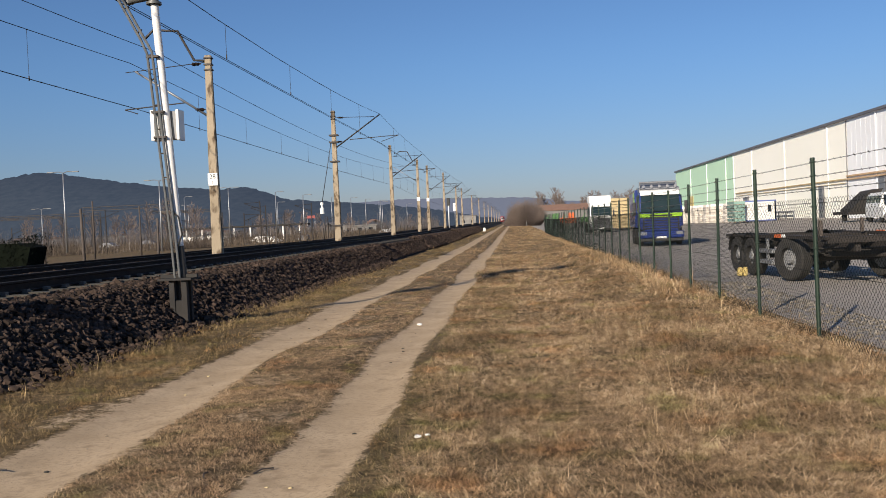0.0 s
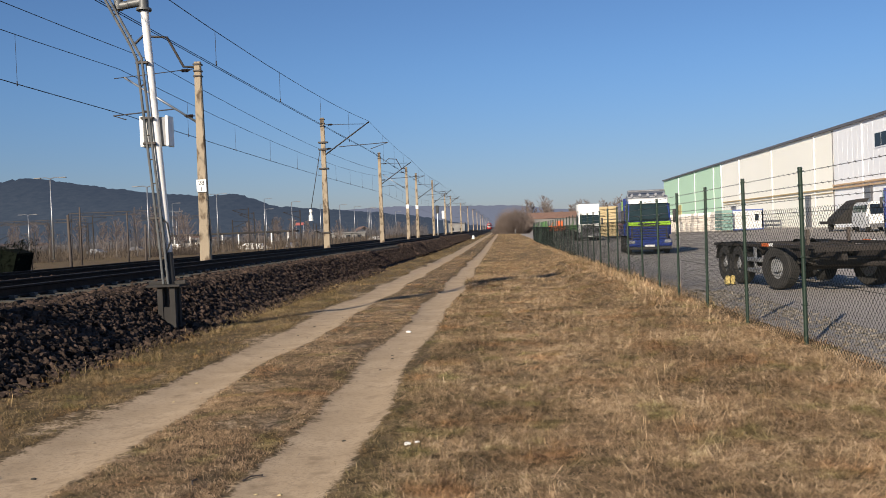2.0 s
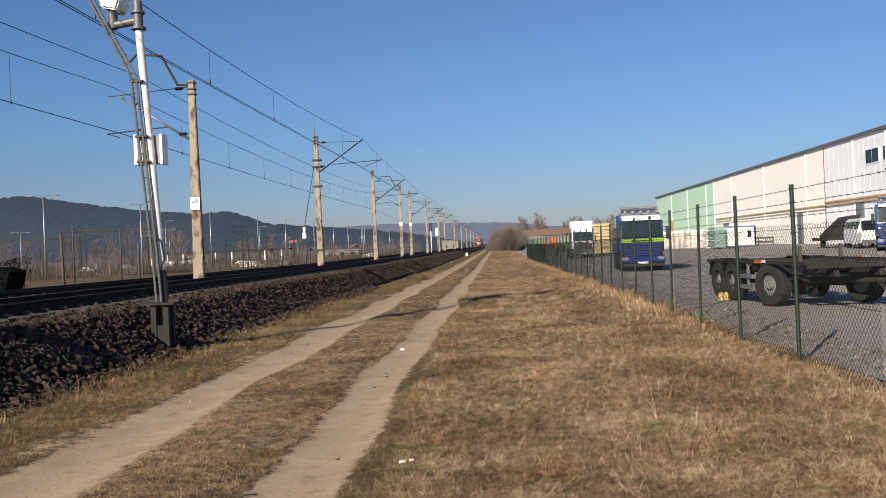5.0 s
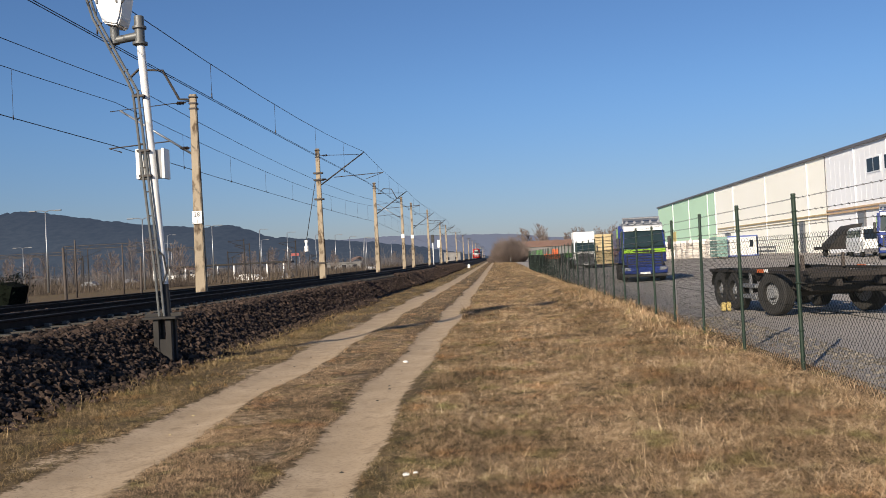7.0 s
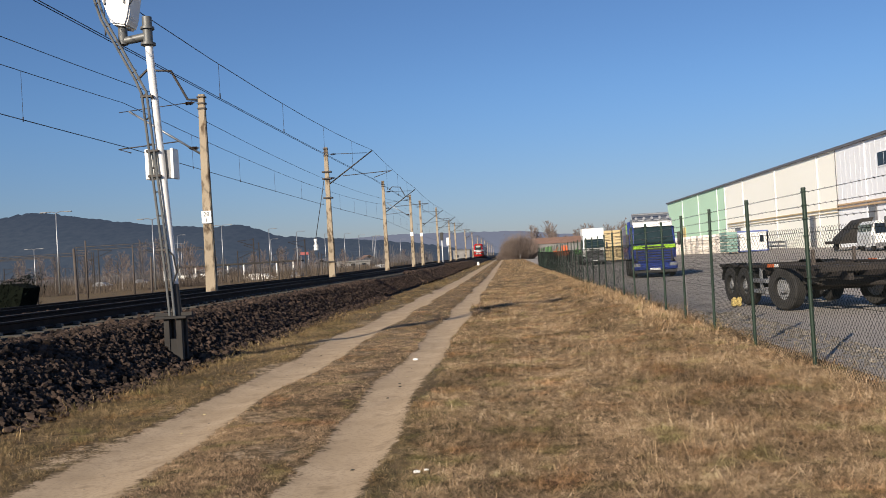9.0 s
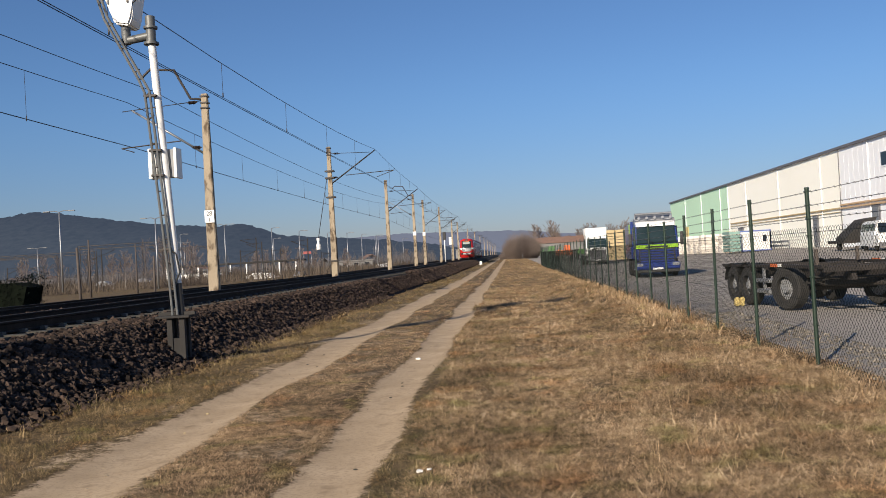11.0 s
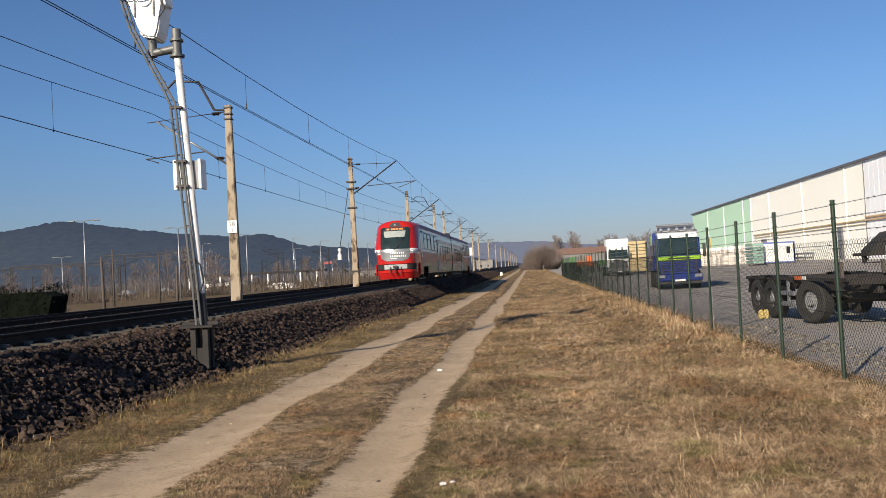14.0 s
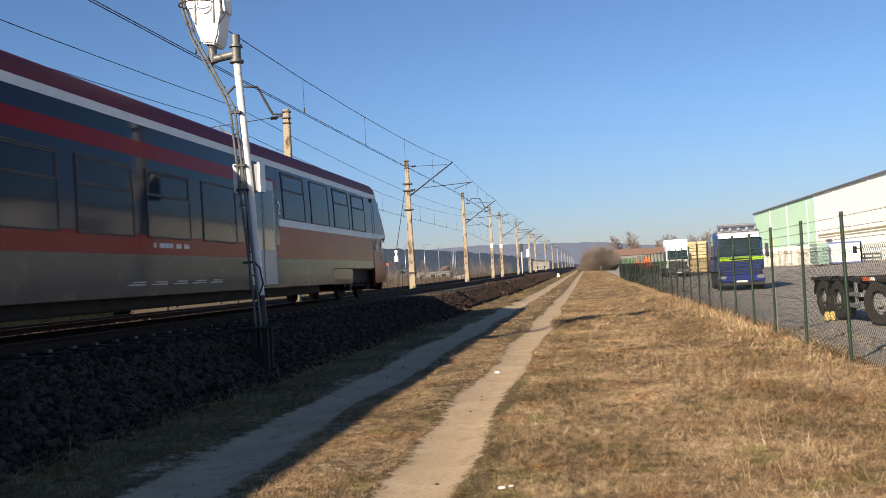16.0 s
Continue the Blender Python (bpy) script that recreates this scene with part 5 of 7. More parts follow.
def truck(at, label, paint, stripe, top, turn=0, load=None):
    """A forward-control cab with its front at local y = 0, chassis behind."""
    t = thing("truck", at, label, "truck", "trucks in the yard", turn)
    bm = B()
    prism(bm, [(0.06, 0.95), (0.0, 1.6), (0.05, 1.85), (0.36, 3.1), (0.55, 3.22), (2.1, 3.28), (2.1, 0.95)], -1.22, 1.22, "x")
    bmesh.ops.bevel(bm, geom=bm.edges[:], offset=0.13, segments=4, affect="EDGES")
    taper(bm)
    cab = part("cab", bm, M[paint], t)
    bm = B()
    prism(bm, [(0.32, 3.02), (0.38, 3.18), (0.62, 3.32), (2.06, 3.38), (2.06, 3.1), (0.62, 3.1)], -1.235, 1.235, "x")
    taper(bm)
    part("cab_roof", bm, M[top], cab)
    bm = B()
    prism(bm, [(0.02, 1.9), (0.29, 2.95), (0.33, 2.95), (0.06, 1.88)], -1.12, 1.12, "x")
    taper(bm)
    part("windscreen", bm, M["screen"], cab)
    for s in (-1, 1):
        bm = B()
        prism(bm, [(0.42, 1.95), (0.55, 2.85), (1.25, 2.85), (1.25, 1.95)], s * 1.225 - 0.006, s * 1.225 + 0.006, "x")
        part("side_window", bm, M["glass"], cab)
    bm = B()
    prism(bm, [(0.26, 2.88), (0.16, 2.87), (0.2, 3.02), (0.32, 3.12), (0.5, 3.16), (0.5, 2.95)], -1.17, 1.17, "x")
    taper(bm)
    part("sun_visor", bm, M["white"], cab)
    bm = B()
    box(bm, -1.18, 1.18, -0.03, 0.02, 1.62, 1.84, 0.015)
    part("stripe_panel", bm, M[stripe], cab)
    for k in range(5):
        bm = B()
        box(bm, -0.92, 0.92, -0.045, 0.05, 0.86 + k * 0.145, 0.955 + k * 0.145, 0.02)
        part("grille_slat", bm, M["trim" if paint == "white" else paint], cab)
    bm = B()
    box(bm, -1.0, 1.0, 0.0, 0.06, 0.8, 1.6)
    part("grille_back", bm, M["black"], cab)
    bm = B()
    box(bm, -1.25, 1.25, -0.1, 0.5, 0.42, 0.84, 0.1)
    bp = part("bumper", bm, M["trim" if paint == "white" else paint], cab)
    bm = B()
    box(bm, -1.2, 1.2, -0.07, 0.45, 0.25, 0.42, 0.04)
    part("bumper_lip", bm, M["black"], bp)
    bm = B()
    box(bm, -0.62, 0.62, -0.05, 0.03, 1.66, 1.75, 0.02)
    part("badge_strip", bm, M["black"], cab)
    bm = B()
    box(bm, -0.28, 0.28, -0.125, -0.1, 0.42, 0.53, 0.005)
    part("number_plate", bm, M["sign"], bp)
    for s in (-1, 1):
        bm = B()
        box(bm, s * 1.0 - 0.19, s * 1.0 + 0.19, -0.13, -0.05, 0.62, 0.8, 0.02)
        part("headlight", bm, M["lens"], bp)
        bm = B()
        box(bm, s * 1.42 - 0.09, s * 1.42 + 0.09, 0.12, 0.24, 1.75, 2.5, 0.04)
        rod(bm, (s * 1.2, 0.3, 2.45), (s * 1.42, 0.18, 2.45), 0.02)
        rod(bm, (s * 1.2, 0.3, 1.85), (s * 1.42, 0.18, 1.85), 0.02)
        part("mirror", bm, M["black"], cab)
        bm = B()
        rod(bm, (s * 0.1, -0.02, 1.92), (s * 0.75, 0.05, 2.2), 0.012)
        part("wiper", bm, M["black"], cab)
        bm = B()
        box(bm, s * 1.0 - 0.2, s * 1.0 + 0.2, 0.6, 1.9, 0.75, 0.98, 0.05)
        part("wheel_arch", bm, M["black"], cab)
        wheel(t, (s * 1.22, 1.25, 0.5))
        for q in (4.6, 5.9):
            wheel(t, (s * 1.22, q, 0.5), 0.5, 0.5)
    bm = B()
    for s in (-1, 1):
        box(bm, s * 0.42 - 0.05, s * 0.42 + 0.05, 0.6, 7.6, 0.7, 0.98, 0.01)
        box(bm, s * 0.95 - 0.25, s * 0.95 + 0.25, 2.5, 3.7, 0.45, 0.95, 0.05)
    for q in (2.6, 4.0, 5.2, 6.8):
        box(bm, -0.42, 0.42, q, q + 0.1, 0.75, 0.92)
    part("chassis", bm, M["rust"], t)
    if paint == "blue":
        for k in range(5):
            x_ = -0.88 + 0.44 * k
            bm = B()
            rod(bm, (x_, 0.3, 3.36), (x_, 0.23, 3.36), 0.075, 0.08, 12)
            part("roof_lamp", bm, M["lens"], cab)
        bm = B()
        rod(bm, (-1.1, 0.36, 3.24), (1.1, 0.36, 3.24), 0.03)
        tube(bm, [(-1.05, 0.9, 3.3), (-1.05, 0.9, 3.62), (1.0, 0.9, 3.62), (1.0, 0.9, 3.3)], 0.05)
        part("lamp_bar", bm, M["zinc"], cab)
        bm = B()
        prism(bm, [(0.9, 3.26), (1.5, 3.62), (2.1, 3.7), (2.1, 3.26)], -1.0, 1.0, "x")
        part("air_deflector", bm, M["zinc"], cab)
    if load:
        bm = B()
        box(bm, -1.27, 1.27, 2.35, 7.6, 1.05, 1.16, 0.02)
        for s in (-1, 1):
            box(bm, s * 1.24 - 0.03, s * 1.24 + 0.03, 2.35, 7.6, 1.16, load, 0.01)
        box(bm, -1.24, 1.24, 2.32, 2.42, 1.16, load + 0.15, 0.01)
        part("load_body", bm, M["blue"], t, "blue steel load body")
        bm = B()
        box(bm, -1.285, -1.24, 2.4, 3.6, load - 0.7, load, 0.01)
        part("lime_panel", bm, M["lime"], t)
    return t


truck((8.25, 50.8, -0.07), "blue tipper truck with lime stripe, white visor and roof lamps", "blue", "lime", "zinc", -4, 3.1)
white_truck = truck((9.7, 100, -0.05), "white truck with a bare dark chassis parked behind the fence", "white", "white", "white", 2)
bm = B()
box(bm, -1.22, 1.22, 0.5, 2.1, 3.25, 4.1, 0.1)
part("high_roof", bm, M["white"], white_truck, "tall white cab roof")
truck((26.1, 59.5, 0.3), "blue truck parked on the yard near the warehouse", "blue", "blue", "blue", -22, 3.0)

# ---- drawbar trailer: bare chassis on three axles ----
tr = thing("trailer_chassis", (7.86, 20.27, -0.07), "dark rusty bare three-axle drawbar trailer chassis", "trailer", turn=5)
for s in (-1, 1):
    for q in (1.6, 4.15, 5.22):
        wheel(tr, (s * 1.25, q, 0.51), 0.51, 0.32, "boxgrey", 18 if q < 2 else 0)
    bm = B()
    box(bm, s * 0.5 - 0.06, s * 0.5 + 0.06, -0.4, 6.0, 0.72, 1.0, 0.012)
    part("main_beam", bm, M["rust"], tr)
    bm = B()
    box(bm, s * 1.2 - 0.05, s * 1.2 + 0.05, -0.5, 6.05, 1.0, 1.08, 0.012)
    part("side_rail", bm, M["rust"], tr)
    for q in (4.15, 5.22):
        bm = B()
        for k in range(9):
            a0, a1 = math.pi * (0.06 + 0.88 * k / 9), math.pi * (0.06 + 0.88 * (k + 1) / 9)
            v = []
            for a in (a0, a1):
                for x_ in (s * 0.8, s * 1.28):
                    v.append(bm.verts.new((x_, q + 0.6 * math.cos(a), 0.51 + 0.6 * math.sin(a))))
            bm.faces.new((v[0], v[1], v[3], v[2]))
        bmesh.ops.solidify(bm, geom=bm.faces[:], thickness=0.02)
        part("mudguard", bm, M["black"], tr)
    bm = B()
    box(bm, s * 1.16 - 0.1, s * 1.16 + 0.1, 2.55, 3.45, 0.62, 0.72, 0.01)
    box(bm, s * 1.16 - 0.1, s * 1.16 + 0.1, 2.55, 3.45, 0.35, 0.45, 0.01)
    box(bm, s * 1.2 - 0.03, s * 1.2 + 0.03, 2.95, 3.03, 0.35, 1.0)
    part("side_guard", bm, M["zinc"], tr)
    bm = B()
    box(bm, s * 1.26 - 0.012, s * 1.26 + 0.012, 1.95, 2.35, 1.02, 1.1)
    part("reflector", bm, M["orange"], tr)
    bm = B()
    box(bm, s * 1.262 - 0.012, s * 1.262 + 0.012, 1.7, 1.9, 1.03, 1.1)
    part("lamp", bm, M["sign"], tr)
    bm = B()
    q = 0.27 if s < 0 else 2.5
    box(bm, s * 1.0 - 0.035, s * 1.0 + 0.035, q, q + 0.09, 1.06, 1.42, 0.01)
    part("stake", bm, M["bark"], tr)
for q in (-0.5, 0.7, 2.6, 3.5, 4.7, 5.9):
    bm = B()
    box(bm, -1.2, 1.2, q, q + 0.12, 0.92, 1.04, 0.01)
    part("cross_member", bm, M["rust"], tr)
for q in (1.6, 4.15, 5.22):
    bm = B()
    rod(bm, (-1.0, q, 0.51), (1.0, q, 0.51), 0.08)
    part("axle", bm, M["rust"], tr)
bm = B()
rod(bm, (0, 1.6, 0.66), (0, 1.6, 0.92), 0.55, 0.55, 20)
box(bm, -0.6, 0.6, 1.1, 2.1, 0.58, 0.68, 0.02)
part("turntable", bm, M["rust"], tr)
bm = B()
tube(bm, [(-0.5, 1.2, 0.6), (0.9, -0.9, 0.62), (1.15, -1.4, 0.62)], 0.06)
tube(bm, [(0.5, 1.2, 0.6), (0.95, -0.9, 0.62)], 0.06)
tube(bm, [(0.8, 0.5, 0.85), (1.3, -0.4, 0.95), (1.6, -1.1, 0.7), (1.5, -1.35, 0.55)], 0.03)
part("drawbar", bm, M["rust"], tr)
bm = B()
for q in (0.1, 1.1, 2.1):
    box(bm, -0.9, 0.9, q, q + 0.08, 0.62, 0.72)
tube(bm, [(-1.1, 0.2, 0.8), (-0.6, 0.0, 0.78), (0.6, 0.0, 0.76), (1.1, -0.4, 0.8)], 0.025)
tube(bm, [(-0.9, -0.3, 0.9), (-0.9, 0.6, 0.7), (-0.3, 1.0, 0.7)], 0.03)
part("brake_gear", bm, M["under"], tr, "dark hoses and brake rods")
for s in (-1, 1):
    bm = B()
    rod(bm, (s * 0.75, 2.5, 0.55), (s * 0.75, 3.2, 0.55), 0.16, 0.16, 12)
    part("air_tank", bm, M["under"], tr)
chock = thing("wheel_chock", (5.98, 24.1, -0.07), "yellow plastic wheel chocks beside the trailer wheel", "wheel chock")
for dx in (-0.065, 0.065):
    bm = B()
    prism(bm, [(-0.12, 0.0), (0.12, 0.0), (0.02, 0.2), (-0.12, 0.24)], dx - 0.055, dx + 0.055, "x")
    bmesh.ops.bevel(bm, geom=bm.edges[:], offset=0.02, segments=2, affect="EDGES")
    part("wedge", bm, M["yellow"], chock)

# ---- van, office container and goods along the warehouse ----
van = thing("van", (28.2, 68, 0.42), "white delivery van with dark windows", "van", turn=-8)
bm = B()
prism(bm, [(-1.0, 0.35), (-1.0, 1.25), (-0.94, 1.5), (-0.78, 2.1), (-0.6, 2.25), (0.6, 2.25), (0.78, 2.1), (0.94, 1.5), (1.0, 1.25), (1.0, 0.35)], 0.9, 5.2)
prism(bm, [(-0.98, 0.35), (-0.98, 1.15), (-0.7, 1.3), (0.7, 1.3), (0.98, 1.15), (0.98, 0.35)], 0.0, 0.9)
body = part("body", bm, M["white"], van)
bm = B()
prism(bm, [(0.55, 1.3), (0.92, 2.1), (0.96, 2.1), (0.9, 1.3)], -0.72, 0.72, "x")
for s in (-1, 1):
    for q0, q1 in ((1.1, 2.2), (2.5, 3.6), (3.8, 4.9)):
        box(bm, s * 0.86 - 0.09, s * 0.86 + 0.1, q0, q1, 1.45, 2.0)
part("glazing", bm, M["glass"], body)
for s in (-1, 1):
    for q in (0.85, 4.2):
        wheel(van, (s * 0.98, q, 0.33), 0.33, 0.22)
bm = B()
box(bm, -0.95, 0.95, -0.08, 0.1, 0.3, 0.6, 0.03)
part("bumper", bm, M["trim"], body)

cov = thing("covered_trailer", (28.6, 75.2, 0.45), "low trailer under a dark sloping tarpaulin cover", "trailer")
bm = B()
prism(bm, [(-1.1, 0.8), (-1.1, 1.0), (0.5, 2.45), (1.5, 2.6), (0.9, 1.5), (0.6, 0.8)], 0, 2.2)
part("tarpaulin", bm, M["under"], cov)
bm = B()
box(bm, -1.3, 1.2, 0, 3.6, 0.55, 0.8, 0.02)
part("bed", bm, M["rust"], cov)
for s in (-1, 1):
    wheel(cov, (s * 1.1, 1.8, 0.36), 0.36, 0.25)
bm = B()
rod(bm, (1.35, -0.2, 0.5), (1.35, -0.2, 1.2), 0.16, 0.16, 12)
rod(bm, (1.35, -0.2, 1.2), (1.35, -0.2, 1.36), 0.16, 0.06, 12)
part("gas_bottle", bm, M["red"], cov, "red gas bottle")

cont = thing("office_container", (25.5, 101, 0.45), "white site office container with blue edges", "container")
bm = B()
box(bm, 0.08, 3.3, 0.05, 2.4, 0.1, 2.2, 0.01)
cb = part("body", bm, M["white"], cont)
bm = B()
for x_ in (0, 3.3):
    box(bm, x_, x_ + 0.14, 0, 0.14, 0, 2.25)
box(bm, 0, 3.44, -0.02, 0.14, 2.15, 2.3)
box(bm, 0, 3.44, -0.02, 0.14, 0.0, 0.14)
box(bm, 3.3, 3.46, 0, 2.45, 0.0, 2.28)
part("edge_frame", bm, M["bluebox"], cont)
bm = B()
box(bm, 2.55, 2.95, 0.02, 0.06, 1.0, 1.75)
part("window", bm, M["glass"], cb)
for k in range(3):
    c = thing("crate", (24.2 + 0.1 * k, 100 + 1.5 * k, 0.4), "teal slatted pallet crate by the container", "crate", "crates by the container")
    bm = B()
    for j in range(6):
        box(bm, 0, 1.15, 0, 0.04, 0.1 + j * 0.38, 0.42 + j * 0.38, 0.01)
        box(bm, 0, 0.04, 0.04, 1.2, 0.1 + j * 0.38, 0.42 + j * 0.38, 0.01)
    part("slat", bm, M["teal"], c)
    bm = B()
    for x_ in (0.04, 0.55, 1.05):
        box(bm, x_, x_ + 0.08, 0.04, 0.12, 0, 2.4)
    part("upright", bm, M["timber"], c)

rnd = random.Random(7)


def bulk_bag():
    bm = B()
    bmesh.ops.create_cube(bm, size=1)
    bmesh.ops.subdivide_edges(bm, edges=bm.edges[:], cuts=4, use_grid_fill=True)
    for v in bm.verts:
        p = v.co
        k = 1 + 0.28 * (0.25 - p.z * p.z) * 2 - 0.12 * (abs(p.x) * abs(p.y)) * 4
        v.co = Vector((p.x * k, p.y * k, p.z + 0.5)) + Vector((rnd.uniform(-1, 1), rnd.uniform(-1, 1), rnd.uniform(-1, 1))) * 0.018
    for f in bm.faces:
        f.smooth = True
    return finish("bulk_bag", bm, M["bag"])


bag_me = bulk_bag()
for k in range(26):
    y = 112 + (k // 2) * 1.75
    x = 26.5 - (k // 2) * 0.42 + rnd.uniform(-0.15, 0.15)
    ob = new("bulk_bag", bag_me)
    g = float(ground_z(x, y)) + 0.02
    ob.matrix_basis = pose(x, y, g + (0 if k % 2 == 0 else 1.15), 0, 0, rnd.uniform(-12, 12)) @ Matrix.Diagonal((1.35, 1.35, 1.16, 1))
    tagged(ob, "white woven bulk bag stacked by the warehouse", "bulk bag", "stacked bulk bags")

for k in range(8):
    x, y = 11.9 + (k % 4) * 1.35, 112 + (k // 4) * 2.2
    st = thing("timber_stack", (x, y, 0.03), "stack of pale yellow sawn timber on the yard", "timber stack", "timber stacks")
    for j in range(9):
        bm = B()
        box(bm, 0, 1.2, 0, 2.0, 0.15 + j * 0.42, 0.5 + j * 0.42, 0.02)
        part("board_pack", bm, M["tan"], st)
    bm = B()
    for j in range(9):
        for x_ in (0.1, 1.0):
            box(bm, x_, x_ + 0.1, 0.0, 2.0, 0.07 + j * 0.42, 0.15 + j * 0.42)
    part("spacer", bm, M["timber"], st)
con = thing("guard_rail", (30.5, 100, 0.45), "grey steel guard rail lying by the warehouse wall", "guard rail")
bm = B()
for z_ in (0.3, 0.75):
    box(bm, -0.05, 0.05, 0, 12, z_, z_ + 0.22, 0.02)
part("beam", bm, M["zinc"], con)
for k in range(5):
    bm = B()
    box(bm, 0.06, 0.16, 0.2 + k * 2.8, 0.34 + k * 2.8, -0.1, 1.0)
    part("post", bm, M["zinc"], con)

# ---- trees, scrub and hedge ----
def bare_tree(at, height, label, seed, bark="bark", twig="twig", width=0.26, fine=0.02):
    """A leader with rising limbs all the way up, each carrying side twigs and finer sprays."""
    rng = random.Random(seed)
    t = thing("tree", at, label, "tree", "bare trees")
    bm, tw = B(), B()

    def bent(v, k):
        return (v + Vector((rng.uniform(-1, 1), rng.uniform(-1, 1), rng.uniform(-0.5, 0.9))) * k).normalized()

    lean = Vector((rng.uniform(-0.04, 0.04), rng.uniform(-0.04, 0.04), 1))
    r0 = height * 0.011
    joints = [lean * (height * k / 7) + Vector((rng.uniform(-1, 1), rng.uniform(-1, 1), 0)) * height * 0.008 * (k > 0) for k in range(8)]
    joints[0].z = -0.3
    for k in range(7):
        rod(bm, joints[k], joints[k + 1], r0 * (1 - k / 7.5), r0 * (1 - (k + 1) / 7.5), 6, caps=False)
    limbs = rng.randint(32, 40)
    for k in range(limbs):
        f = 0.2 + 0.77 * k / limbs
        i = min(6, int(f * 7))
        p = joints[i].lerp(joints[i + 1], f * 7 - i)
        a = k * 2.4 + rng.uniform(-0.5, 0.5)
        reach = height * width * (1.15 - f) ** 0.6 * rng.uniform(0.55, 1.15)
        d = Vector((math.cos(a), math.sin(a), rng.uniform(0.6, 1.5))).normalized()
        mid = p + d * reach * 0.5
        d2 = bent(d + Vector((0, 0, 0.35)), 0.25)
        end = mid + d2 * reach * 0.6
        rod(tw, p, mid, max(fine, r0 * 0.3 * (1.1 - f)), fine, 3, caps=False)
        rod(tw, mid, end, fine, fine * 0.6, 3, caps=False)
        for _ in range(6):
            u = rng.uniform(0.25, 1.0)
            q = p.lerp(mid, u * 2) if u < 0.5 else mid.lerp(end, u * 2 - 1)
            g = bent(d2, 0.8)
            side = q + g * reach * rng.uniform(0.2, 0.42)
            rod(tw, q, side, fine * 0.75, fine * 0.45, 3, caps=False)
            for _ in range(3):
                rod(tw, q.lerp(side, rng.uniform(0.3, 1)), side + bent(g, 0.9) * reach * rng.uniform(0.08, 0.2), fine * 0.5, fine * 0.3, 3, caps=False)
    part("trunk", bm, M[bark], t)
    part("crown", tw, M[twig], t)
    return t


def thicket(name, at, rx, ry, h, n, label, category, material, seed, lean=0.5, thick=0.02):
    """A brush of many upright, forking stems with an uneven top."""
    rng = random.Random(seed)
    t = thing(name, at, label, category)
    bm = B()
    for _ in range(n):
        a, d = rng.uniform(0, 6.283), math.sqrt(rng.random())
        p = Vector((rx * d * math.cos(a), ry * d * math.sin(a), -0.1))
        hh = h * (1 - 0.6 * d * d) * rng.uniform(0.65, 1.08)
        v = Vector((math.cos(a) * d * lean + rng.uniform(-0.2, 0.2), math.sin(a) * d * lean + rng.uniform(-0.2, 0.2), 1)).normalized()
        q = p + v * hh * 0.5
        rod(bm, p, q, thick, thick * 0.7, 3, caps=False)
        for _ in range(4):
            e = (v + Vector((rng.uniform(-1, 1), rng.uniform(-1, 1), rng.uniform(-0.1, 0.6))) * 0.5).normalized()
            rod(bm, p + v * hh * rng.uniform(0.2, 0.5), q + e * hh * rng.uniform(0.25, 0.5), thick * 0.6, thick * 0.2, 3, caps=False)
    part("branch", bm, M[material], t)
    return t


thicket("bush", (3.3, 232, 0), 3.7, 4, 7.8, 2600, "large rounded bare brown bush beside the path's end", "bush", "farwood", 11, 0.75, 0.03)
thicket("bush", (-0.6, 250, 0), 2.2, 3, 3.2, 500, "low bare brown bush beside the path's end", "bush", "farwood", 12, 0.7, 0.03)
for k, (u, dist, hgt) in enumerate(((0.028, 330, 12.5), (0.034, 335, 11.5), (0.046, 330, 14), (0.051, 340, 13), (0.085, 340, 12), (0.095, 345, 12), (0.112, 350, 12), (0.130, 340, 13), (0.14, 345, 12), (0.048, 330, 10.5), (0.053, 345, 10.0), (0.078, 330, 9.6), (0.09, 350, 9), (0.10, 360, 10), (0.118, 350, 10.5), (0.125, 365, 11), (0.135, 350, 11), (0.146, 360, 10), (0.066, 380, 8.5), (0.022, 400, 8))):
    bare_tree((u * dist, dist, 0.2), hgt * 0.86, "tall bare winter tree at the far end of the yard", 20 + k, "farwood", "farwood", 0.36, 0.07)
for k, (x, y, hgt) in enumerate(((-60, 150, 10.5), (-64, 152, 10), (-57, 153, 9.5), (-62, 156, 9), (-48, 200, 8), (-52, 204, 8.5), (-46, 207, 7.5), (-95, 175, 9), (-110, 180, 8), (-70, 240, 8), (-85, 250, 9), (-120, 210, 9), (-34, 290, 7), (-30, 310, 8), (-66, 148, 8), (-54, 149, 8.5), (-76, 165, 8), (-83, 170, 9), (-100, 190, 9), (-104, 168, 8), (-90, 205, 9), (-58, 225, 8), (-64, 230, 8.5), (-40, 215, 7), (-130, 230, 10), (-75, 260, 9))):
    bare_tree((x, y, -0.8), hgt * 0.8, "slender bare birch in the rough land beyond the railway", 50 + k, "birch", "farwood", 0.36, 0.024)
for k, (x, y, rx, h) in enumerate(((-44, 118, 5, 2.2), (-80, 150, 12, 3.0), (-60, 180, 12, 3.2), (-34, 200, 6, 2.4), (-100, 160, 14, 3.5), (-45, 250, 12, 3.5), (-30, 270, 6, 2.5), (-130, 190, 15, 4.0), (-27, 180, 4, 1.6), (-26, 130, 3, 1.3), (-28, 235, 5, 1.9), (-70, 128, 9, 2.0))):
    thicket("scrub", (x, y, -0.7), rx, 4, h, 420, "tangle of bare winter scrub on waste ground", "scrub", "scrub" if k % 2 else "twig", 80 + k, 0.3, 0.025)


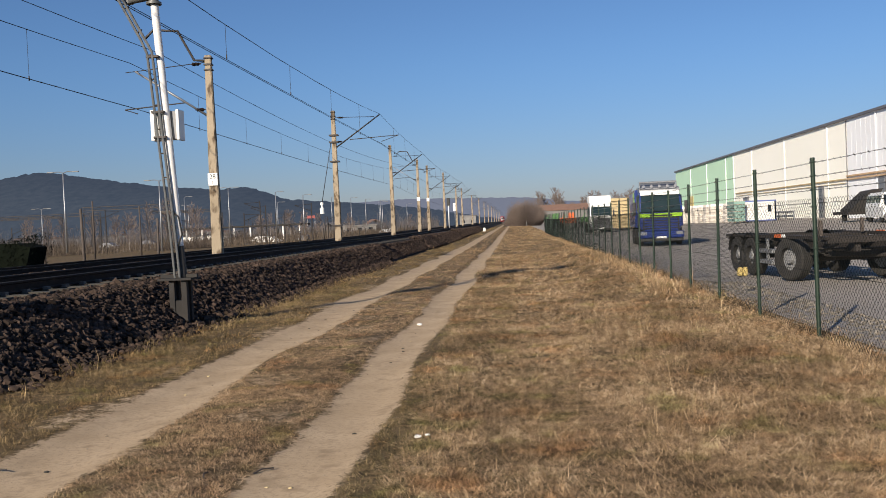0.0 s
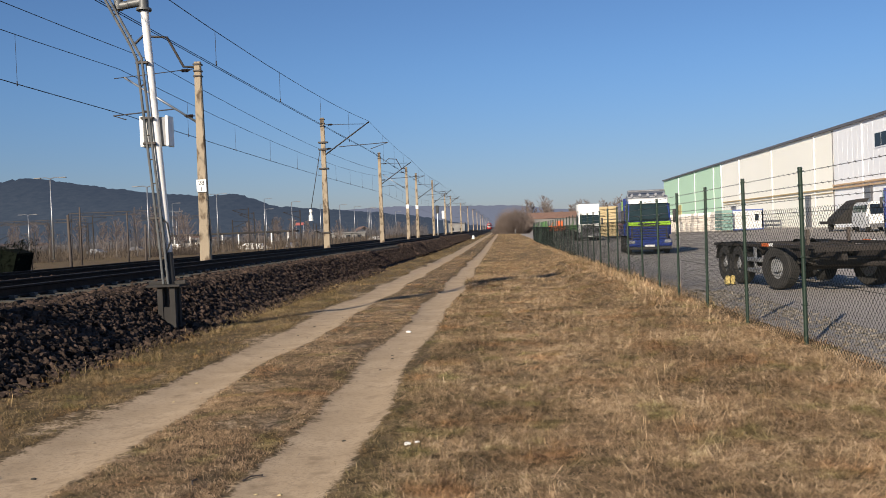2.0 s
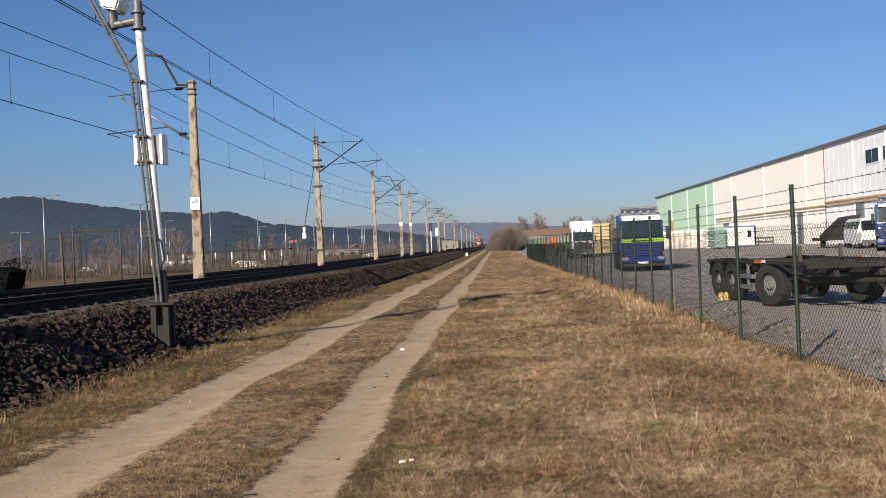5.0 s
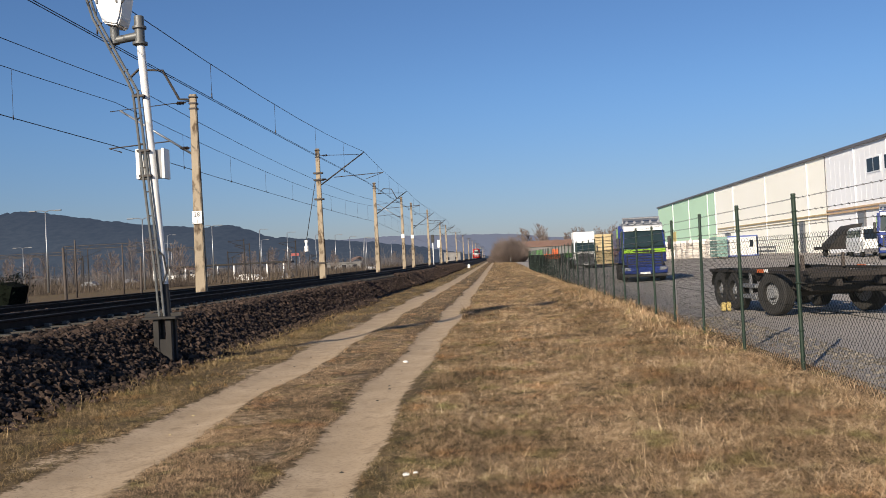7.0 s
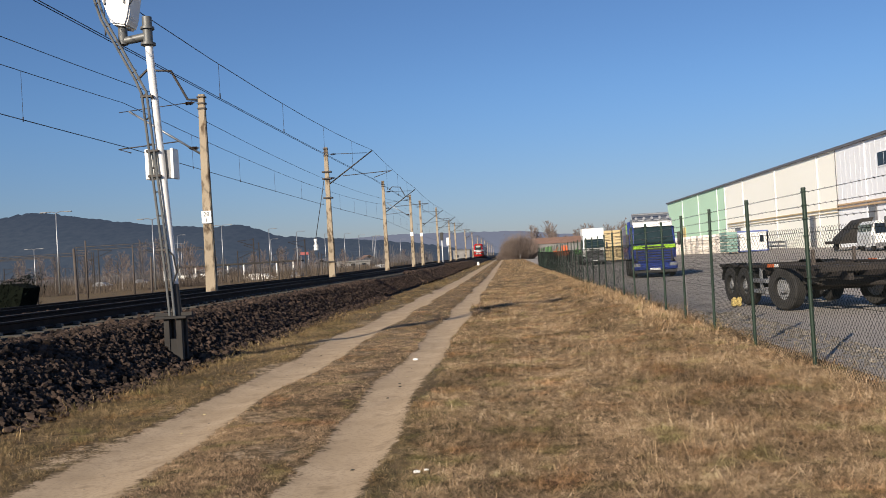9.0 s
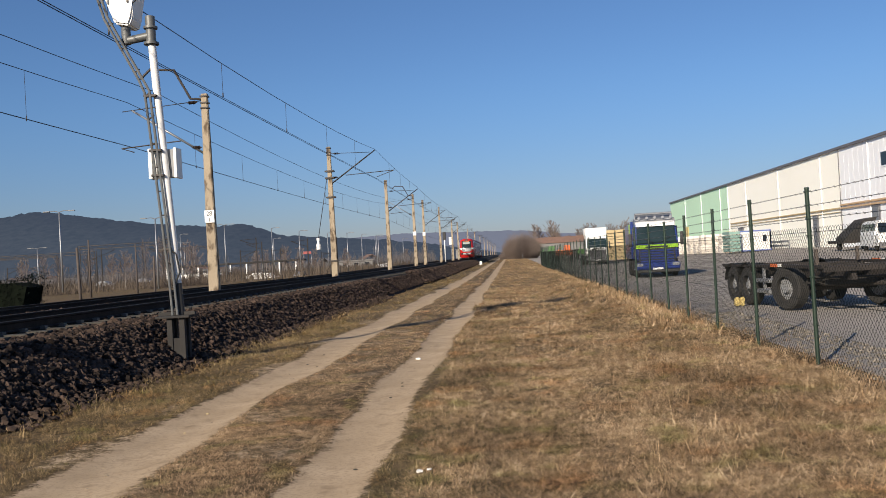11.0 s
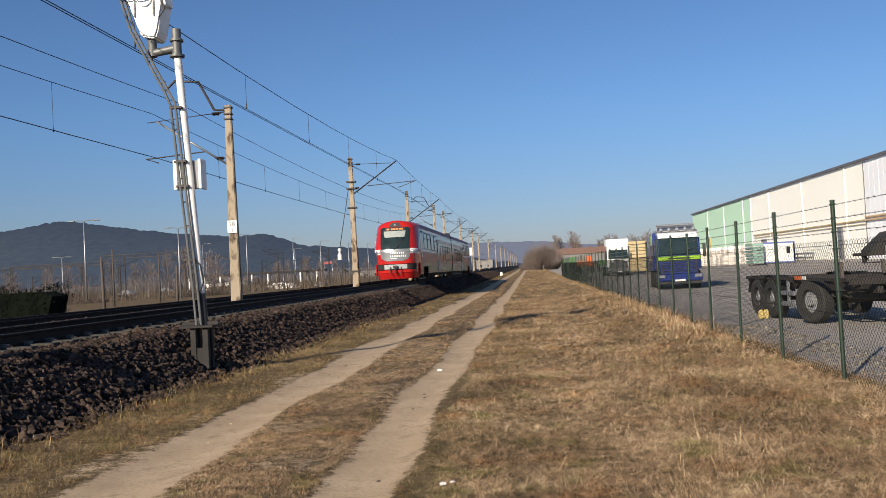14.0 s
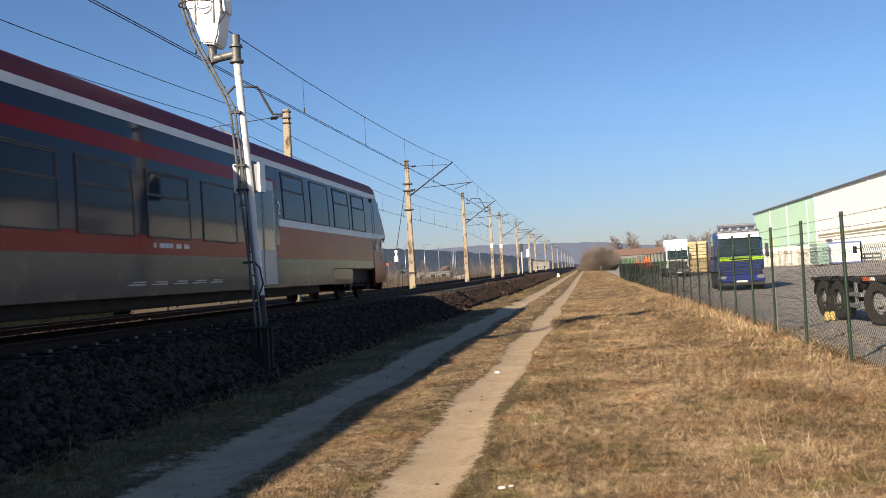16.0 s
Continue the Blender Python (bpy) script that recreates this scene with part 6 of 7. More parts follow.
def waste_brush(seed):
    """Far tangle of bare saplings and reeds, too many to count."""
    r = np.random.RandomState(seed)
    n = 9000
    y = r.uniform(118, 330, n)
    x = -y * r.uniform(0.1, 0.62, n)
    ok = (x < -27) & (lumps(x, y, 0.06, 8) + 0.25 * r.randn(n) > -0.12)
    x, y = x[ok], y[ok]
    bm = B()
    rng = random.Random(seed)
    for a, b in zip(x, y):
        h = rng.uniform(0.5, 1.3) * (1.8 if rng.random() < 0.12 else 1)
        g = float(ground_z(a, b)) - 0.1
        t = Vector((a + rng.uniform(-0.3, 0.3), b, g + h))
        rod(bm, (a, b, g), t, 0.045, 0.02, 3, caps=False)
        for _ in range(2):
            rod(bm, Vector((a, b, g)).lerp(t, rng.uniform(0.4, 0.8)), t + Vector((rng.uniform(-0.6, 0.6), 0, rng.uniform(-0.2, 0.4))), 0.025, 0.012, 3, caps=False)
    ob = new("waste_brush", finish("waste_brush", bm, M["scrub"]))
    tagged(ob, "tangle of bare saplings and dead reeds on waste ground", "brush", kind="stuff")


waste_brush(6)


def far_wood(seed, n=5200):
    """Belt of bare saplings and young trees in front of the far town, haze in their colour."""
    rng = random.Random(seed)
    bm = B()
    for _ in range(n):
        y = rng.uniform(240, 420)
        x = -y * rng.uniform(0.085, 0.68)
        g = float(ground_z(x, y)) - 0.2
        h = rng.uniform(1.6, 4.2) * (1.7 if rng.random() < 0.1 else 1)
        top = Vector((x + rng.uniform(-0.4, 0.4), y, g + h))
        rod(bm, (x, y, g), top, 0.05, 0.02, 3, caps=False)
        for _ in range(4):
            q = Vector((x, y, g)).lerp(top, rng.uniform(0.35, 0.85))
            rod(bm, q, q + Vector((rng.uniform(-1, 1), rng.uniform(-1, 1), rng.uniform(0.4, 1.4))) * h * 0.3, 0.03, 0.012, 3, caps=False)
    tagged(new("far_wood", finish("far_wood", bm, M["hazewood"])), "belt of bare young trees beyond the railway, haze put into their grey", "woodland", kind="stuff")


far_wood(16)


def hedge(at, length, depth, h, seed):
    rng = random.Random(seed)
    t = thing("hedge", at, "dense, almost black clipped conifer hedge beyond the tracks", "hedge")
    bm = B()
    for _ in range(14000):
        x, y, z = rng.uniform(0, length), rng.uniform(-depth, depth), rng.uniform(0, 1)
        z = z ** 0.7 * (h + 0.12 * math.sin(x * 3.1) + 0.1 * rng.random())
        a, tilt = rng.uniform(0, 6.28), rng.uniform(-0.8, 0.9)
        d = Vector((math.cos(a) * math.cos(tilt), math.sin(a) * math.cos(tilt), math.sin(tilt)))
        s = d.cross(Vector((0.3, 0.2, 1))).normalized() * 0.022
        p = Vector((length * 0.5 + (x - length * 0.5) * (0.93 + 0.08 * z / h), y, z))
        bm.faces.new([bm.verts.new(q) for q in (p - s, p + s, p + d * 0.13)])
    part("foliage", bm, M["hedge"], t)
    bm = B()
    prism(bm, [(0.5, 0), (0.2, h * 0.9), (0.7, h * 0.97), (length - 0.6, h * 0.93), (length - 0.12, h * 0.84), (length - 0.5, 0)], -depth * 0.7, depth * 0.7)
    part("core", bm, M["hedge"], t)
    return t


hd = hedge((-25.3, 29.8, 0.0), 8.9, 0.8, 1.75, 3)


# ---- land beyond the railway: lamp posts, old poles, sheds, town ----
def lamp_post(at, h, double):
    t = thing("street_lamp", at, "tall grey street lamp beyond the railway", "street lamp", "street lamps")
    bm = B()
    rod(bm, (0, 0, -0.3), (0, 0, h), 0.13, 0.075, 8)
    part("pole", bm, M["zinc"], t)
    for s in ((-1, 1) if double else (1,)):
        bm = B()
        tube(bm, [(0, 0, h - 0.05), (s * 0.5, 0, h + 0.12), (s * 1.2, 0, h + 0.1)], 0.045, 6)
        part("arm", bm, M["zinc"], t)
        bm = B()
        box(bm, s * 1.5 - 0.4, s * 1.5 + 0.4, -0.13, 0.13, h + 0.02, h + 0.14, 0.04)
        part("lantern", bm, M["boxgrey"], t)


for x, y, z, h, dbl in ((-51.6, 99, 0.5, 9, 1), (-43.8, 107.7, -0.5, 9.1, 1), (-49.6, 152.4, 0.2, 9.3, 1), (-72.5, 191.8, -0.6, 10.5, 0), (-90.5, 242, -0.8, 10.5, 1), (-53.8, 198.9, -0.6, 11, 0), (-44.4, 186, -0.6, 9.5, 0),
                        (-44.3, 215, -0.6, 9.7, 0), (-42.9, 233.6, -0.6, 10, 0), (-42.6, 255, -0.6, 10, 0), (-47.3, 312, -0.6, 11, 0), (-88, 160, -0.8, 8.4, 1), (-40, 270, -0.6, 9.5, 0), (-36, 240, -0.5, 9, 0), (-36, 300, -0.5, 9, 0), (-57, 212, -0.6, 9, 0)):
    lamp_post((x, y, z), h, dbl)


def old_pole(at, h, lean):
    t = thing("wooden_pole", at, "thin dark wooden pole on the waste ground", "pole", "wooden poles")
    bm = B()
    rod(bm, (0, 0, -0.3), (lean, 0, h), 0.1, 0.07, 7)
    part("shaft", bm, M["bark"], t)


for x, y, h, l in ((-24.5, 49, 3.6, -0.1), (-25.5, 62, 3.2, 0.05), (-24, 70, 2.6, -0.05), (-30, 78, 4.4, 0.0), (-34, 62, 2.0, 0.0), (-25, 92, 2.2, 0.05), (-25, 118, 2.3, 0.05), (-40, 82, 5.5, 0), (-38, 88, 5, 0)):
    old_pole((x, y, -0.15), h, l)
for k in range(36):
    y = 88 + k * 6.5
    po = thing("fence_post", (-24.6, y, -0.1), "short rusty post of a broken fence along the line", "fence post", "broken fence posts")
    bm = B()
    rod(bm, (0, 0, -0.2), (random.uniform(-0.1, 0.1), random.uniform(-0.1, 0.1), random.uniform(1.3, 1.9)), 0.07, 0.06, 6)
    part("shaft", bm, M["rust"], po)


def gantry(x0, x1, y, h):
    t = thing("line_gantry", ((x0 + x1) / 2, y, -0.5), "dark lattice gantry over the far sidings", "gantry", "gantries")
    w = (x1 - x0) / 2
    for s in (-w, w):
        bm = B()
        for d in (-0.2, 0.2):
            rod(bm, (s + d, 0, 0), (s + d, 0, h + 0.5), 0.06, 0.05, 5)
        for k in range(int(h)):
            rod(bm, (s - 0.2, 0, k), (s + 0.2, 0, k + 1), 0.03, 0.03, 4)
        part("leg", bm, M["steel"], t)
    bm = B()
    for dz in (0, 0.5):
        rod(bm, (-w, 0, h + dz), (w, 0, h + dz), 0.05, 0.05, 5)
    n = int(2 * w / 0.8)
    for k in range(n):
        x_ = -w + k * 2 * w / n
        rod(bm, (x_, 0, h + (k % 2) * 0.5), (x_ + 2 * w / n, 0, h + 0.5 - (k % 2) * 0.5), 0.03, 0.03, 4)
    part("truss", bm, M["steel"], t)


gantry(-92, -72, 150, 6.2)
gantry(-64, -50, 128, 6.4)
gantry(-130, -100, 190, 7)
gantry(-74, -60, 175, 6.6)
rg = random.Random(21)
for k in range(30):
    y = rg.uniform(125, 270)
    x = -y * rg.uniform(0.2, 0.62)
    mk = thing("siding_mast", (x, y, -0.8), "thin dark steel mast standing among the far sidings", "mast", "siding masts")
    h = rg.uniform(4.5, 7.5)
    bm = B()
    rod(bm, (0, 0, 0), (0, 0, h), 0.11, 0.08, 5)
    part("shaft", bm, M["steel"], mk)
    bm = B()
    s = rg.choice((-1, 1))
    rod(bm, (0, 0, h - 1.2), (s * 2.4, 0, h - 0.3), 0.04, 0.04, 4)
    rod(bm, (0, 0, h - 0.2), (s * 2.4, 0, h - 0.3), 0.03, 0.03, 4)
    part("bracket", bm, M["steel"], mk)


def shed(at, w, d, h, roof, wall, label, turn=0, flat=False):
    t = thing("building", at, label, "building", "town buildings", turn)
    bm = B()
    box(bm, -w / 2, w / 2, 0, d, -1, h)
    wl = part("wall", bm, M[wall], t)
    bm = B()
    if flat:
        box(bm, -w / 2 - 0.3, w / 2 + 0.3, -0.3, d + 0.3, h, h + 0.35)
    else:
        prism(bm, [(-w / 2 - 0.4, h - 0.1), (0, h + w * 0.28), (w / 2 + 0.4, h - 0.1), (w / 2 + 0.4, h - 0.3), (0, h + w * 0.28 - 0.25), (-w / 2 - 0.4, h - 0.3)], -0.4, d + 0.4)
    part("roof", bm, M[roof], t)
    n = max(1, int(w / 3))
    for k in range(n):
        for j in range(max(1, int(h / 3))):
            x_ = -w / 2 + (k + 0.5) * w / n
            bm = B()
            box(bm, x_ - 0.55, x_ + 0.55, -0.05, 0.02, 1.0 + j * 2.9, 2.2 + j * 2.9, 0.02)
            part("window", bm, M["glass"], wl)
    return t


rt = random.Random(4)
for k in range(54):
    y = rt.uniform(330, 760)
    x = -y * rt.uniform(0.12, 0.66)
    if rt.random() < 0.35:
        shed((x, y, -2.2), rt.uniform(10, 22), 9, rt.uniform(3, 4.2), rt.choice(("trim", "boxgrey")), "plaster", "low pale industrial shed in the far town", rt.uniform(-20, 20), True)
    else:
        shed((x, y, -2.2), rt.uniform(5, 8.5), 8, rt.uniform(2.8, 4.6), rt.choice(("roofred", "trim", "roofred")), "plaster", "pale house with pitched roof in the far town", rt.uniform(-40, 40))
# freight depot by the line and the long roof past the yard
shed((-20.6, 400, 0.0), 7.4, 9, 4.2, "trim", "plaster", "small pale railway building beside the line", 0, True)
canopy = thing("canopy", (-66, 205, -0.8), "long open canopy with a thin dark roof on pale posts", "canopy", turn=-8)
bm = B()
box(bm, -17, 17, 0, 6, 3.5, 3.9, 0.05)
part("roof", bm, M["under"], canopy)
for k in range(9):
    bm = B()
    box(bm, -16.6 + k * 4.12, -16.3 + k * 4.12, 0.3, 0.6, 0, 3.5)
    part("post", bm, M["sign"], canopy)
for k in range(4):
    bm = B()
    box(bm, -15 + k * 3.2, -12.4 + k * 3.2, 3.5, 5.5, 0, rt.uniform(1.6, 2.6), 0.05)
    part("partition", bm, M["boxgrey" if k % 2 else "white"], canopy)
board = thing("sign_board", (-59.0, 256, -0.8), "plain red board on two posts in the far yard", "sign")
bm = B()
box(bm, -1.2, 1.2, -0.1, 0.1, 5.5, 6.3, 0.03)
part("panel", bm, M["faded_red"], board)
for x_ in (-1.1, 1.1):
    bm = B()
    rod(bm, (x_, 0.16, 0), (x_, 0.16, 6.4), 0.08)
    part("post", bm, M["zinc"], board)
shed((-42, 240, -0.8), 9, 6, 2.6, "plaster", "plaster", "small pale-roofed hut on the waste ground", 10, True)
shed((27, 290, -0.6), 6, 19, 4.9, "roofred", "plaster", "low building with a long red-brown roof beyond the yard", 90)
for k in range(12):
    x, y = -26 - rt.random() * 70, 150 + rt.random() * 130
    p = thing("parked_car", (x, y, -0.75), "small car parked in the far lot", "car", "far parked cars", rt.choice((0, 90, 75)))
    c = rt.choice(("white", "white", "zinc", "trim"))
    bm = B()
    prism(bm, [(-2.1, 0.25), (-2.1, 0.8), (-1.2, 0.92), (-0.6, 1.42), (0.9, 1.42), (1.7, 0.95), (2.1, 0.85), (2.1, 0.25)], -0.85, 0.85, "x")
    bmesh.ops.bevel(bm, geom=bm.edges[:], offset=0.06, segments=2, affect="EDGES")
    part("body", bm, M[c], p)
    for s in (-1, 1):
        for q in (-1.3, 1.3):
            bm = B()
            rod(bm, (s * 0.7, q, 0.3), (s * 0.88, q, 0.3), 0.3, 0.3, 12)
            part("wheel", bm, M["rubber"], p)
for k, (x, y, c) in enumerate(((6.5, 150, "machine"), (9.6, 156, "machine"), (8.6, 142, "orange"), (12.5, 150, "machine"), (7.2, 170, "machine"))):
    m_ = thing("farm_machine", (x, y, 0), ("orange" if c == "orange" else "green") + " farm machine parked in the far yard", "machine", "farm machines")
    bm = B()
    box(bm, -1.3, 1.3, 0, 3, 0.9, 1.7, 0.15)
    rod(bm, (-0.9, 0.6, 1.7), (-0.5, 0.9, 2.3), 0.07)
    box(bm, 0.1, 1.1, 0.8, 2.2, 1.7, 2.5, 0.12)
    part("body", bm, M[c], m_)
    for s in (-1, 1):
        wheel(m_, (s * 1.35, 0.7, 0.55), 0.55, 0.35)
        wheel(m_, (s * 1.35, 2.4, 0.55), 0.55, 0.35)

# signals, marker stones and small things by the line
sg = thing("railway_signal", (-12.0, 165, 0.75), "colour-light railway signal with a dark head beside the track", "signal")
bm = B()
rod(bm, (0, 0, 0), (0, 0, 4.2), 0.1, 0.09, 10)
part("post", bm, M["white"], sg)
bm = B()
box(bm, -0.3, 0.3, -0.15, 0.1, 4.1, 5.6, 0.1)
part("signal_head", bm, M["black"], sg)
sb = thing("signal_board", (-11.9, 181, 0.75), "white board on a post beside the track", "sign")
bm = B()
rod(bm, (0, 0, 0), (0, 0, 3.5), 0.06)
part("post", bm, M["zinc"], sb)
bm = B()
box(bm, -0.35, 0.35, -0.05, 0.0, 3.3, 4.9, 0.02)
part("board", bm, M["sign"], sb)
ks = thing("marker_stone", (-5.0, 150, -0.05), "white-painted marker stone at the ballast's foot", "marker stone")
bm = B()
prism(bm, [(-0.22, 0), (0.22, 0), (0.19, 0.6), (0.1, 0.68), (-0.1, 0.68), (-0.19, 0.6)], -0.15, 0.15)
part("stone", bm, M["white"], ks)
ks2 = thing("marker_post", (3.0, 212, 0), "short pale weathered post near the path's end", "post")
bm = B()
rod(bm, (0, 0, 0), (0, 0, 1.25), 0.09, 0.08, 8)
part("shaft", bm, M["plaster"], ks2)


def pebble(at, r, label, seed, mat="sign"):
    rng = random.Random(seed)
    bm = B()
    bmesh.ops.create_icosphere(bm, subdivisions=2, radius=1)
    for v in bm.verts:
        v.co = Vector((v.co.x * r * 1.4, v.co.y * r, v.co.z * r * 0.6)) * rng.uniform(0.75, 1.2)
    ob = new("pebble", finish("pebble", bm, M[mat]))
    ob.matrix_basis = pose(*at)
    tagged(ob, label, "pebble", "loose stones on the path")


pebble((-0.77, 6.67, 0.02), 0.020, "pale broken stone lying in the dry grass", 1)
pebble((-0.70, 6.72, 0.02), 0.014, "pale broken stone lying in the dry grass", 4)
pebble((-1.61, 14.66, -0.02), 0.034, "pale stone lying in the sandy rut", 2)
rs = random.Random(9)
for k in range(60):
    c = rs.choice((-3.46, -1.52))
    y = rs.uniform(4.5, 18)
    pebble((c + rs.uniform(-0.35, 0.35), y, float(ground_z(c, y)) + 0.004), rs.uniform(0.006, 0.016), "small pebble on the sandy rut", 100 + k, rs.choice(("sleeper", "tan", "pole")))
for k, (x, y) in enumerate(((-3.75, 6.05), (-1.75, 5.95), (-2.1, 5.8))):
    st = thing("stick", (x, y, float(ground_z(x, y))), "short dark broken stick lying on the path", "stick", "sticks on the path", 20 + 40 * k)
    bm = B()
    tube(bm, [(-0.1, 0, 0.015), (0.0, 0.02, 0.02), (0.09, 0, 0.008)], 0.006, 6)
    part("twig", bm, M["bark"], st)

# ---- distant hills: plain backdrop ridges, haze put in as emission ----
hill_mat = bpy.data.materials.new("haze_glow_hills")
hill_mat.use_nodes = True
hn = hill_mat.node_tree
hb = hn.nodes["Principled BSDF"]
hb.inputs["Roughness"].default_value = 1.0
hb.inputs["Specular IOR Level"].default_value = 0.0
hg, ht, hr = hn.nodes.new("ShaderNodeNewGeometry"), hn.nodes.new("ShaderNodeTexNoise"), hn.nodes.new("ShaderNodeValToRGB")
ht.inputs["Scale"].default_value, ht.inputs["Detail"].default_value = 0.05, 10
ht.inputs["Roughness"].default_value = 0.72
hm = hn.nodes.new("ShaderNodeVectorMath")
hm.operation = "MULTIPLY"
hm.inputs[1].default_value = (1.4, 0.8, 1.4)
lin(hn, hg.outputs["Position"], hm.inputs[0])
lin(hn, hm.outputs[0], ht.inputs["Vector"])
lin(hn, ht.outputs[0], hr.inputs[0])
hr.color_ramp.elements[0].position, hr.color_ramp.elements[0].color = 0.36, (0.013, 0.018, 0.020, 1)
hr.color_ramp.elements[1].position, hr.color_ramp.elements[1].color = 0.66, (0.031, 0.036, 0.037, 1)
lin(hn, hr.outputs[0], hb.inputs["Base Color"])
# blue emission stands in for the hazy air in front of the hills
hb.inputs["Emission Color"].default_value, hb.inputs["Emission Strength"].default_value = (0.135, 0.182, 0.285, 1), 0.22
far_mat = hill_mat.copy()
# the farther ridge glows paler, for deeper haze
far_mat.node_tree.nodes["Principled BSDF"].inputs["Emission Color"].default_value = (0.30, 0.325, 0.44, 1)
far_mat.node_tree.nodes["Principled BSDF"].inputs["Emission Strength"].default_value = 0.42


def ridge(name, dist, outline, mat, seed, tree=4.0):
    """A ridge with a tree-ragged crest; outline in slope (across, up) seen from the path."""
    us, vs = zip(*outline)
    u = np.linspace(us[0], us[-1], 900)
    v = np.interp(u, us, vs)
    r = np.random.RandomState(seed)
    jag = np.convolve(r.randn(900), np.ones(3) / 3, "same") * tree * 0.5 + np.convolve(r.randn(900), np.ones(25) / 25, "same") * tree * 0.7
    crest = np.stack([u * dist, np.full(900, dist), v * dist + jag], 1)
    mid = np.stack([u * dist, np.full(900, dist * 0.86), 0.52 * (v * dist) ], 1)
    foot = np.stack([u * dist, np.full(900, dist * 0.72), np.full(900, -3.0)], 1)
    back = np.stack([u * dist, np.full(900, dist * 1.15), np.full(900, -3.0)], 1)
    V = np.concatenate([foot, mid, crest, back])
    i = np.arange(899)
    F = np.concatenate([np.stack([i + 900 * k, i + 1 + 900 * k, i + 1 + 900 * (k + 1), i + 900 * (k + 1)], 1) for k in range(3)])
    tagged(new(name, arrays(name, V, F, mat, True)), "wooded hills on the horizon, blue haze put in as a glow", "hills", kind="structure")


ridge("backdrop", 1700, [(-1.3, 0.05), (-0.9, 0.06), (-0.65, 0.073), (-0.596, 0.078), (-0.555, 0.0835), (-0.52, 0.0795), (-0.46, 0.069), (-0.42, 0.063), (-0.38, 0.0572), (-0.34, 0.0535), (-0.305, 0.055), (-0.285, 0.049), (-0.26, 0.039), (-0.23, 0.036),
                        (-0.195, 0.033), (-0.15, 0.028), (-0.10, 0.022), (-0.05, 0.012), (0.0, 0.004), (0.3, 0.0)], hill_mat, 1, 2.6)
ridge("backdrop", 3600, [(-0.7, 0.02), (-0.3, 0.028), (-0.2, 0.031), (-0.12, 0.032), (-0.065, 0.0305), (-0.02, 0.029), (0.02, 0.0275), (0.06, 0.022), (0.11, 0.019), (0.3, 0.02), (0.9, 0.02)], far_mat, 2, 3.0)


# ---- grass, last: blades strewn over the turf ----
def grass(name, zones, material, label, seed):
    """Each zone: x0, x1, y0, y1, blades per square metre, length, width, flatness."""
    r = np.random.RandomState(seed)
    V, F, k = [], [], 0
    for x0, x1, y0, y1, dens, ln, wd, flat in zones:
        n = int((x1 - x0) * (y1 - y0) * dens)
        x, y = r.uniform(x0, x1, n), r.uniform(y0, y1, n)
        clump = 0.55 * lumps(x, y, 2.3, seed + 1) + 0.8 * lumps(x, y, 7.0, seed + 2) + 0.8 * lumps(x, y, 15.0, seed + 3)
        keep = (r.rand(n) < np.clip(0.62 + 0.8 * clump, 0.13, 1)) & (r.rand(n) > step(bareness(x, y), 0.12, 0.62) - 0.008)
        x, y, clump = x[keep], y[keep], clump[keep]
        n = len(x)
        # most blades spring from tussocks and arch outwards
        tufts = max(4, int((x1 - x0) * (y1 - y0) * dens / 55))
        tx, ty = r.uniform(x0, x1, tufts), r.uniform(y0, y1, tufts)
        pick, inside = r.randint(0, tufts, n), r.rand(n) < 0.6
        spread = ln * 0.42
        ox, oy = spread * r.randn(n), spread * r.randn(n)
        sane = bareness(tx[pick] + ox, ty[pick] + oy) < 0.35
        inside &= sane
        x, y = np.where(inside, tx[pick] + ox, x), np.where(inside, ty[pick] + oy, y)
        out = np.arctan2(oy, ox)
        z = ground_z(x, y)
        a = r.uniform(0, 6.283, n)
        # combed over by the wind towards the path
        a = np.where(r.rand(n) < 0.45, 2.6 + 0.6 * r.randn(n) + 3.2 * lumps(x, y, 2.6, seed + 5), a)
        a = np.where(inside & (r.rand(n) < 0.7), out + 0.5 * r.randn(n), a)
        L = ln * r.uniform(0.45, 1.35, n) * np.where(inside, 1.15, 0.9) * (1 + 0.5 * np.clip(clump, -0.6, 1)) * np.where(r.rand(n) < 0.06, 1.9, 1.0)
        tilt = np.clip(flat + 0.22 * r.randn(n) - np.where(inside, 0.08, 0), 0.3, 1.64)
        bow = np.minimum(tilt * 1.4, 1.85)
        dx, dy = np.cos(a), np.sin(a)
        p0 = np.stack([x, y, z - 0.01], 1)
        d1 = np.stack([dx * np.sin(tilt * 0.78), dy * np.sin(tilt * 0.78), np.cos(tilt * 0.78)], 1)
        d2 = np.stack([dx * np.sin(bow), dy * np.sin(bow), np.cos(bow)], 1)
        side = np.stack([-dy, dx, np.zeros(n)], 1) * (wd * r.uniform(0.6, 1.4, n))[:, None] * 0.5
        p1 = p0 + d1 * (L * 0.5)[:, None]
        # lying blades curl sideways
        curl = 0.9 * r.randn(n)
        d2[:, 0], d2[:, 1] = d2[:, 0] * np.cos(curl) - d2[:, 1] * np.sin(curl), d2[:, 0] * np.sin(curl) + d2[:, 1] * np.cos(curl)
        p2_ = p1 + d2 * (L * 0.5)[:, None]
        p1[:, 2] = np.maximum(p1[:, 2], z + 0.012)
        p2_[:, 2] = np.maximum(p2_[:, 2], z + 0.004)
        V.append(np.stack([p0 - side, p0 + side, p1 + side * 0.8, p1 - side * 0.8, p2_], 1).reshape(-1, 3))
        b = k + np.arange(n)[:, None] * 5
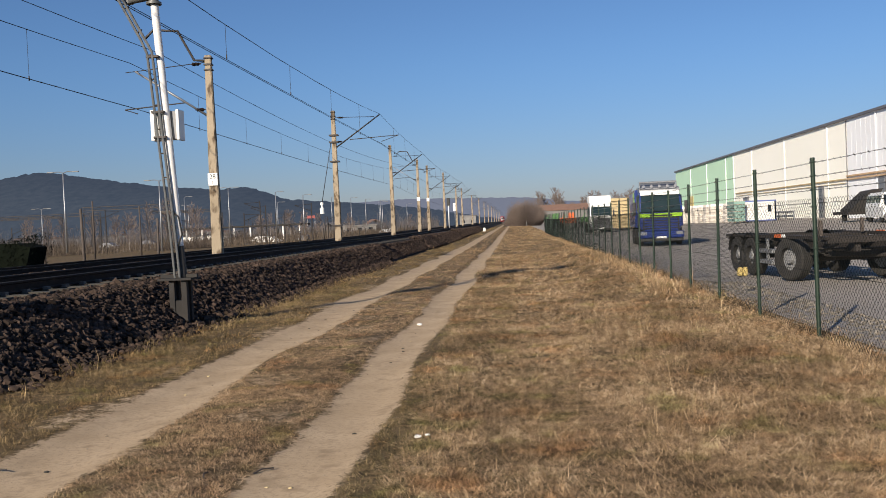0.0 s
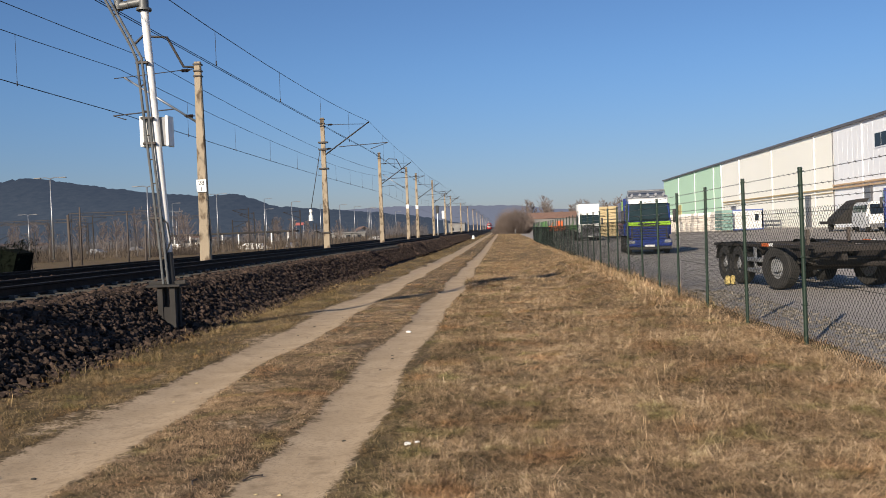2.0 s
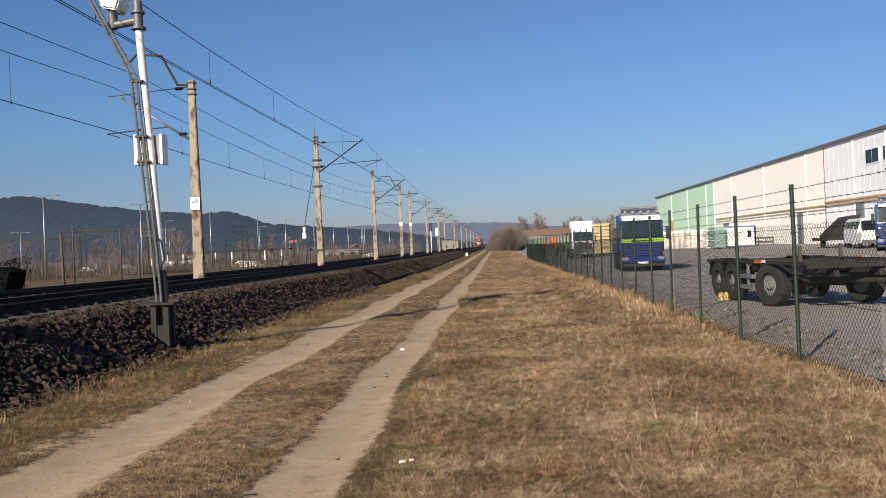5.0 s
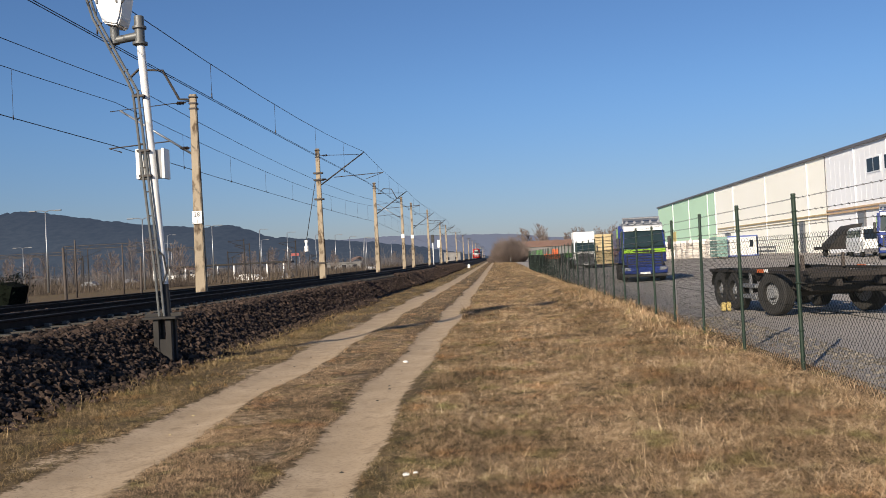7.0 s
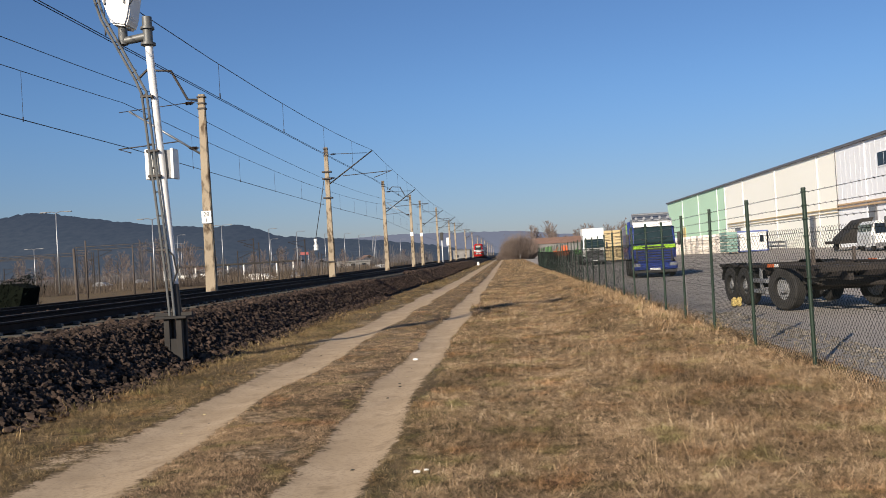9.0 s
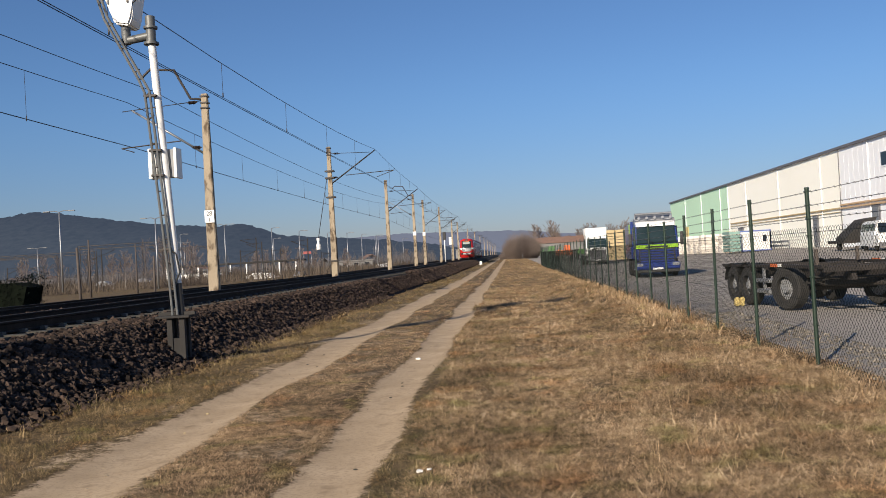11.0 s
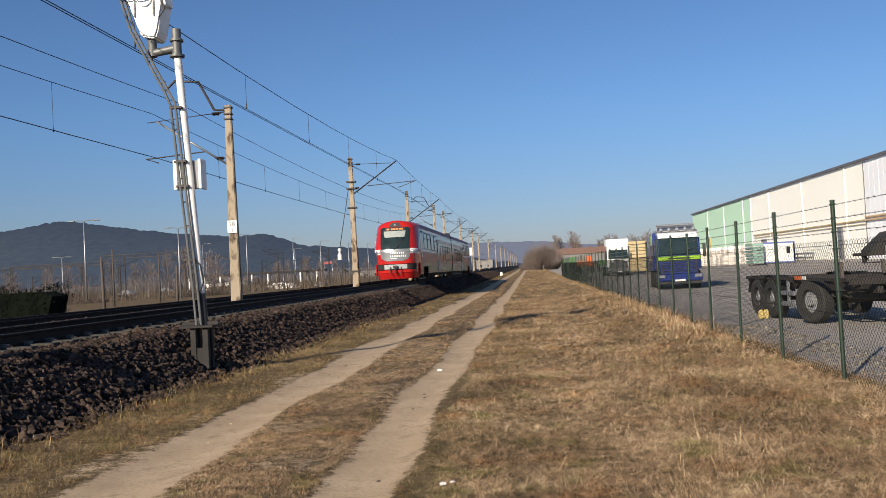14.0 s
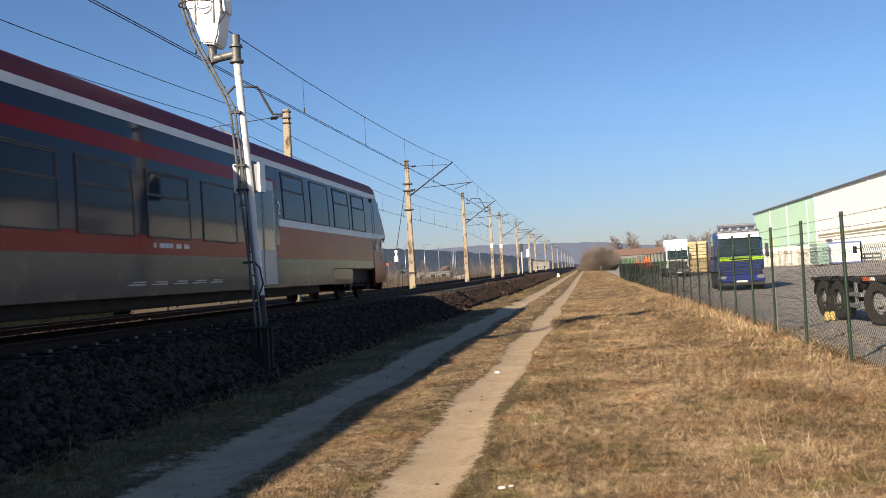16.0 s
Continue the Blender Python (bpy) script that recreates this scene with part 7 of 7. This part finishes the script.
        F.append(np.concatenate([b + np.array([[0, 1, 2]]), b + np.array([[0, 2, 3]]), b + np.array([[3, 2, 4]])], 1).reshape(-1, 3))
        k += 5 * n
    ob = new(name, arrays(name, np.concatenate(V), np.concatenate(F), material))
    return tagged(ob, label, "grass", kind="stuff")


grass("dry_grass", [(-0.85, 4.1, 4.2, 8.5, 10500, 0.105, 0.0032, 1.54), (-1.0, 4.2, 8.5, 14, 5200, 0.11, 0.0043, 1.52), (-1.25, 4.2, 14, 24, 2000, 0.12, 0.0072, 1.45), (-1.25, 4.3, 24, 45, 650, 0.14, 0.010, 1.3),
                    (-1.2, 4.3, 110, 260, 42, 0.16, 0.024, 1.25),
                    (-1.2, 4.3, 45, 110, 170, 0.13, 0.014, 1.25), (1.2, 4.4, 6, 16, 650, 0.23, 0.0042, 1.45), (2.6, 4.4, 16, 40, 220, 0.22, 0.01, 1.15), (3.2, 4.25, 18, 75, 150, 0.24, 0.011, 1.0)],
      M["straw"], "dry straw-coloured winter grass, matted and combed over", 31)
grass("dry_grass", [(-3.3, -1.65, 4.2, 10, 7500, 0.075, 0.0032, 1.52), (-3.3, -1.65, 10, 22, 2200, 0.075, 0.0054, 1.48), (-3.3, -1.65, 22, 60, 300, 0.08, 0.012, 1.25), (-3.2, -1.75, 60, 220, 24, 0.14, 0.04, 1.3)], M["trampled"], "short trampled brown grass between the ruts", 32)
grass("verge_grass", [(-5.5, -3.6, 4.5, 12, 4200, 0.095, 0.0032, 1.32), (-5.5, -3.65, 12, 25, 1500, 0.10, 0.006, 1.3), (-5.6, -3.75, 25, 70, 170, 0.12, 0.014, 1.15), (-5.6, -3.75, 70, 220, 24, 0.16, 0.04, 1.2), (-5.5, -4.8, 5, 30, 420, 0.17, 0.0042, 0.95),
                     (-30, -19, 34, 120, 40, 0.28, 0.022, 0.9)],
      M["verge"], "olive and tan verge grass at the ballast's foot", 33)


grass("dry_grass", [(-1.3, -0.5, 4.2, 10, 6000, 0.07, 0.0034, 1.45), (-0.5, 0.6, 4.2, 10, 2200, 0.075, 0.0034, 1.45), (-1.25, 0.0, 10, 24, 1300, 0.08, 0.0055, 1.4)],
      M["olive"], "short olive turf along the edge of the rut", 34)


# ---- nearest ballast stones, one by one on the bed's slope ----
rs = random.Random(77)
shapes = []
for k in range(8):
    bm = B()
    bmesh.ops.create_icosphere(bm, subdivisions=1, radius=1)
    for v in bm.verts:
        v.co *= rs.uniform(0.72, 1.2)
        v.co.z *= 0.65
    shapes.append(finish("stone", bm, M["stone"]))
for k in range(300):
    f, size = rs.random(), rs.uniform(0.03, 0.065)
    again("stone", shapes[k % 8], bed, pose(-5.75 - 0.83 * f, rs.uniform(9, 15), 0.13 + 0.64 * f, rs.uniform(-50, 50), rs.uniform(-50, 50), rs.uniform(0, 360)) @ Matrix.Diagonal((size * rs.uniform(0.8, 1.4), size, size, 1)))


# ---- motion ----
def motions():
    front = [(0, 655), (3.5, 500), (5.0, 434), (7.5, 326), (9.0, 260), (11.5, 152.5), (12.5, 111.5), (13.0, 92.0), (13.5, 73.0), (14.0, 54.8), (14.5, 36.9), (15.0, 19.1), (15.5, 0.9), (16.0, -17.6)]
    walk(train, [(t, pose(TRACK_X, y, RAIL + float(rise(y + 10)))) for t, y in front])


motions()
